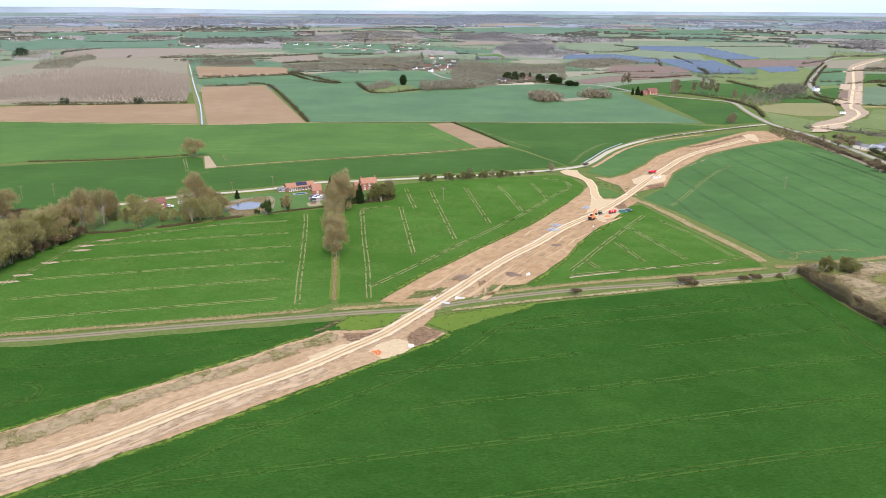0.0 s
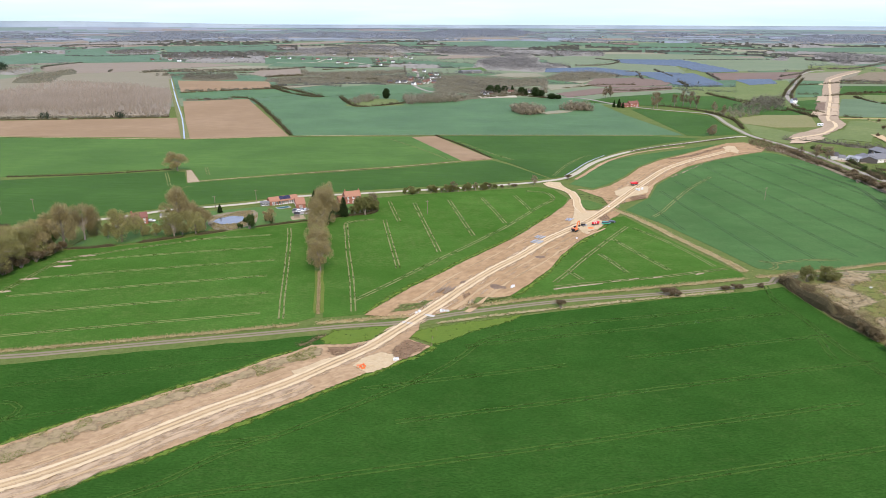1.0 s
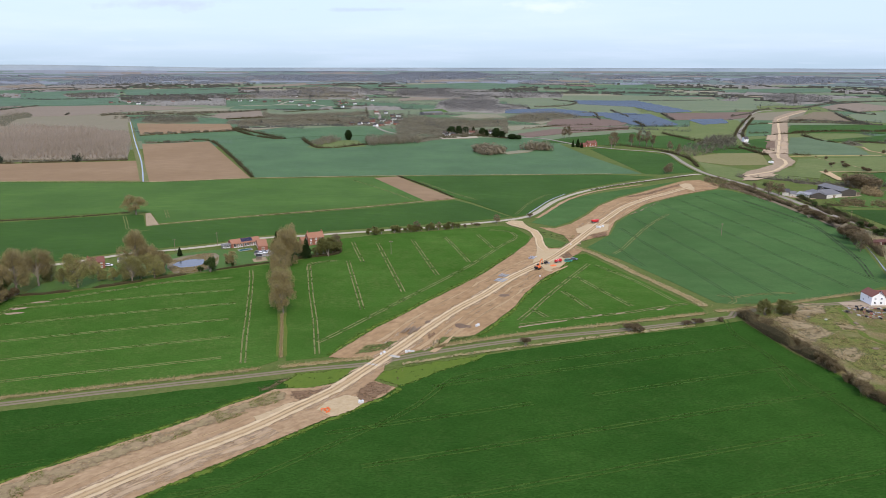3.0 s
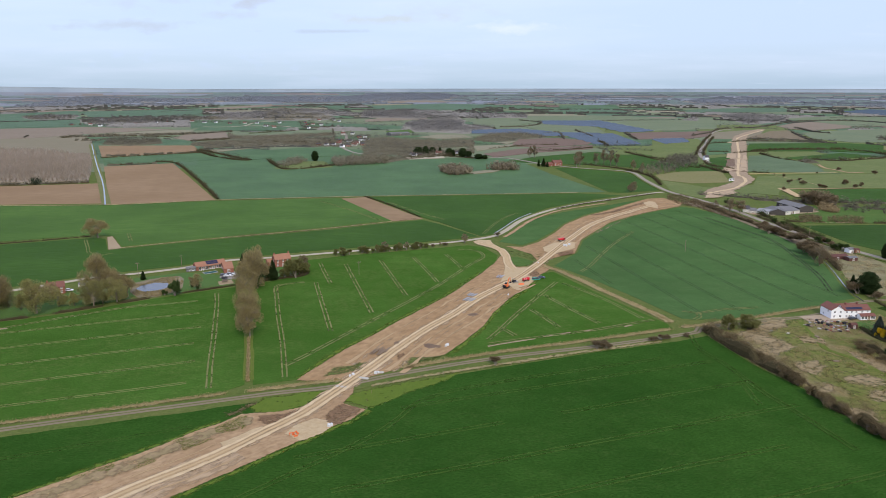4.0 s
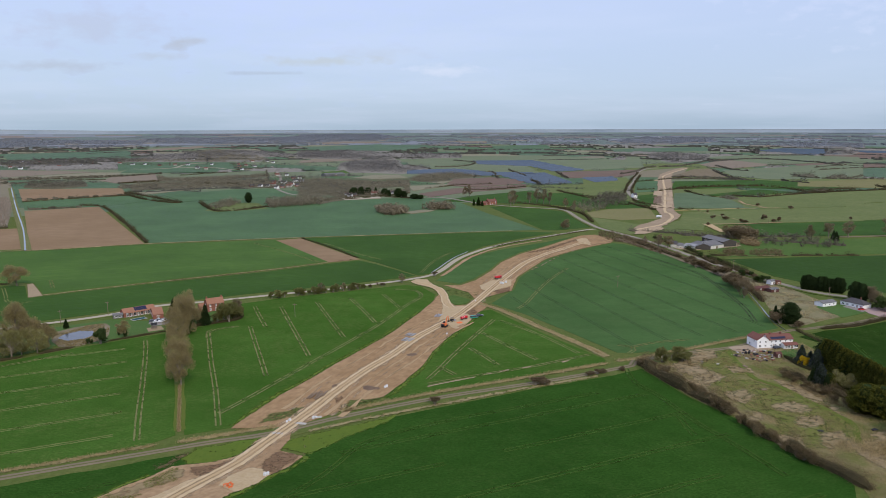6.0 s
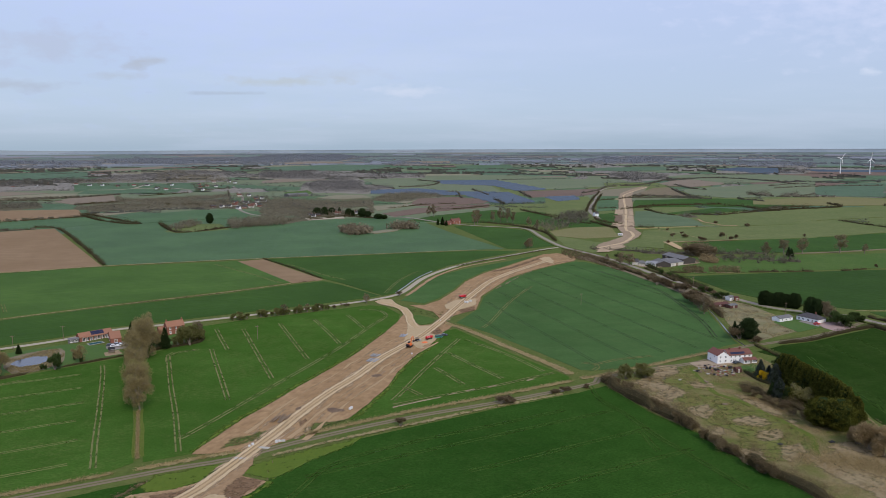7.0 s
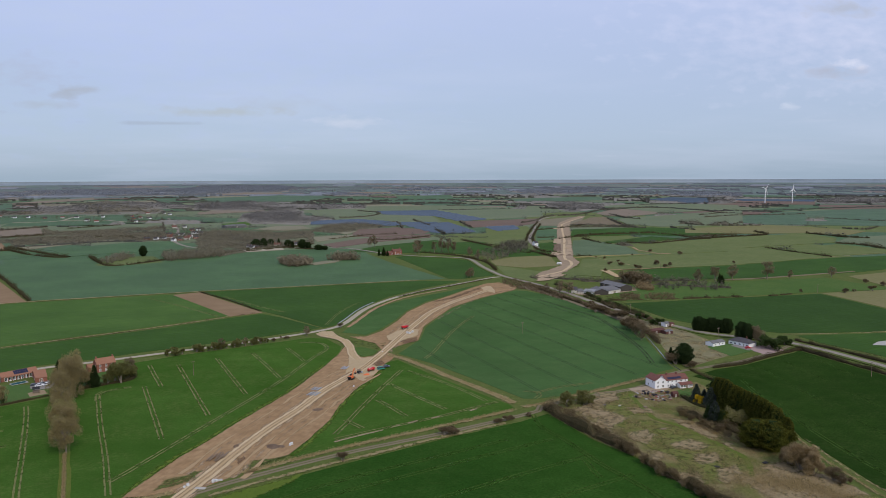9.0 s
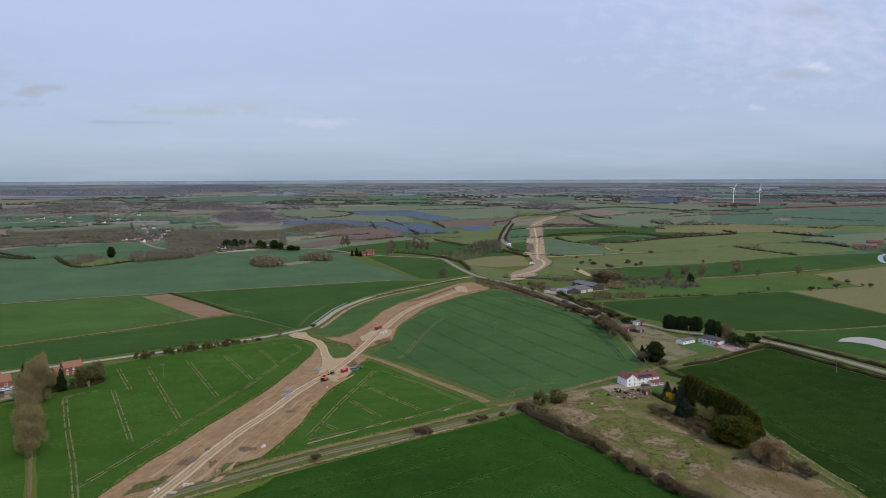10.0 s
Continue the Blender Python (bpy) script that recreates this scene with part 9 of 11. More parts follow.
far_hedge([[(72, 2116), (158, 2170), (210, 2367), (149, 2526)]], 6, WOOD_FAR_DARK, "dark field hedgerow with scattered trees", 6, 16, 432, 0.06)
far_hedge([[(267, 1968), (272, 1704)]], 6, WOOD_FAR_DARK, "dark field hedgerow with scattered trees", 6, 16, 433, 0.06)
far_hedge([[(-112, 1220), (-55, 1237), (-5, 1298)]], 6, HEDGE_DARK, "dark field hedgerow with scattered trees", 3.5, 16, 434, 0.06)
far_hedge([[(525, 2876), (797, 2967), (900, 2847)]], 6, HEDGE_HAZED, "dark field hedgerow with scattered trees", 6, 16, 435, 0.06)
far_hedge([[(428, 2506), (602, 2536), (712, 2571)]], 5, HEDGE_HAZED, "dark field hedgerow with scattered trees", 6, 16, 436, 0.06)
far_hedge([[(100, 1362), (153, 1360), (227, 1420)]], 6, HEDGE_DARK, "dark field hedgerow with scattered trees", 3.5, 16, 437, 0.06)
far_hedge([[(25, 1391), (96, 1467), (168, 1493)]], 5, HEDGE_DARK, "dark field hedgerow with scattered trees", 3.5, 16, 438, 0.06)
far_hedge([[(262, 1565), (262, 1459)]], 8, HEDGE_DARK, "thick dark field hedgerow", 3.5, 16, 439, 0.06)
far_hedge([[(377, 1866), (360, 1644)]], 6, WOOD_FAR_DARK, "dark field hedgerow with scattered trees", 6, 16, 440, 0.06)
far_hedge([[(177, 1832), (208, 1853), (199, 1635)]], 6, WOOD_FAR_DARK, "dark field hedgerow with scattered trees", 6, 16, 441, 0.06)
far_hedge([[(1139, 1994), (1282, 2099), (1308, 2039)]], 6, WOOD_FAR_DARK, "dark field hedgerow with scattered trees", 6, 16, 442, 0.06)
far_hedge([[(989, 1593), (1068, 1661)]], 6, WOOD_FAR_DARK, "dark field hedgerow with scattered trees", 6, 16, 443, 0.06)
far_hedge([[(732, 1069), (733, 1012), (744, 933)]], 7, HEDGE_DARK, "thick dark field hedgerow", 3.5, 16, 444, 0.06)
far_hedge([[(904, 1122), (924, 1083), (912, 1024)]], 8, HEDGE_DARK, "thick dark field hedgerow", 3.5, 16, 445, 0.06)
far_hedge([[(999, 1326), (1004, 1279), (1009, 1221), (1032, 1188)]], 6, HEDGE_DARK, "dark field hedgerow with scattered trees", 3.5, 16, 446, 0.06)
far_hedge([[(982, 2343), (1253, 2549), (1315, 2247), (1497, 2195), (1792, 2290), (2350, 2447)]], 6, HEDGE_HAZED, "dark field hedgerow with scattered trees", 6, 16, 447, 0.06)
far_hedge([[(1086, 1886), (1262, 1962), (1473, 1971)]], 6, WOOD_FAR_DARK, "dark field hedgerow with scattered trees", 6, 16, 448, 0.06)
far_hedge([[(924, 1716), (910, 1606), (1043, 1549)]], 7, WOOD_FAR_DARK, "thick dark field hedgerow", 6, 16, 449, 0.06)
far_hedge([[(1404, 2858), (1815, 2869), (1848, 2597)]], 6, HEDGE_HAZED, "dark field hedgerow with scattered trees", 12, 16, 450, 0.06)
far_hedge([[(1389, 1773), (1443, 1625), (1509, 1583)]], 5, WOOD_FAR_DARK, "dark field hedgerow with scattered trees", 6, 16, 451, 0.06)
far_hedge([[(1711, 1905), (1780, 1852)]], 6, WOOD_FAR_DARK, "dark field hedgerow with scattered trees", 6, 16, 452, 0.06)
far_hedge([[(1286, 1464), (1194, 1393), (1171, 1436)]], 6, WOOD_FAR_DARK, "dark field hedgerow with scattered trees", 6, 16, 453, 0.06)
far_hedge([[(916, 1380), (894, 1307), (797, 1275), (679, 1239)]], 6, HEDGE_DARK, "dark field hedgerow with scattered trees", 3.5, 16, 454, 0.06)

canopy("wood", [(-570.3, 1496.8), (-523.0, 1558.4), (-434.7, 1514.4), (-371.1, 1555.0), (-300.4, 1546.0), (-284.3, 1476.6), (-317.6, 1417.4), (-392.9, 1462.9), (-424.0, 1384.8), (-484.7, 1410.6), (-525.5, 1377.4)], 6, WOOD_FAR, "overgrown brown hedge bank between far fields", 811)
canopy("wood", [(-630.1, 1824.3), (-571.2, 1704.1), (-480.1, 1674.7), (-416.3, 1688.8), (-402.0, 1629.8), (-463.2, 1594.3), (-546.1, 1619.2), (-581.0, 1686.0)], 7, WOOD_FAR, "line of bare trees across far pasture", 812)
canopy("wood", [(-977.9, 3355.3), (-1039.7, 3906.4), (-834.9, 3366.8), (-671.8, 3070.8), (-527.2, 2686.4), (-520.8, 2503.6), (-601.8, 2534.5), (-690.6, 2587.7), (-758.0, 2622.5)], 10, WOOD_FAR, "bare wood behind the far village", 813)
canopy("wood", [(-983.4, 2651.0), (-967.9, 2719.2), (-843.6, 2615.9), (-758.0, 2622.5), (-638.9, 2552.8), (-615.9, 2460.1), (-761.7, 2505.5), (-894.7, 2511.9), (-923.5, 2493.1)], 8, WOOD_FAR, "bare trees behind a row of village houses", 814)
far_hedge([[(-522.5, 2157.9), (-479.8, 2081.7), (-449.5, 2083.9), (-418.0, 2138.6)], [(-516.8, 1354.0), (-468.9, 1363.8), (-382.8, 1424.7), (-316.2, 1410.9)]], 5.0, HEDGE_HAZED, "thick far hedgerow beside the village", seed=815)

# the belt below the plantation, and the trees round the far villages
far_hedge([[(-698.0, 828.5), (-670.1, 838.3), (-626.0, 851.0), (-578.4, 859.2), (-530.7, 867.4), (-490.3, 889.5)]], 5.5, WOOD_FAR_DARK, "dark hedge belt along the foot of the plantation", 3.0, 20, 921, 0.03)
far_wood("evergreen_clump", [(-660.1, 865.7), (-648.1, 867.8), (-621.3, 831.6), (-633.1, 829.6)], 5.0, 7.0, WOOD_EVERGREEN, "dark evergreen clump under the poplars", 26, 922)
far_wood("evergreen_clump", [(-568.6, 892.4), (-556.1, 894.5), (-533.3, 856.7), (-544.6, 854.7)], 5.0, 7.0, WOOD_EVERGREEN, "dark evergreen clump under the poplars", 26, 923)
far_wood("evergreen_clump", [(-1476.0, 1801.0), (-1526.1, 1887.8), (-1414.4, 1767.7), (-1305.7, 1627.7), (-1329.5, 1623.2)], 8.0, 12.0, WOOD_EVERGREEN, "dark evergreen clump beside the far copse", 20, 924)
canopy("village_trees", [(-1403.5, 2524.1), (-1373.3, 2655.9), (-1191.0, 2567.5), (-1091.7, 2808.5), (-982.2, 2691.7), (-914.1, 2503.6), (-1040.8, 2440.2), (-1094.3, 2357.0), (-1160.4, 2309.0), (-1232.4, 2260.9)], 7, WOOD_FAR_DARK, "bare trees and hedges round the village houses", 925)
canopy("village_trees", [(-1760.4, 2768.4), (-1743.3, 2934.3), (-1596.6, 2855.3), (-1442.1, 2558.3), (-1526.5, 2498.9), (-1623.7, 2559.5)], 8, WOOD_FAR_DARK, "bare trees and hedges round a far hamlet", 926)
canopy("village_trees", [(-2129.5, 2592.1), (-2182.2, 2785.2), (-1978.1, 2576.5), (-1846.6, 2315.0), (-1896.4, 2304.9)], 8, WOOD_FAR_DARK, "bare trees beside far farm sheds", 927)
far_hedge([[(-989.4, 1687.0), (-942.1, 1734.5), (-858.5, 1770.1), (-765.2, 1787.7), (-710.0, 1818.5)], [(-900.9, 1596.7), (-837.2, 1608.6), (-779.4, 1671.3)], [(-642.2, 1213.7), (-613.9, 1228.5), (-560.6, 1258.0), (-501.1, 1289.2)], [(-560.2, 1074.1), (-528.1, 1087.4), (-491.5, 1109.5)]], 5.0, WOOD_FAR_DARK, "dotted hedgerow beside bare fields", 7.0, 16, 928, 0.25)

for run in ([(-795.9, 2098.2), (-744.9, 2087.5), (-693.0, 2145.0), (-718.0, 2360.7), (-672.2, 2416.8)], [(-693.0, 2145.0), (-591.4, 2152.6), (-503.1, 2051.9), (-409.1, 2034.4)]):
    ribbon("village_lane", run, 6.0, PALE_ROAD, 1.2, "pale lane across the far village fields", "road", wander=1.0, step=15)
far_hedge([[(-91.0, 243.5), (-88.5, 246.5), (-86.5, 251.0), (-84.0, 254.0)]], 1.1, BRAMBLE, "line of dead brush at the end of the bund", 1.2, 14, 931, 0.1)
# tracks, scrub and bushes about the far farm
plot("bare_track", [(355.7, 858.6), (366.0, 854.8), (355.8, 788.2), (348.1, 793.1)], HAUL_STONE, "wide bare tan farm track", "track", z=0.9, ragged=1.0, soft=1.0)
ribbon("farm_track", [(365.7, 856.1), (385.4, 857.5), (408.8, 857.8), (436.5, 863.0), (457.8, 865.9)], 4.0, RUT, 0.9, "pale track along the field edge", "track", wander=0.8)
ribbon("farm_track", [(402.2, 992.5), (407.5, 952.0), (414.7, 925.4), (415.3, 891.3)], 3.0, REED_STRIP, 0.9, "worn path across pasture", "track", wander=1.2)
ribbon("farm_track", [(522.8, 1124.3), (511.6, 1079.2), (515.7, 1051.9), (518.6, 1021.4), (537.7, 1022.7)], 5.0, RUT, 0.9, "pale track past a bush in pasture", "track", wander=1.0)
ribbon("field_path", [(287.8, 646.8), (306.1, 641.0), (325.0, 640.5), (342.9, 640.2)], 2.2, REED_STRIP, 0.9, "dry grass line along the field edge", "verge", wander=0.6)
ribbon("field_path", [(374.0, 1002.8), (406.1, 1008.9), (446.5, 1016.2), (500.6, 1020.1)], 2.5, DRY_GRASS, 0.9, "dry grass line between crop and pasture", "verge", wander=0.8)
plot("farm_yard", [(250.7, 689.6), (275.7, 678.2), (311.6, 690.8), (330.8, 699.2), (332.2, 714.0), (278.9, 695.5), (256.1, 700.1)], YARD_GRAVEL, "tan gravel yard in front of the barns", "yard", z=0.5, ragged=0.6, soft=0.8)
far_wood("scrub", [(211.2, 801.9), (229.4, 803.2), (241.2, 749.2), (242.5, 680.9), (234.6, 657.4), (227.3, 692.8), (222.4, 723.6), (209.3, 732.9), (205.1, 767.6)], 3.6, 2.6, TWIG_BROWN, "low brown bare scrub on the road bank", 26, 911, "scrub", 0.75)
far_wood("scrub", [(301.6, 673.4), (312.9, 676.2), (319.7, 671.0), (307.4, 644.5), (297.4, 643.0), (290.8, 647.0)], 3.6, 4.0, BRAMBLE, "brown bramble clump in the meadow", 30, 912, "scrub", 0.6)
far_wood("scrub", [(325.6, 669.4), (337.7, 674.0), (354.5, 663.1), (342.9, 640.2), (329.2, 642.6), (315.2, 645.0)], 3.8, 3.8, BRAMBLE, "broken row of brown bushes along the meadow", 28, 913, "scrub", 0.55)
far_wood("scrub", [(346.2, 733.4), (362.4, 744.7), (356.9, 715.7), (346.7, 696.3), (335.2, 697.4), (338.0, 714.4)], 3.4, 5.0, STRAW_TWIG, "tan bushes beside the barns", 40, 914, "scrub", 0.6)
far_wood("copse", [(353.7, 781.9), (365.5, 788.9), (381.5, 790.0), (380.7, 771.0), (364.0, 740.4), (342.2, 736.5), (341.6, 752.7)], 5.0, 11.0, TWIG_GREY, "bare trees behind the barns", 60, 915, "copse", 0.42)
far_wood("pallet_heap", [(329.5, 713.8), (340.0, 718.7), (332.1, 700.2), (322.3, 696.4)], 3.0, 2.0, TIMBER, "heap of old timber and pallets beside the barns", 30, 916, "heap", 0.7)
grow("tan_bush", [(411.5, 928.5, 4.5, 6), (357.7, 846.7, 5, 5), (517.7, 1051.8, 5.5, 9), (405.8, 865.2, 6, 8), (412.1, 864.1, 5, 8), (405.5, 994.6, 3, 3), (470.6, 1011.6, 3, 5), (408.9, 972.9, 5, 5), (450.1, 869.9, 5, 6), (458.4, 872.1, 5, 6)], "field bushes")
grow("ivy_bush", [(264.5, 638.9, 4.5, 7), (266.6, 626.3, 5, 8), (269.4, 614.2, 5, 8), (266.3, 557.8, 5, 7), (271.7, 552.9, 4.5, 6)], "roadside bushes")

# hedges and woods of the patchwork, out to where they blur
gen = np.random.default_rng(88)
cell_x, cell_y = np.sin(np.radians(mid_b)) * mid_d, np.cos(np.radians(mid_b)) * mid_d
free = (owner >= 0) & (mid_b > -46) & (mid_b < 50) & (mid_d > rings[len(near_rings) + 2]) & (mid_d < 16000)
for pts in LAID + SOLAR_PLOTS:
    xs, ys = np.array(pts, float).T
    look_at = (cell_x > xs.min()) & (cell_x < xs.max()) & (cell_y > ys.min()) & (cell_y < ys.max())
    free[look_at] &= ~inside_many(pts, cell_x[look_at], cell_y[look_at])


def polar(i, j):
    return np.stack([np.sin(np.radians(bearings[i])) * rings[j], np.cos(np.radians(bearings[i])) * rings[j]], 1)


ai, aj = np.nonzero(free[:-1, :-1] & free[1:, :-1] & (owner[:-1, :-1] != owner[1:, :-1]) & ((owner[:-1, :-1] * 7 + owner[1:, :-1] * 13) % 10 < 9))
bi, bj = np.nonzero(free[:-1, :-1] & free[:-1, 1:] & (owner[:-1, :-1] != owner[:-1, 1:]) & ((owner[:-1, :-1] * 7 + owner[:-1, 1:] * 13) % 10 < 9))
start = np.concatenate([polar(ai + 1, aj), polar(bi, bj + 1)])
stop = np.concatenate([polar(ai + 1, aj + 1), polar(bi + 1, bj + 1)])
keep = gen.random(len(start)) > 0.07
start, stop = start[keep], stop[keep]
grown_up = 6.6 + 3.2 * np.sin(start[:, 0] * 0.004 + start[:, 1] * 0.0023)
reach = np.hypot(start[:, 0], start[:, 1])
# nearer runs greyed, farther ones blue-grey: haze in the colour
for k, mat in (((reach >= 2500) & (reach <= 4600), HEDGE_HAZED), ((reach > 4600) & (reach < 9000), WOOD_HAZY)):
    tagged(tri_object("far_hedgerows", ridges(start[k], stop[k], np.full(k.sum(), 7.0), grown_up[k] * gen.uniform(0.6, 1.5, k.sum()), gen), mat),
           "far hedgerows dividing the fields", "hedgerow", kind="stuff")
k = np.nonzero(reach < 2500)[0]
part_way = gen.uniform(0, 1, (len(k), 5, 1))
spots = (start[k][:, None] * (1 - part_way) + stop[k][:, None] * part_way).reshape(-1, 2) + gen.uniform(-1.5, 1.5, (len(k) * 5, 2))
size = 4.2 * gen.uniform(0.5, 1.4, len(spots))
tagged(tri_object("far_hedgerows", far_crowns(spots[:, 0], spots[:, 1], size, size * 0.62, 12, gen, 0.0, 0.24), HEDGE_HAZED), "far hedgerows dividing the fields", "hedgerow", kind="stuff")
# single trees along those hedges
k = np.nonzero((reach < 5200) & (gen.random(len(reach)) < 0.62))[0]
spots = (start[k] + stop[k]) / 2 + gen.uniform(-6, 6, (len(k), 2))
size = gen.uniform(7.0, 13.0, len(k))
tagged(tri_object("hedgerow_trees", far_crowns(spots[:, 0], spots[:, 1], size, size * 0.5, 22, gen, 0.05, 0.22, 0.4), HEDGE_HAZED), "bare trees standing in the far hedgerows", "trees", kind="stuff")
wood = free & (kinds == 8) & (mid_d > 2000)
wood |= free & (kinds == 15)
wi, wj = np.nonzero(wood[:-1, :-1])
# a roof of crowns over each wooded patch, with its rim down to the ground
roof = 9.0 * gen.uniform(0.4, 0.8, (len(bearings) + 1, len(rings)))
shown = np.zeros(roof.shape, bool)
for di in (0, 1):
    for dj in (0, 1):
        shown[wi + di, wj + dj] = True
rim = np.zeros(roof.shape, bool)
oi, oj = np.nonzero(~wood)
for di in (0, 1):
    for dj in (0, 1):
        rim[oi + di, oj + dj] = True


def crown_at(i, j):
    q = polar(i, j)
    x, y, z, s = settle_land(q[:, 0], q[:, 1])
    return np.stack([x, y, z + np.where(rim[i, j], 0.0, roof[i, j]) * s], 1)


four = [crown_at(wi + di, wj + dj) for di, dj in ((0, 0), (1, 0), (1, 1), (0, 1))]
lid = np.concatenate([np.stack([four[0], four[1], four[2]], 1), np.stack([four[0], four[2], four[3]], 1)])
lid_far = np.tile(mid_d[wi, wj] > 4600, 2)
deep = rings[wj + 1] - rings[wj]
many = np.clip(np.radians(0.22) * mid_d[wi, wj] * deep / 260, 1, 5).astype(int)
ri, rj = np.repeat(wi, many), np.repeat(wj, many)
bb, rr = np.radians(bearings[ri] + gen.uniform(0, 0.22, len(ri))), rings[rj] + gen.uniform(0, 1, len(rj)) * np.repeat(deep, many)
wx, wy = np.sin(bb) * rr, np.cos(bb) * rr
VILLAGE = [(-267, 1413), (-258, 1428), (-249, 1444), (-276, 1540), (-251, 1500), (-233, 1461), (-286, 1478), (-294, 1448), (-305, 1446),
        (-320, 1443), (-582, 2060), (-621, 2109), (-475, 2028), (-274, 1674), (-332, 1777), (-245, 1578), (-110, 1231), (-101, 1233), (-70, 1269),
        (-36, 1276), (-116, 1250), (-1232, 2162), (-1181, 2174), (-1124, 2120), (-1106, 2157)] + [(-1066, 2133), (-1054, 2204), (-1028, 2210),
        (-1023, 2283), (-1017, 2361), (-945, 2378), (-882, 2316), (-846, 2325), (-779, 2268), (-736, 2278), (-701, 2286), (-631, 2302),
        (-553, 2321), (-540, 2474), (-2055, 2464), (-2060, 2513), (-2031, 2521), (-2015, 2577), (-1941, 2543), (-1901, 2553), (-1903, 2605),
        (-1800, 2527), (-494, 2485), (-461, 2415), (167, 6343), (394, 5982)] + [
        (-1343, 2468), (-1321, 2507), (-1257, 2428), (-1239, 2467), (-1209, 2506), (-1155, 2466), (-1104, 2466), (-1061, 2465), (-812, 2629), (-783, 2629), (-518, 2185), (-504, 2216), (-473, 2184), (-309, 1782), (-300, 1556), (-249, 1476), (-257, 1582), (-263, 1685)]
garden = np.repeat(np.array(VILLAGE, float), 11, 0)
garden += garden / np.hypot(garden[:, 0], garden[:, 1])[:, None] * gen.uniform(4, 40, len(garden))[:, None] + gen.uniform(-26, 26, garden.shape)
big = gen.uniform(5.0, 12.0, len(garden))
tagged(tri_object("garden_trees", far_crowns(garden[:, 0], garden[:, 1], big, big * 0.5, 40, gen, 0.05, 0.2), WOOD_FAR_DARK), "bare garden trees round the far village houses", "trees", kind="stuff")
for q in VILLAGE:
    # crowns are cleared round the houses and towards the camera, to keep them in view
    d = math.hypot(*q)
    along, aside = (wx * q[0] + wy * q[1]) / d - d, (wx * q[1] - wy * q[0]) / d
    free = ~((np.abs(aside) < 15) & (along < 14) & (along > -75))
    wx, wy = wx[free], wy[free]
# farthest crowns lowered for an even tone, imitating haze
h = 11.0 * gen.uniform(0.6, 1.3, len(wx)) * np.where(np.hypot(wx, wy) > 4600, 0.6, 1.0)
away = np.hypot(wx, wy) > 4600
for far_off, mat, label in ((False, WOOD_FAINT_HAZE, "far bare woods"), (True, WOOD_HAZY, "distant woods tinted with blue haze")):
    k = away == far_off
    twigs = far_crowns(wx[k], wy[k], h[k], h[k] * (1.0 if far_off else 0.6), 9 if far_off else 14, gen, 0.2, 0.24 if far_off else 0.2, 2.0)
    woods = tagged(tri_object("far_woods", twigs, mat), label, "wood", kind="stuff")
    tri_object("understorey", lid[lid_far == far_off], HAZED_WOOD if far_off else WOOD_FLOOR_FAINT_HAZE, woods)["kind"] = "stuff"


# weeds on the bund, tufts on the waste ground and along the crop edges
def tufts(name, pts, n, mat, label, category, seed, cut=0.0, tall=0.7, width=0.22, z=0.45, hole=None):
    g = np.random.default_rng(seed)
    xs, ys = [q[0] for q in pts], [q[1] for q in pts]
    x, y = g.uniform(min(xs), max(xs), n), g.uniform(min(ys), max(ys), n)
    ok = inside_many(pts, x, y)
    if hole:
        ok &= ~inside_many(hole, x, y)
    x, y = x[ok], y[ok]
    ok = np.array([noise.noise((a * 0.11, b * 0.11, seed)) > cut for a, b in zip(x, y)], bool)
    x, y = x[ok], y[ok]
    c = np.stack([x, y, np.full(len(x), z)], 1)
    return tagged(tri_object(name, slivers(c, np.tile([0, 0, 0.8], (len(x), 1)), tall, width, g), mat), label, category, kind="stuff")


BUND = [(-166.6, 151.2), (-159.0, 159.5), (-153.8, 164.7), (-143.8, 177.2), (-132.2, 190.0), (-119.5, 203.9), (-105.6, 219.1), (-98.6, 228.7),
        (-91.3, 235.8), (-85.8, 242.8), (-80.7, 242.7), (-79.1, 235.9), (-88.7, 225.7), (-103.1, 208.8), (-121.2, 188.2), (-137.3, 167.9),
        (-151.9, 151.0), (-159.2, 143.1)]
tufts("bund_weeds", BUND, 90000, PATH_GRASS, "green weeds sprouting on the soil bund", "weeds", 3, 0.12, 0.3, 0.13, 0.48)
tufts("bund_stalks", BUND, 2500, DRY_GRASS, "dry stalks on the soil bund", "weeds", 4, 0.0, 0.5, 0.15, 0.5)
WASTE = [(266.7, 565.0), (283.4, 541.1), (280.6, 503.3), (282.0, 476.7), (283.7, 436.9), (257.3, 423.7), (227.6, 407.0), (231.4, 440.7),
        (244.0, 501.4)]
tufts("waste_tufts", WASTE, 20000, REED, "dry tufts over the waste ground", "weeds", 5, 0.05, 0.5, 0.14, 0.25, BUNGALOW_LAWN)
tufts("pond_reeds", [(-204.5, 402.3), (-211.6, 420.4), (-205.3, 430.3), (-189.4, 439.3), (-180.5, 423.2), (-176.0, 404.8), (-184.8, 392.9),
        (-194.8, 391.1)], 9000, TWIG_TAN, "dry reeds round the pond", "reeds", 16, -0.2, 0.9, 0.12, 0.4, POND_LINE)
tufts("waste_weeds", WASTE, 12000, TWIG_BROWN, "brown dead weeds over the waste ground", "weeds", 6, 0.1, 0.6, 0.14, 0.3, BUNGALOW_LAWN)
tufts("scrub_grass", SCRUB, 90000, ROUGH_GRASS, "green grass tufts over the paddock", "grass", 7, 0.02, 0.4, 0.1, 0.22)
tufts("scrub_reeds", SCRUB, 120000, STRAW_TWIG, "pale dry stalks over the paddock", "grass", 9, 0.0, 0.6, 0.05, 0.3)
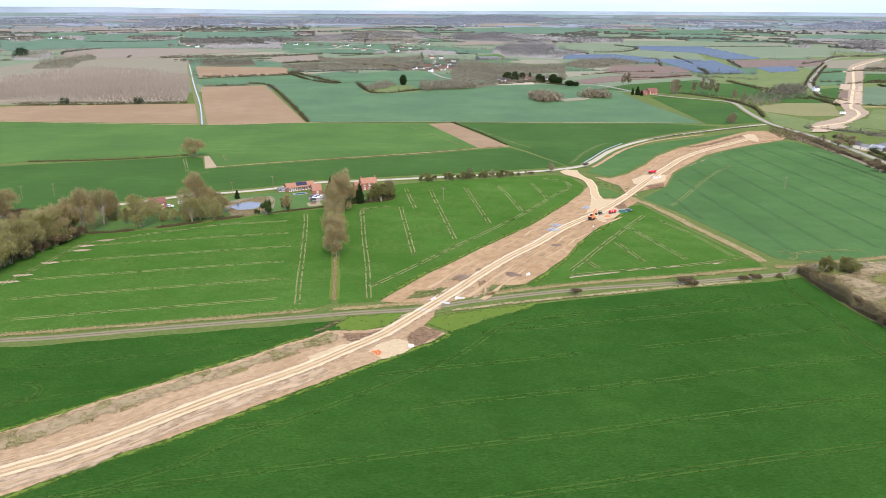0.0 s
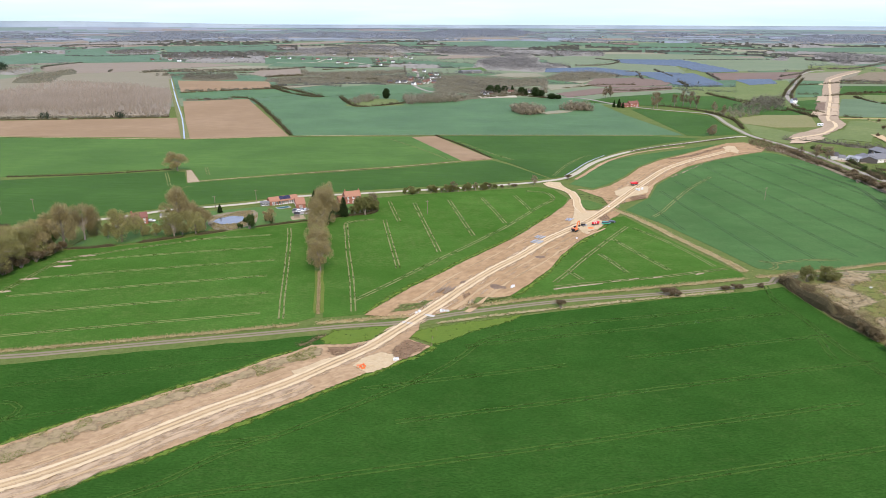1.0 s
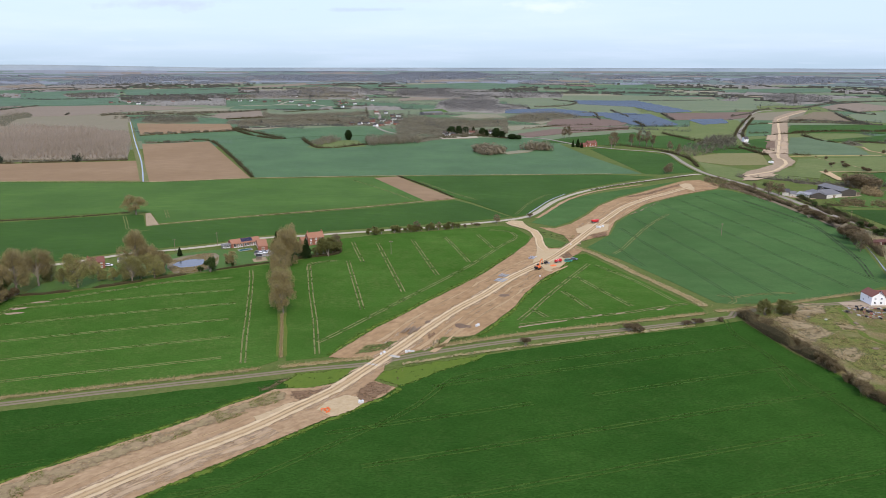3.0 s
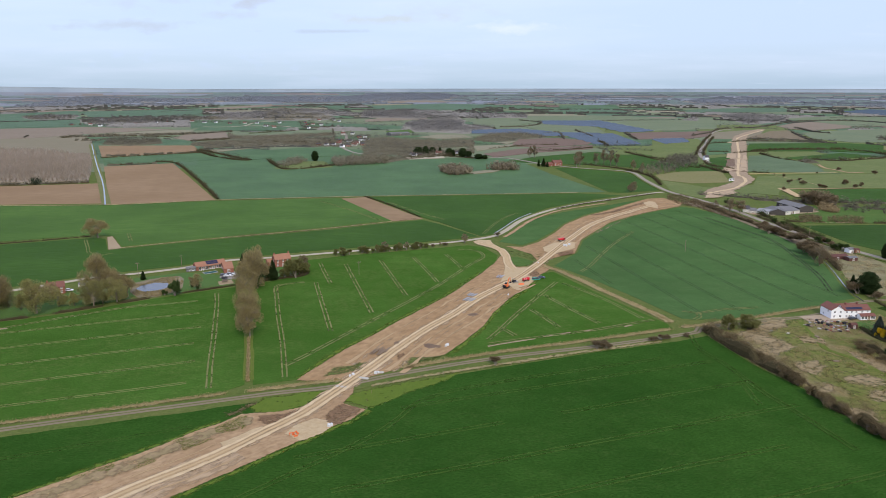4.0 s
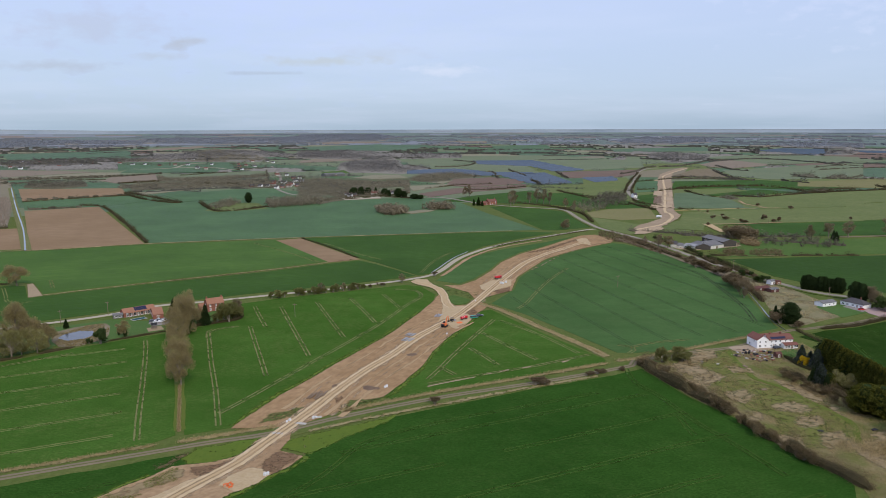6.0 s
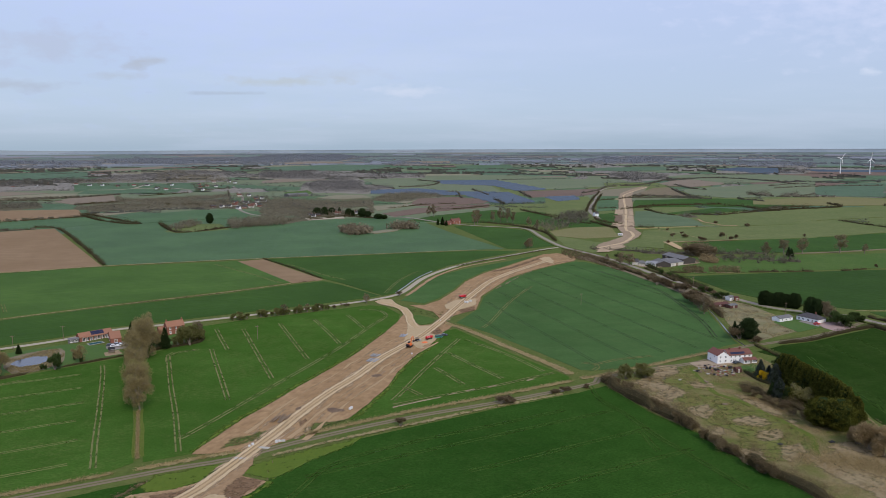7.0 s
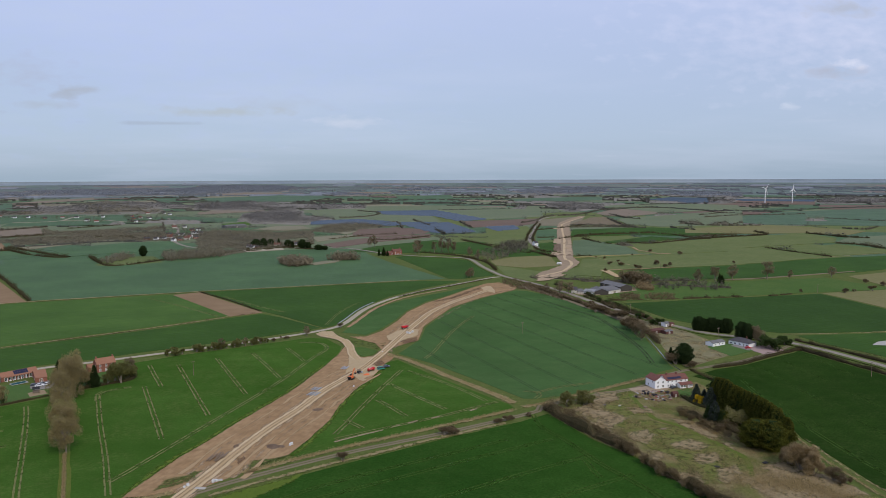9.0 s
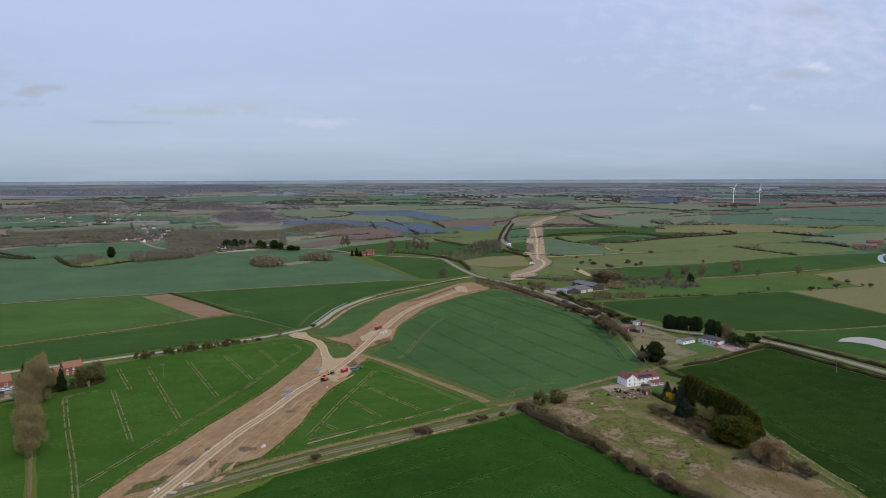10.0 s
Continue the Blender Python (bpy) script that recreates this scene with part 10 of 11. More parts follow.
tufts("scrub_brambles", SCRUB, 40000, TWIG_BROWN, "patches of brown bramble over the paddock", "bramble", 13, 0.42, 0.8, 0.05, 0.5)


# ---- buildings ----
def box(bm, x0, y0, z0, x1, y1, z1, bevel=0.0):
    v = [bm.verts.new(p) for p in ((x0, y0, z0), (x1, y0, z0), (x1, y1, z0), (x0, y1, z0), (x0, y0, z1), (x1, y0, z1), (x1, y1, z1), (x0, y1, z1))]
    fs = [bm.faces.new([v[i] for i in q]) for q in ((3, 2, 1, 0), (4, 5, 6, 7), (0, 1, 5, 4), (1, 2, 6, 5), (2, 3, 7, 6), (3, 0, 4, 7))]
    if bevel:
        es = list({e for f in fs for e in f.edges})
        bmesh.ops.bevel(bm, geom=es, offset=bevel, segments=2, affect="EDGES", profile=0.6)
    return bm


def boxed(*a, **k):
    return box(bmesh.new(), *a, **k)


def gable_walls(l, w, eave, ridge, along_x=True):
    """Four walls with pointed gables, 0.3 m thick."""
    bm = bmesh.new()
    t = 0.3
    ends = ((0, t), (l - t, l))
    for a, b in ends:
        lo = [bm.verts.new(p) for p in ((a, 0, -0.3), (a, w, -0.3), (a, w, eave), (a, w / 2, ridge), (a, 0, eave))]
        hi = [bm.verts.new(p) for p in ((b, 0, -0.3), (b, w, -0.3), (b, w, eave), (b, w / 2, ridge), (b, 0, eave))]
        bm.faces.new(lo[::-1])
        bm.faces.new(hi)
        for k in range(5):
            bm.faces.new((lo[k], lo[(k + 1) % 5], hi[(k + 1) % 5], hi[k]))
    box(bm, t, 0, -0.3, l - t, t, eave)
    box(bm, t, w - t, -0.3, l - t, w, eave)
    return bm


def gable_roof(l, w, eave, ridge, over=0.35, thick=0.18):
    bm = bmesh.new()
    rise = (ridge - eave) / (w / 2)
    low = eave - over * rise
    prof = [(-over, low), (w / 2, ridge), (w + over, low), (w + over, low + thick), (w / 2, ridge + thick), (-over, low + thick)]
    a = [bm.verts.new((-over * 0.6, y, z)) for y, z in prof]
    b = [bm.verts.new((l + over * 0.6, y, z)) for y, z in prof]
    for k in range(6):
        bm.faces.new((a[k], a[(k + 1) % 6], b[(k + 1) % 6], b[k]))
    for s, f in ((a, 1), (b, -1)):
        bm.faces.new([s[0], s[1], s[4], s[5]][::f])
        bm.faces.new([s[1], s[2], s[3], s[4]][::f])
    bmesh.ops.recalc_face_normals(bm, faces=bm.faces)
    return bm


def hip_roof(l, w, eave, ridge, over=0.4):
    bm = bmesh.new()
    lo = [bm.verts.new(p) for p in ((-over, -over, eave), (l + over, -over, eave), (l + over, w + over, eave), (-over, w + over, eave))]
    r = [bm.verts.new((w / 2, w / 2, ridge)), bm.verts.new((l - w / 2, w / 2, ridge))]
    for q in ((lo[0], lo[1], r[1], r[0]), (lo[1], lo[2], r[1]), (lo[2], lo[3], r[0], r[1]), (lo[3], lo[0], r[0]), (lo[3], lo[2], lo[1], lo[0])):
        bm.faces.new(q)
    return bm


def opening(parent, x, z, w, h, y=0.0, face=-1, kind="window", along="x", frame_mat=None):
    """A window or door set on a wall: frame, pane or leaf, sill. face -1 looks to lower y (or x)."""
    d = 0.06 * face

    def turned(bm):
        if along == "y":
            bmesh.ops.transform(bm, matrix=Matrix(((0, 1, 0, 0), (1, 0, 0, 0), (0, 0, 1, 0), (0, 0, 0, 1))), verts=bm.verts)
            bmesh.ops.recalc_face_normals(bm, faces=bm.faces)
        return bm
    fm = frame_mat or WHITE_TRIM
    bm = bmesh.new()
    lo, hi = sorted((y + d, y - d * 0.5))
    t = 0.12
    for a in ((x, z, x + w, z + t), (x, z + h - t, x + w, z + h), (x, z + t, x + t, z + h - t), (x + w - t, z + t, x + w, z + h - t),
        (x + w / 2 - t / 2, z + t, x + w / 2 + t / 2, z + h - t)):
        box(bm, a[0], lo, a[1], a[2], hi, a[3])
    f = part(kind, turned(bm), fm, parent)
    lo2, hi2 = sorted((y + d * 0.5, y - d * 0.4))
    if kind == "window":
        part("pane", turned(boxed(x + t, lo2, z + t, x + w - t, hi2, z + h - t)), GLASS_DARK, f)
        lo3, hi3 = sorted((y + d * 3, y))
        part("sill", turned(boxed(x - 0.1, lo3, z - 0.12, x + w + 0.1, hi3, z)), fm, f)
    else:
        part("leaf", turned(boxed(x + t, lo2, z, x + w - t, hi2, z + h - t)), TIMBER if frame_mat is None else frame_mat, f)
    return f


def chimney(parent, x, y, top, low, mat):
    bm = boxed(x - 0.4, y - 0.3, low, x + 0.4, y + 0.3, top)
    box(bm, x - 0.48, y - 0.38, top - 0.25, x + 0.48, y + 0.38, top - 0.1)
    c = part("chimney", bm, mat, parent)
    for k in (-0.18, 0.18):
        bm = bmesh.new()
        limb(bm, (x + k, y, top), (x + k, y, top + 0.4), 0.13, 0.10, 7)
        part("chimney_pot", bm, PANTILE, c)


def stand(a, b):
    """Length of the line a-b and the pose at a with x along it."""
    a, b = Vector(a), Vector(b)
    d = b - a
    x, y, z, s = settle_land(a.x, a.y)
    return d.length * float(s), pose(float(x), float(y), float(z), 0, 0, math.degrees(math.atan2(d.y, d.x)))


def house(a, b, depth, eave, ridge, wall, roof, label, windows=(), back=(), ends=(), chimneys=(), name="house", hipped=False, over=0.35, trim=None, category="house"):
    """A house with its front on the line a-b, deeper on the far side. Windows: (place along the front 0..1, height, width, tall, kind)."""
    l, m = stand(a, b)
    top = tagged(new(name), label, category)
    if hipped:
        bm = bmesh.new()
        t = 0.3
        box(bm, 0, 0, -0.3, l, t, eave), box(bm, 0, depth - t, -0.3, l, depth, eave), box(bm, 0, t, -0.3, t, depth - t, eave), box(bm, l - t, t, -0.3, l, depth - t, eave)
        part("wall", bm, wall, top)
        part("roof", hip_roof(l, depth, eave, ridge), roof, top)
    else:
        part("wall", gable_walls(l, depth, eave, ridge), wall, top)
        part("roof", gable_roof(l, depth, eave, ridge, over), roof, top)
    for u, z, w, h, kind in windows:
        opening(top, u * l - w / 2, z, w, h, 0.0, -1, kind, frame_mat=trim)
    for u, z, w, h, kind in back:
        opening(top, u * l - w / 2, z, w, h, depth, 1, kind, frame_mat=trim)
    for u, z, w, h, kind in ends:
        opening(top, u * depth - w / 2, z, w, h, 0.0, -1, kind, "y", frame_mat=trim)
    for u in chimneys:
        chimney(top, u * l, depth / 2, ridge + 1.1, ridge - 1.0, BRICK if wall is not RENDERED else PANTILE_OLD)
    top.matrix_basis = m
    return top


def roof_panels(top, l, depth, eave, ridge, x0, x1, rows=2, size=1.05):
    """Solar panels on the front slope."""
    run = depth / 2
    slope = math.atan2(ridge - eave, run)
    n = int((x1 - x0) / (size + 0.06))
    for r in range(rows):
        for k in range(n):
            bm = boxed(0, 0, 0, size, 1.6, 0.05)
            ob = part("solar_panel", bm, ROOF_SOLAR, top)
            s = 0.35 + r * 1.68
            ob.matrix_basis = pose(x0 + k * (size + 0.06), s * math.cos(slope), eave + s * math.sin(slope) + 0.2, math.degrees(slope), 0, 0)


# the red house: two storeys, three bays, a chimney at each gable
W2 = [(u, z, 1.1, 1.5, "window") for z in (0.9, 3.5) for u in (0.18, 0.82)] + [(0.5, 3.5, 1.1, 1.5, "window"), (0.5, 0.1, 1.2, 2.2, "door")]
house((-134.1, 464.2), (-124.7, 470.0), 7.0, 5.3, 8.2, BRICK, PANTILE, "red brick farmhouse with orange pantile roof and two chimneys", W2, chimneys=(0.06, 0.94), ends=[(0.5, 3.5, 0.9, 1.3, "window")])
house((-140.0, 467.2), (-135.8, 469.6), 5.0, 2.6, 4.4, BRICK, PANTILE, "low brick wing beside the red farmhouse", [(0.5, 0.8, 1.4, 1.4, "window")], name="house_wing")
# the barn range with the pool
BARN_A, BARN_B = (-183.6, 452.8), (-168.3, 465.4)
BL = (Vector(BARN_B) - Vector(BARN_A)).length
barn = house(BARN_A, BARN_B, 6.5, 2.9, 5.0, BRICK, PANTILE, "long converted barn with timber front and solar panels", [(u, 0.2, 1.5, 2.3, "window") for u in np.linspace(0.12, 0.92, 8)], name="barn")
roof_panels(barn, BL, 6.5, 2.9, 5.0, BL * 0.36, BL * 0.80, 2)
part("timber_front", boxed(BL * 0.15, -0.12, 2.35, BL * 0.95, -0.02, 2.85), TIMBER, barn)
for u in np.linspace(0.14, 0.96, 12):
    part("post", boxed(u * BL - 0.1, -1.4, -0.2, u * BL + 0.1, -1.2, 2.6), WHITE_TRIM, barn)
part("porch_roof", boxed(BL * 0.13, -1.6, 2.6, BL * 0.97, -0.05, 2.75), PANTILE, barn)
house((-163.4, 447.8), (-157.9, 450.4), 16.0, 2.9, 5.6, BRICK, PANTILE, "brick barn wing with a pointed gable end", [(0.5, 0.1, 1.8, 2.2, "door")], name="barn_wing", ends=[(0.3, 0.9, 1, 1.2, "window"), (0.7, 0.9, 1, 1.2, "window")])
house((-189.4, 450.2), (-184.0, 452.7), 4.0, 2.2, 2.9, GREY_SHEET, GREY_SHEET, "low grey lean-to with glass sides", [(0.3, 0.6, 1.6, 1.3, "window"),
        (0.7, 0.6, 1.6, 1.3, "window")], name="lean_to", category="outbuilding")
# brick cottages by the pond
COTTAGE = [(0.2, 0.8, 1.1, 1.3, "window"), (0.8, 0.8, 1.1, 1.3, "window"), (0.2, 3.0, 1.1, 1.2, "window"), (0.8, 3.0, 1.1, 1.2, "window"),
        (0.5, 0.1, 1.0, 2.1, "door")]
house((-249.2, 393.0), (-241.3, 398.4), 6.0, 4.4, 6.9, BRICK, PANTILE_OLD, "brick cottage with dark red tiled roof", COTTAGE, chimneys=(0.08,))
house((-257.9, 386.2), (-249.1, 391.7), 5.5, 3.2, 5.2, BRICK, PANTILE_OLD, "low brick cottage half hidden by trees", COTTAGE[:2] + COTTAGE[4:], chimneys=(0.5,))
for q, w in (((-240.6, 410.9), 2.6), ((-238.8, 412.6), 2.4)):
    house(q, (q[0] + w, q[1]), 3.0, 2.0, 3.0, CREAM, GREY_SHEET, "small pale wooden garden shed", [(0.5, 0.1, 0.9, 1.8, "door")], name="garden_shed", category="shed", over=0.15)

# the white house: a gabled wing and a lower range with solar panels
WA, WB, WC = (186.7, 368.6), (193.7, 369.3), (203.2, 370.5)
way = (Vector((208.2, 371.2)) - Vector(WB)).normalized()
out = Vector((way.y, -way.x))
wing_w = (Vector(WB) - Vector(WA)).length
house(WB, tuple(Vector(WB) - out * 9.5), wing_w, 4.9, 7.0, RENDERED, PANTILE_OLD, "white rendered house wing with a gable front and red tiled roof", name="white_house",
      ends=[(0.28, 0.9, 1.2, 1.3, "window"), (0.74, 0.9, 1.2, 1.3, "window"), (0.28, 3.2, 1.1, 1.2, "window"),
        (0.74, 3.2, 1.1, 1.2, "window")], back=[(0.3, 3.2, 1.0, 1.1, "window"), (0.7, 0.9, 1.0, 1.2, "window")])
main_h = house((WB[0] + 0.05, WB[1]), (208.2, 371.2), 7.5, 4.6, 6.6, RENDERED, PANTILE_OLD, "long white rendered house with solar panels on the red roof",
               [(u, z, 1.1, 1.2, "window") for z in (0.9, 3.1) for u in (0.1, 0.28, 0.46)] + [(u, 3.1, 1.1, 1.2, "window") for u in (0.68, 0.88)] + [(0.2, 0.1, 1.0, 2.1, "door")], name="white_house", chimneys=(0.18, 0.62))
ML = (Vector((208.2, 371.2)) - Vector(WB)).length
roof_panels(main_h, ML, 7.5, 4.6, 6.6, ML * 0.10, ML * 0.78, 1)
# sun room in front
sr_a = Vector(WB).lerp(Vector((208.2, 371.2)), 0.50)
house(tuple(sr_a + out * 3.2), tuple(sr_a + out * 3.2 + way * 8.0), 3.15, 2.3, 3.2, RENDERED, PANTILE_OLD, "single-storey white sun room with red roof", [(u, 0.6, 1.5, 1.5, "window") for u in (0.15, 0.35, 0.75, 0.92)] + [(0.55, 0.1, 1.6, 2.1, "door")], name="sun_room", category="house")
back = Vector(WA) + (Vector((184.5, 374.8)) - Vector(WA)) * 1.35
house(tuple(Vector(WB) - out * 9.7), tuple(Vector(WB) - out * 9.7 + way * 15), 4.0, 2.8, 4.6, BRICK, PANTILE_OLD, "low red-roofed range behind the white house", name="house_range", category="house")
house((189.5, 352.7), (192.7, 353.0), 2.6, 2.1, 2.9, RED_SHED, RED_SHED, "small red wooden shed", [(0.5, 0.1, 1.1, 1.8, "door")], name="garden_shed", category="shed", over=0.15)
# the bungalow and its white annexe
BA, BB = (289.5, 461.8), (296.3, 447.6)
house(BA, BB, 9.0, 2.8, 5.4, RENDERED, SLATE, "long white bungalow with dark tiled roof", [(u, 0.8, 1.6, 1.2, "window") for u in (0.12, 0.32, 0.55, 0.9)] + [(0.74, 0.1, 1.1, 2.1, "door")], name="bungalow", hipped=True, chimneys=(0.7,))
house((273.2, 454.7), (285.2, 459.1), 6.5, 2.6, 3.7, RENDERED, GREY_SHEET, "low white annexe with grey roof", [(u, 0.9, 1.2, 1.1, "window") for u in (0.2, 0.5, 0.8)], name="annexe", category="outbuilding")
house((246.9, 500.7), (262.9, 505.3), 6.0, 2.3, 3.2, RED_SHED, RED_SHED, "long shed of oxide-red sheeting", [(0.5, 0.1, 1.6, 1.9, "door")], name="shed", category="shed")
house((260.0, 497.7), (266.9, 500.2), 5.0, 2.3, 3.0, RED_SHED, GREY_SHEET, "small dark red shed with grey roof", [(0.5, 0.1, 1.6, 1.9, "door")], name="shed", category="shed")
house((272.4, 522.7), (276.9, 523.9), 5.0, 3.0, 3.9, RENDERED, GREY_SHEET, "small white outbuilding with grey roof", [(0.5, 0.1, 1.6, 2.2, "door")], name="outbuilding", category="outbuilding")
house((276.3, 521.8), (279.5, 522.2), 5.0, 3.0, 3.6, PANTILE, RED_SHED, "small orange-red outbuilding beside it", [(0.5, 0.1, 1.6, 2.2, "door")], name="outbuilding", category="outbuilding")
# the farm beyond the main road
BARN_DOOR = [(0.5, 0.0, 3.5, 3.0, "door"), (0.15, 1.6, 1.4, 1.0, "window")]
for a, b, dep, e, r, wall, roof, lab, front in (
        ((256.7, 692.9), (262.2, 691.3), 8, 4.2, 6.6, CREAM, SLATE, "pale stone farm building with dark tiled roof", [(0.3, 0.9, 0.9, 1.1, "window"), (0.7, 2.8, 0.9, 1.0, "window")]),
        ((262.4, 690.3), (267.3, 688.6), 9, 3.0, 4.8, CREAM, GREY_SHEET, "low pale annexe with grey roof", [(0.5, 0.0, 1.2, 2.0, "door")]),
        ((267.6, 688.8), (276.0, 681.4), 14, 3.0, 4.6, RENDERED, PALE_SHEET, "white-walled shed with pale sheet roof", BARN_DOOR),
        ((290.9, 679.4), (293.5, 699.0), 14, 3.4, 6.0, DARK_BOARD, GREY_SHEET, "dark boarded barn with its gable to the yard", BARN_DOOR),
        ((292.5, 683.0), (308.6, 690.2), 24, 3.6, 6.0, CREAM, GREY_SHEET, "wide block-walled cattle shed with grey sheet roof", BARN_DOOR),
        ((302.0, 728.0), (309.6, 693.6), 15, 5.2, 7.4, DARK_BOARD, GREY_SHEET, "large dark grain store with a long grey roof", [(0.2, 0.0, 4.0, 4.2, "door"), (0.6, 0.0, 4.0, 4.2, "door")])):
    house(a, b, dep, e, r, wall, roof, lab, front, name="farm_barn", category="barn", over=0.5)
for a, b, dep, e, r, wall, roof, lab in (
        ((905, 1006), (916, 994), 16, 4.5, 7.0, TIMBER, PANTILE_OLD, "old red-roofed barn of a far farm"),
        ((925, 1001), (937, 989), 18, 5.0, 7.5, BRICK, GREY_SHEET, "grey-roofed brick barn of a far farm"),
        ((974, 1049), (994, 1034), 18, 5.0, 7.5, TIMBER, PANTILE_OLD, "long red-roofed barn of a far farm")):
    house(a, b, dep, e, r, wall, roof, lab, [(0.5, 0.0, 3.5, 3.4, "door")], name="farm_barn", category="barn", over=0.5)
# far farms and the village
FAR_HOUSE = [(0.2, 0.9, 1.2, 1.3, "window"), (0.8, 0.9, 1.2, 1.3, "window"), (0.2, 3.4, 1.2, 1.3, "window"), (0.8, 3.4, 1.2, 1.3, "window"),
        (0.5, 0.1, 1.1, 2.1, "door")]
house((118, 1093), (132, 1103), 8, 5.2, 8.4, BRICK, PANTILE_OLD, "far red brick farmhouse", FAR_HOUSE, chimneys=(0.06, 0.94))
house((107, 1091), (117, 1093), 7, 3.2, 5.6, BRICK, PANTILE_OLD, "far brick farm outbuilding", FAR_HOUSE[:2], name="farm_barn", category="barn")
house((372, 1188), (379, 1190), 7, 5.0, 8.0, RENDERED, SLATE, "far white roadside house", FAR_HOUSE, chimneys=(0.1,))
walls, roofs = (RENDERED, BRICK, CREAM, RENDERED), (SLATE, SLATE, PANTILE_OLD, SLATE)
protos, scales = {}, {}
for k, q in enumerate(VILLAGE):
    turn = (k * 53) % 70 - 35
    form = k % 4
    x, y, z, s = settle_land(*q)
    if form not in protos:
        protos[form] = house((0, 0), (8.5 + form, 0), 6.5, 3.6, 6.2, walls[form], roofs[form],
                             ("white village house with dark roof", "brick village house with dark roof", "cream village house with red roof", "white rendered village house with slate roof")[form],
                             FAR_HOUSE[:2] + FAR_HOUSE[4:], chimneys=(0.08,))
        ob = protos[form]
        ob.matrix_basis = pose(float(x), float(y), float(z), 0, 0, turn) @ Matrix.Scale(float(s), 4)
        scales[form] = float(s)
    else:
        ob = copy_thing(protos[form], pose(float(x), float(y), float(z), 0, 0, turn) @ Matrix.Scale(float(s) / scales[form], 4))
    ob["group"] = "far village houses"
house((-204, 1745), (-161, 1774), 26, 5, 7.5, GREY_SHEET, GREY_SHEET, "far long pale shed", [(0.5, 0, 4, 4, "door")], name="farm_barn", category="barn")
house((2347, 6736), (2464, 6868), 26, 5, 8, RENDERED, GREY_SHEET, "far pale sheet-clad shed", [(0.5, 0, 4, 4, "door")], name="farm_barn", category="barn")

# ---- solar farm ----
def solar_field(pts, seed):
    xs, ys = [p[0] for p in pts], [p[1] for p in pts]
    v = []
    for y in np.arange(min(ys), max(ys), 9.0):
        run = [x for x in np.arange(min(xs), max(xs), 8.0) if inside(pts, x, y)]
        for x in run:
            c = []
            for dx, dy, h in ((0, 0, 0.8), (8.0, 0, 0.8), (8.0, 5.0, 2.8), (0, 5.0, 2.8)):
                a, b, z, s = settle_land(x + dx, y + dy)
                c.append((float(a), float(b), float(z) + h * float(s)))
            v += [(c[0], c[1], c[2]), (c[0], c[2], c[3])]
    return tagged(tri_object("solar_panels", v, SOLAR), "rows of blue-black solar panels in a far field", "solar farm", kind="stuff")


for k, pts in enumerate(SOLAR_PLOTS):
    solar_field(pts, k)


# ---- wind turbines ----
def turbine(x, y, hub, spin, blade):
    px, py, pz, s = settle_land(x, y)
    top = tagged(new("wind_turbine"), "white three-bladed wind turbine standing still", "wind turbine", "far wind turbines")
    bm = bmesh.new()
    limb(bm, (0, 0, -1), (0, 0, hub), hub * 0.030, hub * 0.018, 12)
    part("tower", bm, WHITE_TRIM, top)
    part("nacelle", boxed(-hub * 0.025, -hub * 0.05, hub - hub * 0.02, hub * 0.025, hub * 0.07, hub + hub * 0.03, 0.3), WHITE_TRIM, top)
    for k in range(3):
        a = radians(spin + 120 * k)
        bm = bmesh.new()
        way = Vector((math.sin(a), 0, math.cos(a)))
        side = Vector((math.cos(a), 0, -math.sin(a)))
        o = Vector((0, -hub * 0.06, hub))
        rows = []
        for t, w in ((0, 0.015), (0.15, 0.028), (0.6, 0.018), (1.0, 0.006)):
            c = o + way * blade * t
            rows.append([bm.verts.new(c + side * hub * w + Vector((0, 0.3, 0))), bm.verts.new(c - side * hub * w), bm.verts.new(c + Vector((0, -0.5, 0)))])
        for p, q in zip(rows, rows[1:]):
            for j in range(3):
                bm.faces.new((p[j], p[(j + 1) % 3], q[(j + 1) % 3], q[j]))
        part("blade", bm, WHITE_TRIM, top)
    top.matrix_basis = pose(float(px), float(py), float(pz), 0, 0, 20) @ Matrix.Scale(float(s), 4)


for spot, spin in zip([(1926, 2836, 62.1), (2033, 2803, 59.5)], (40, 5)):
    turbine(spot[0], spot[1], spot[2], spin, spot[2] * 0.48)


# ---- plant and materials on the works ----
def wheel(parent, x, y, r, w):
    bm = bmesh.new()
    limb(bm, (x, y - w / 2, r), (x, y + w / 2, r), r, r, 14)
    t = part("wheel", bm, RUBBER, parent)
    bm = bmesh.new()
    limb(bm, (x, y - w / 2 - 0.03, r), (x, y + w / 2 + 0.03, r), r * 0.55, r * 0.55, 10)
    part("rim", bm, STEEL, t)


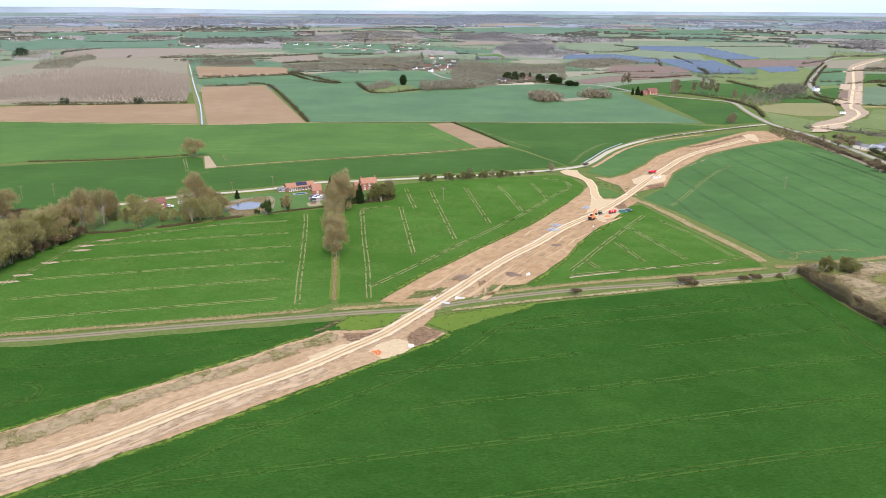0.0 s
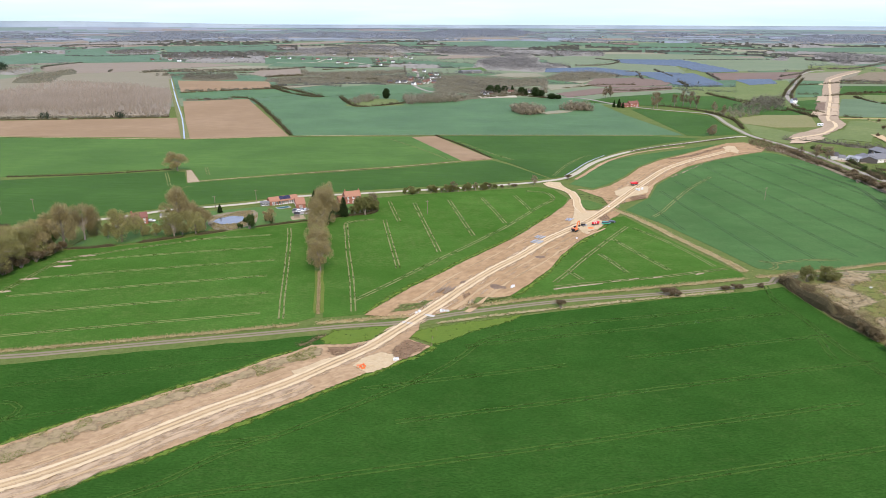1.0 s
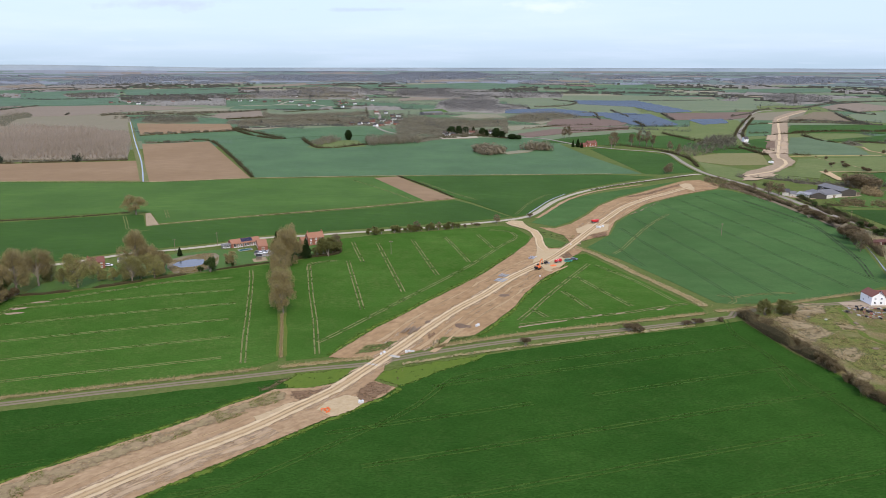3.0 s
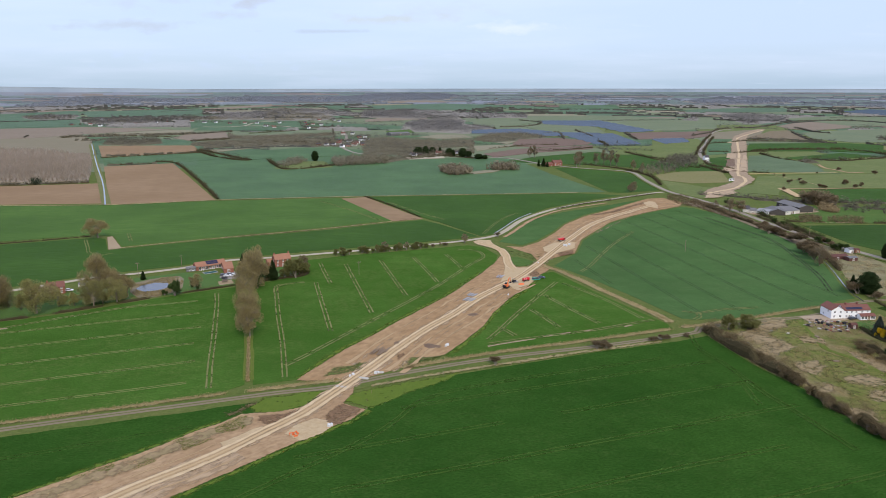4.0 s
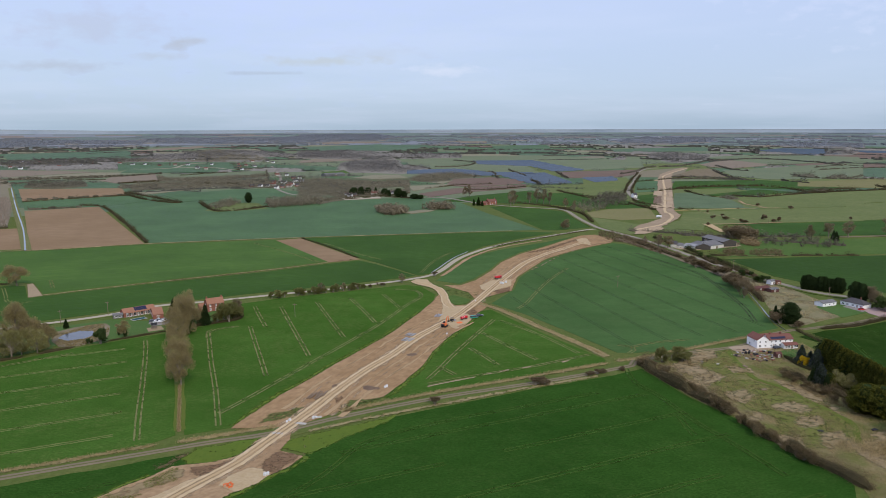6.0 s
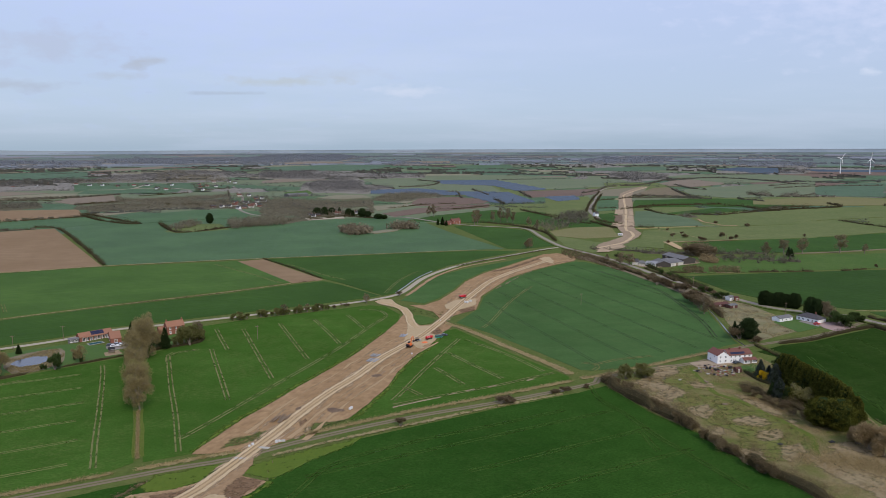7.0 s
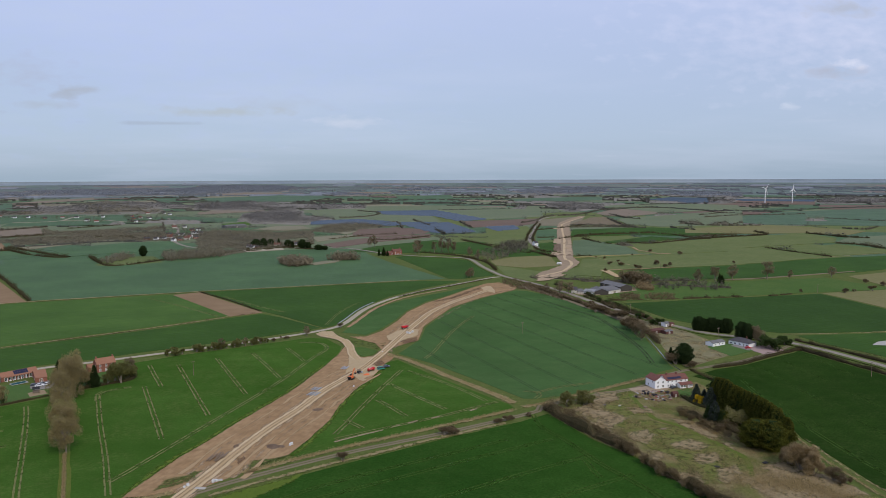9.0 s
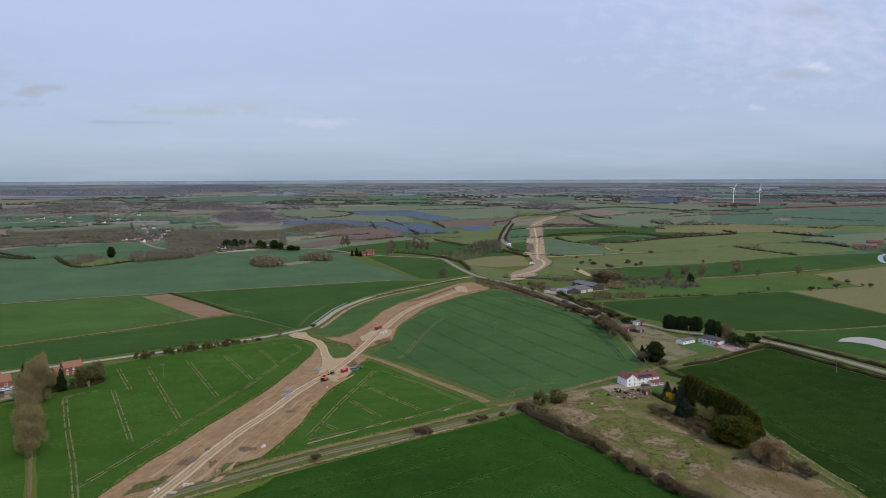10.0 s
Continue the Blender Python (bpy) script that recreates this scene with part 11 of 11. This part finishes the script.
def car(spot, turn, paint, label, name="car", tall=1.45, length=4.4, group=""):
    top = tagged(new(name), label, "van" if name == "van" else "car", group)
    bm = bmesh.new()
    l, w = length, 1.8
    prof = [(-l / 2, 0.35), (l / 2, 0.35), (l / 2, 0.72), (l / 2 - 0.15, 0.85), (l * 0.26, 0.95), (-l / 2 + 0.1, 0.98), (-l / 2, 0.8)]
    a = [bm.verts.new((x, -w / 2, z)) for x, z in prof]
    b = [bm.verts.new((x, w / 2, z)) for x, z in prof]
    bm.faces.new(a), bm.faces.new(b[::-1])
    for k in range(len(prof)):
        bm.faces.new((a[k], b[k], b[(k + 1) % len(prof)], a[(k + 1) % len(prof)]))
    bmesh.ops.recalc_face_normals(bm, faces=bm.faces)
    part("body", bm, paint, top)
    bm = bmesh.new()
    x0, x1 = (-l * 0.44, l * 0.24) if name == "car" else (-l * 0.48, l * 0.34)
    lo = [bm.verts.new(p) for p in ((x0, -0.86, 0.95), (x1, -0.86, 0.95), (x1, 0.86, 0.95), (x0, 0.86, 0.95))]
    hi = [bm.verts.new(p) for p in ((x0 + 0.35, -0.68, tall), (x1 - 0.75, -0.68, tall), (x1 - 0.75, 0.68, tall), (x0 + 0.35, 0.68, tall))]
    for k in range(4):
        bm.faces.new((lo[k], lo[(k + 1) % 4], hi[(k + 1) % 4], hi[k]))
    part("windows", bm, GLASS_DARK, top)
    part("roof", boxed(x0 + 0.3, -0.70, tall - 0.02, x1 - 0.7, 0.70, tall + 0.05), paint, top)
    for x in (-l * 0.31, l * 0.31):
        for y in (-0.82, 0.82):
            wheel(top, x, y, 0.32, 0.22)
    for y in (-0.6, 0.6):
        part("headlight", boxed(l / 2 - 0.02, y - 0.18, 0.62, l / 2 + 0.03, y + 0.18, 0.76), WHITE_TRIM, top)
    top.matrix_basis = pose(spot[0], spot[1], 0.26, 0, 0, turn)
    return top


def excavator(spot, turn):
    top = tagged(new("excavator"), "orange tracked excavator with its arm raised", "excavator")
    for y in (-1.15, 1.15):
        bm = bmesh.new()
        prof = [(-1.9, 0.35), (-1.6, 0.0), (1.6, 0.0), (1.9, 0.35), (1.9, 0.6), (1.6, 0.9), (-1.6, 0.9), (-1.9, 0.6)]
        a = [bm.verts.new((x, y - 0.3, z)) for x, z in prof]
        b = [bm.verts.new((x, y + 0.3, z)) for x, z in prof]
        bm.faces.new(a), bm.faces.new(b[::-1])
        for k in range(8):
            bm.faces.new((a[k], b[k], b[(k + 1) % 8], a[(k + 1) % 8]))
        part("track", bm, RUBBER, top)
    part("undercarriage", boxed(-1.0, -0.9, 0.4, 1.0, 0.9, 1.05), BLACK_JUNK, top)
    part("upper_body", boxed(-2.4, -1.35, 1.1, 1.2, 1.35, 2.15, 0.12), ORANGE, top)
    part("counterweight", boxed(-2.95, -1.3, 1.15, -2.42, 1.3, 2.3, 0.15), BLACK_JUNK, top)
    cab = part("cab", boxed(0.1, 0.35, 2.16, 1.5, 1.3, 3.1, 0.08), BLACK_JUNK, top)
    part("window", boxed(1.49, 0.45, 2.3, 1.53, 1.2, 3.0), GLASS_DARK, cab)
    for name, a, b, r in (("boom", (1.0, -0.2, 1.7), (2.6, -0.2, 5.4), 0.36), ("boom_end", (2.6, -0.2, 5.4), (4.4, -0.2, 5.9), 0.30), ("dipper",
        (4.4, -0.2, 5.9), (5.2, -0.2, 3.0), 0.24)):
        bm = bmesh.new()
        limb(bm, a, b, r, r * 0.8, 4)
        part(name, bm, ORANGE, top)
    bm = bmesh.new()
    limb(bm, (1.5, -0.2, 2.4), (2.8, -0.2, 4.6), 0.1, 0.1, 6)
    part("ram", bm, STEEL, top)
    part("bucket", boxed(4.6, -0.75, 2.0, 5.5, 0.35, 2.95, 0.15), BLACK_JUNK, top)
    top.matrix_basis = pose(spot[0], spot[1], 0.46, 0, 0, turn) @ Matrix.Scale(0.95, 4)


def tanker(spot, turn):
    top = tagged(new("bowser"), "red fuel bowser with a round tank", "tanker")
    bm = bmesh.new()
    limb(bm, (-2.6, 0, 1.75), (1.6, 0, 1.75), 1.0, 1.0, 16)
    part("tank", bm, RED_PAINT, top)
    for x in (-1.6, 0.4):
        bm = bmesh.new()
        limb(bm, (x - 0.12, 0, 1.75), (x + 0.12, 0, 1.75), 1.04, 1.04, 16)
        part("band", bm, WHITE_TRIM, top)
    part("chassis", boxed(-2.8, -0.8, 0.55, 3.4, 0.8, 0.85), BLACK_JUNK, top)
    cab = part("cab", boxed(1.8, -1.1, 0.86, 3.4, 1.1, 2.7, 0.12), RED_PAINT, top)
    part("window", boxed(3.38, -0.9, 1.8, 3.43, 0.9, 2.5), GLASS_DARK, cab)
    for x in (-1.8, 2.4):
        for y in (-1.0, 1.0):
            wheel(top, x, y, 0.52, 0.4)
    top.matrix_basis = pose(spot[0], spot[1], 0.42, 0, 0, turn) @ Matrix.Scale(0.8, 4)


def dumper(spot, turn, label):
    top = tagged(new("dump_truck"), label, "dump truck")
    part("chassis", boxed(-3.2, -0.9, 0.8, 3.4, 0.9, 1.2), BLACK_JUNK, top)
    bm = bmesh.new()
    prof = [(-3.6, 2.2), (-2.6, 1.25), (0.9, 1.25), (1.1, 2.7), (-3.6, 2.6)]
    a = [bm.verts.new((x, -1.4, z)) for x, z in prof]
    b = [bm.verts.new((x, 1.4, z)) for x, z in prof]
    bm.faces.new(a), bm.faces.new(b[::-1])
    for k in range(5):
        bm.faces.new((a[k], b[k], b[(k + 1) % 5], a[(k + 1) % 5]))
    bmesh.ops.recalc_face_normals(bm, faces=bm.faces)
    part("skip", bm, RED_PAINT, top)
    cab = part("cab", boxed(1.25, -1.2, 1.21, 3.3, 1.2, 3.0, 0.15), RED_PAINT, top)
    part("window", boxed(3.28, -1.0, 2.0, 3.33, 1.0, 2.8), GLASS_DARK, cab)
    part("side_window", boxed(1.6, -1.22, 2.0, 2.9, -1.19, 2.8), GLASS_DARK, cab)
    for x in (-2.0, -0.6, 2.4):
        for y in (-1.1, 1.1):
            wheel(top, x, y, 0.62, 0.5)
    top.matrix_basis = pose(spot[0], spot[1], 0.42, 0, 0, turn) @ Matrix.Scale(0.85, 4)


def roller(spot, turn):
    top = tagged(new("site_roller"), "small dark site roller", "roller")
    bm = bmesh.new()
    limb(bm, (1.2, -0.8, 0.6), (1.2, 0.8, 0.6), 0.6, 0.6, 14)
    part("drum", bm, STEEL, top)
    part("body", boxed(-1.6, -0.7, 0.7, 0.6, 0.7, 1.5, 0.1), BLACK_JUNK, top)
    for x in (-1.4, 0.3):
        for y in (-0.65, 0.65):
            part("post", boxed(x - 0.05, y - 0.05, 1.45, x + 0.05, y + 0.05, 2.4), BLACK_JUNK, top)
    part("canopy", boxed(-1.6, -0.8, 2.4, 0.5, 0.8, 2.5, 0.03), TIMBER, top)
    for y in (-0.75, 0.75):
        wheel(top, -1.0, y, 0.55, 0.3)
    top.matrix_basis = pose(spot[0], spot[1], 0.42, 0, 0, turn)


def pipe_stack(spot, turn, n, mat, label, length=6.0, r=0.22, name="pipe_stack"):
    top = tagged(new(name), label, "pipes" if name == "pipe_stack" else "timber mats")
    rnd = random.Random(int(spot[0] * 10))
    for k in range(n):
        bm = bmesh.new()
        y = (k - n / 2) * r * 3.4 + rnd.uniform(-0.2, 0.2)
        z = r * (1 if k % 3 else 2.6)
        sl = rnd.uniform(-0.5, 0.5)
        limb(bm, (-length / 2 + sl, y, z), (length / 2 + sl, y + rnd.uniform(-0.4, 0.4), z), r, r, 8)
        part("pipe" if name == "pipe_stack" else "log", bm, mat, top)
    top.matrix_basis = pose(spot[0], spot[1], 0.26, 0, 0, turn)


def big_bag(spot, turn, s=1.0, label="white woven bulk bag of aggregate"):
    top = tagged(new("bulk_bag"), label, "bulk bag", "bulk bags")
    part("sack", boxed(-0.5, -0.5, 0, 0.5, 0.5, 0.95, 0.16), BAG_WHITE, top)
    for x in (-0.4, 0.4):
        bm = bmesh.new()
        limb(bm, (x, -0.35, 0.92), (x, 0, 1.2), 0.04, 0.04, 4)
        limb(bm, (x, 0, 1.2), (x, 0.35, 0.92), 0.04, 0.04, 4)
        part("strap", bm, BAG_WHITE, top)
    top.matrix_basis = pose(spot[0], spot[1], 0.28, 0, 0, turn) @ Matrix.Scale(s, 4)


def spoil_heap(spot, r, h, mat, label, seed=1):
    bm = bmesh.new()
    n, m = 14, 5
    rows = []
    for j in range(m + 1):
        t = j / m
        rows.append([bm.verts.new((math.cos(6.283 * k / n) * r * (1 - t) * q, math.sin(6.283 * k / n) * r * (1 - t) * 0.7 * q, h * t ** 0.8 - 0.1)) for k in range(n)
                     for q in [1 + 0.35 * noise.noise((k * 0.7, j * 0.9, seed))]])
    for a, b in zip(rows, rows[1:]):
        for k in range(n):
            bm.faces.new((a[k], a[(k + 1) % n], b[(k + 1) % n], b[k]))
    bmesh.ops.remove_doubles(bm, verts=bm.verts, dist=0.001)
    ob = mesh_object("spoil_heap", bm, mat)
    ob.matrix_basis = pose(spot[0], spot[1], 0.28, 0, 0, seed * 40)
    return tagged(ob, label, "spoil heap")


def utility_pole(spot, h=9.0, turn=0, arm=True):
    top = tagged(new("utility_pole"), "weathered wooden overhead line pole", "utility pole", "overhead line poles")
    bm = bmesh.new()
    limb(bm, (0, 0, -0.3), (0, 0, h), 0.17, 0.12, 8)
    part("pole", bm, TIMBER, top)
    if arm:
        part("crossarm", boxed(-1.2, -0.08, h - 0.75, 1.2, 0.08, h - 0.55), TIMBER, top)
        for x in (-1.1, 0, 1.1):
            bm = bmesh.new()
            limb(bm, (x, 0, h - 0.55), (x, 0, h - 0.3), 0.06, 0.04, 6)
            part("insulator", bm, CONCRETE, top)
    px, py, pz, s = settle_land(*spot)
    top.matrix_basis = pose(float(px), float(py), float(pz), 0, 0, turn)


excavator((19.3, 419.7), 60)
roller((25.0, 431.9), 30)
tanker((31.9, 435.7), 40)
car((38.6, 438.8), 20, GREEN_PAINT, "green site pickup parked on the works", "van", 1.9, 5.0)
car((42.6, 443.5), 15, DARK_CAR, "dark car parked on the works")
dumper((68.0, 555.6), 20, "red dump truck parked beside the haul road")
for k, q in enumerate([(67.9, 538.3), (69.3, 536.7), (72.2, 541.0)]):
    big_bag(q, k * 33, 1.5, "pale bulk bags stacked by the dump truck")
pipe_stack((-3.1, 394.9), 62, 9, PLASTIC_BLUE, "bundle of grey-blue drainage pipes", 6.0, 0.2)
pipe_stack((-1.4, 404.2), 62, 7, PLASTIC_BLUE, "bundle of grey-blue drainage pipes", 5.0, 0.2)
pipe_stack((16.1, 446.1), 70, 6, STEEL, "grey bundle of fence panels", 6.0, 0.2)
pipe_stack((-44.3, 309.6), 70, 6, TIMBER, "dark timber mats lying on bare soil", 6.5, 0.3, "timber_mats")
pipe_stack((-41.9, 311.5), 80, 4, TIMBER, "dark timber mats lying on bare soil", 6.0, 0.3, "timber_mats")
spoil_heap((-36.6, 322.5), 2.2, 0.9, HEAP_SOIL, "small dark spoil heap", 2)
spoil_heap((-20.6, 319.1), 4.0, 0.7, HEAP_SOIL, "low dark spoil heap", 3)
spoil_heap((-17.9, 318.8), 3.0, 0.6, HEAP_SOIL, "low dark spoil heap", 4)
spoil_heap((-0.7, 367.4), 3.5, 0.6, HEAP_SOIL, "low dark spoil heap", 5)
spoil_heap((28.9, 428.8), 3.0, 0.8, ORANGE_MESH, "orange heap of barrier mesh", 6)
spoil_heap((26.1, 418.5), 3.0, 0.5, HEAP_SAND, "low heap of sand", 7)
for k, q in enumerate([(-51.9, 281.4), (-50.9, 282.9), (-41.6, 284.5), (-40.5, 285.4), (-13.1, 318.9), (-12.4, 319.8), (19.8, 404.5),
        (-50.9, 236.5), (-51.7, 235.9), (43.7, 482.9)]):
    big_bag(q, k * 41, 0.8 + 0.15 * (k % 3))
# crossing slabs where the haul road passes the lane
for q, l, w, t in (((-53.8, 270.6), 4.5, 1.6, -15), ((-46.2, 279.9), 5.0, 1.6, -15), ((-40.3, 286.0), 4.0, 1.8, 10)):
    ob = mesh_object("concrete_slab", boxed(-l / 2, -w / 2, 0, l / 2, w / 2, 0.3, 0.05), CONCRETE)
    ob.matrix_basis = pose(q[0], q[1], 0.20, 0, 0, t)
    tagged(ob, "pale concrete slab at the lane crossing", "slab", "crossing slabs")
# orange barriers laid out on the sand pad
for k, q in enumerate([(-63.4, 228.8), (-62.5, 229.4), (-61.4, 228.6), (-62.5, 228.0)]):
    top = tagged(new("barrier"), "orange plastic road barrier lying on sand", "barrier", "site barriers")
    part("rail", boxed(-1.0, -0.04, 0.6, 1.0, 0.04, 0.95), ORANGE_MESH, top)
    for x in (-0.8, 0.8):
        part("foot", boxed(x - 0.06, -0.35, 0, x + 0.06, 0.35, 0.6), ORANGE_MESH, top)
    top.matrix_basis = pose(q[0], q[1], 0.40, 0, 0, k * 37 + 20)
# fence posts along the crossing
for k, q in enumerate(curve_through([(-63.5, 253.0), (-59.9, 262.5), (-56.1, 270.2)], 6.0) + curve_through([(-40.6, 265.4), (-41.1, 257.0),
        (-40.5, 250.7)], 6.0)):
    ob = mesh_object("fence_post", boxed(-0.06, -0.06, -0.2, 0.06, 0.06, 1.2), TIMBER)
    ob.matrix_basis = pose(q.x, q.y, 0.2)
    tagged(ob, "short wooden fence post beside the works", "fence post", "works fence posts")
for q in ((-74.7, 448.0), (154.3, 522.2), (-330.1, 413.8), (-216.4, 439.0), (-196.4, 460.3), (-346.7, 404.8), (289.3, 475.0), (269.0, 580.2),
        (505.0, 649.9), (440, 862), (325.1, 368.5)):
    utility_pole(q, 9.0, 20)
# at the far works: a cabin and plant
for q in ((323, 928),):
    l, m = stand(q, (q[0] + 8, q[1]))
    top = tagged(new("site_cabin"), "white site cabin at the far works", "site cabin", "site cabins")
    part("body", boxed(0, 0, 0, 6, 2.6, 2.5, 0.05), WHITE_TRIM, top)
    for x in (0.6, 4.0):
        part("window", boxed(x, -0.04, 1.0, x + 1.4, 0.0, 2.0), GLASS_DARK, top)
    part("door", boxed(2.5, -0.04, 0.1, 3.4, 0.0, 2.1), STEEL, top)
    top.matrix_basis = m @ pose(0, 0, 0.5)
for k, q in enumerate([(539, 1565), (568, 1595), (411, 1191), (409, 1130), (366, 1034), (378, 1031), (432, 1207)]):
    spoil_heap(q, 8, 2.0, HEAP_SAND if k % 3 == 0 else HEAP_SOIL, "far heap of stripped soil", 10 + k)

# ---- gardens: pool, cars, play frame, clutter ----
pool = tagged(new("swimming_pool"), "covered garden pool with teal cover and pale coping", "swimming pool")
part("cover", boxed(-5, -2.6, 0, 5, 2.6, 0.16, 0.04), POOL, pool)
for a in ((-5.6, -3.2, 5.6, -2.65), (-5.6, 2.65, 5.6, 3.2), (-5.6, -2.65, -5.05, 2.65), (5.05, -2.65, 5.6, 2.65)):
    part("coping", boxed(a[0], a[1], 0, a[2], a[3], 0.22), CONCRETE, pool)
q = (-172.7, 448.5)
pool.matrix_basis = pose(q[0], q[1], 0.27, 0, 0, math.degrees(math.atan2(BARN_B[1] - BARN_A[1], BARN_B[0] - BARN_A[0]))) @ Matrix.Scale(0.8, 4)
for q, t, m, lab in (((-161.5, 441.3), 10, DARK_CAR, "dark blue car parked in the yard"),
        ((-158.5, 439.5), 25, WHITE_CAR, "white car parked in the yard"), ((-154.6, 441.8), 60, WHITE_CAR, "white car parked by the trees"),
                     ((-157.9, 443.4), 20, STEEL, "silver car parked in the yard"),
        ((294.1, 445.5), 15, RED_PAINT, "red car parked on the pink drive"), ((197.8, 368.3), 20, DARK_CAR, "dark car parked by the white house"),
                     ((-241.3, 402.4), 10, WHITE_CAR, "white car beside the cottage")):
    car(q, t, m, lab)
frame_ = tagged(new("climbing_frame"), "dark timber garden climbing frame", "climbing frame")
for x, y in ((-1.5, -1.2), (1.5, -1.2), (-1.5, 1.2), (1.5, 1.2)):
    part("leg", boxed(x - 0.1, y - 0.1, -0.1, x + 0.1, y + 0.1, 2.6), TIMBER, frame_)
part("deck", boxed(-1.7, -1.4, 1.3, 1.7, 1.4, 1.45), TIMBER, frame_)
part("canopy", gable_roof(3.4, 2.8, 2.6, 3.5, 0.2, 0.1), BLACK_JUNK, frame_).matrix_basis = pose(-1.7, -1.4, 0)
q = (-155.5, 426.3)
frame_.matrix_basis = pose(q[0], q[1], 0.15, 0, 0, 20)
plot("play_bark", [(-160.2, 426.8), (-153.4, 432.4), (-148.8, 423.3), (-156.3, 419.1)], BARE_SOIL, "bark-covered play area", "soil patch", z=0.18)
YARD = [(166.9, 357.8), (175.1, 366.8), (182.3, 367.3), (194.3, 362.4), (194.2, 355.9), (185.1, 347.5), (176.5, 347.4), (170.8, 352.8)]
gen = random.Random(77)
made = 0
while made < 110:
    q = (gen.uniform(min(p[0] for p in YARD), max(p[0] for p in YARD)), gen.uniform(min(p[1] for p in YARD), max(p[1] for p in YARD)))
    if not inside(YARD, *q):
        continue
    s = gen.uniform(0.25, 0.8)
    name, mat, label, flat = gen.choice((("crate", TIMBER, "old timber crate among yard clutter", 0.8),
        ("rubble_block", CONCRETE, "pale block of rubble in the yard", 0.5), ("bin", BLACK_JUNK, "black plastic bin in the yard", 1.3),
                                         ("sheet_stack", STEEL, "stack of grey metal sheets in the yard", 0.25),
        ("plank_pile", TIMBER, "pile of weathered planks in the yard", 0.4), ("brick_pile", BRICK, "small pile of old bricks in the yard", 0.6)))
    ob = mesh_object(name, boxed(-s * gen.uniform(1, 1.8), -s * 0.7, -0.05, s, s * 0.7, s * flat, 0.06), mat)
    ob.matrix_basis = pose(q[0], q[1], 0.28, 0, 0, gen.uniform(0, 180))
    tagged(ob, label, "clutter", "yard clutter")
    made += 1
for k, q in enumerate([(154.9, 344.4), (130.3, 329.8), (160.8, 307.8), (161.3, 262.3), (183.3, 262.3), (148.1, 347.9), (166.9, 339.8)]):
    rnd = random.Random(50 + k)
    s = rnd.uniform(0.5, 1.0)
    m = (CONCRETE, GREY_SHEET, TIMBER, BLACK_JUNK)[k % 4] if k not in (3, 4) else BLACK_JUNK
    ob = mesh_object("junk_heap", boxed(-s * 1.3, -s * 0.8, -0.05, s * 1.3, s * 0.8, s * 0.45, 0.15), m)
    ob.matrix_basis = pose(q[0], q[1], 0.16, 0, 0, rnd.uniform(0, 180))
    tagged(ob, "low heap of discarded sheeting in the paddock", "junk", "junk in the paddock")
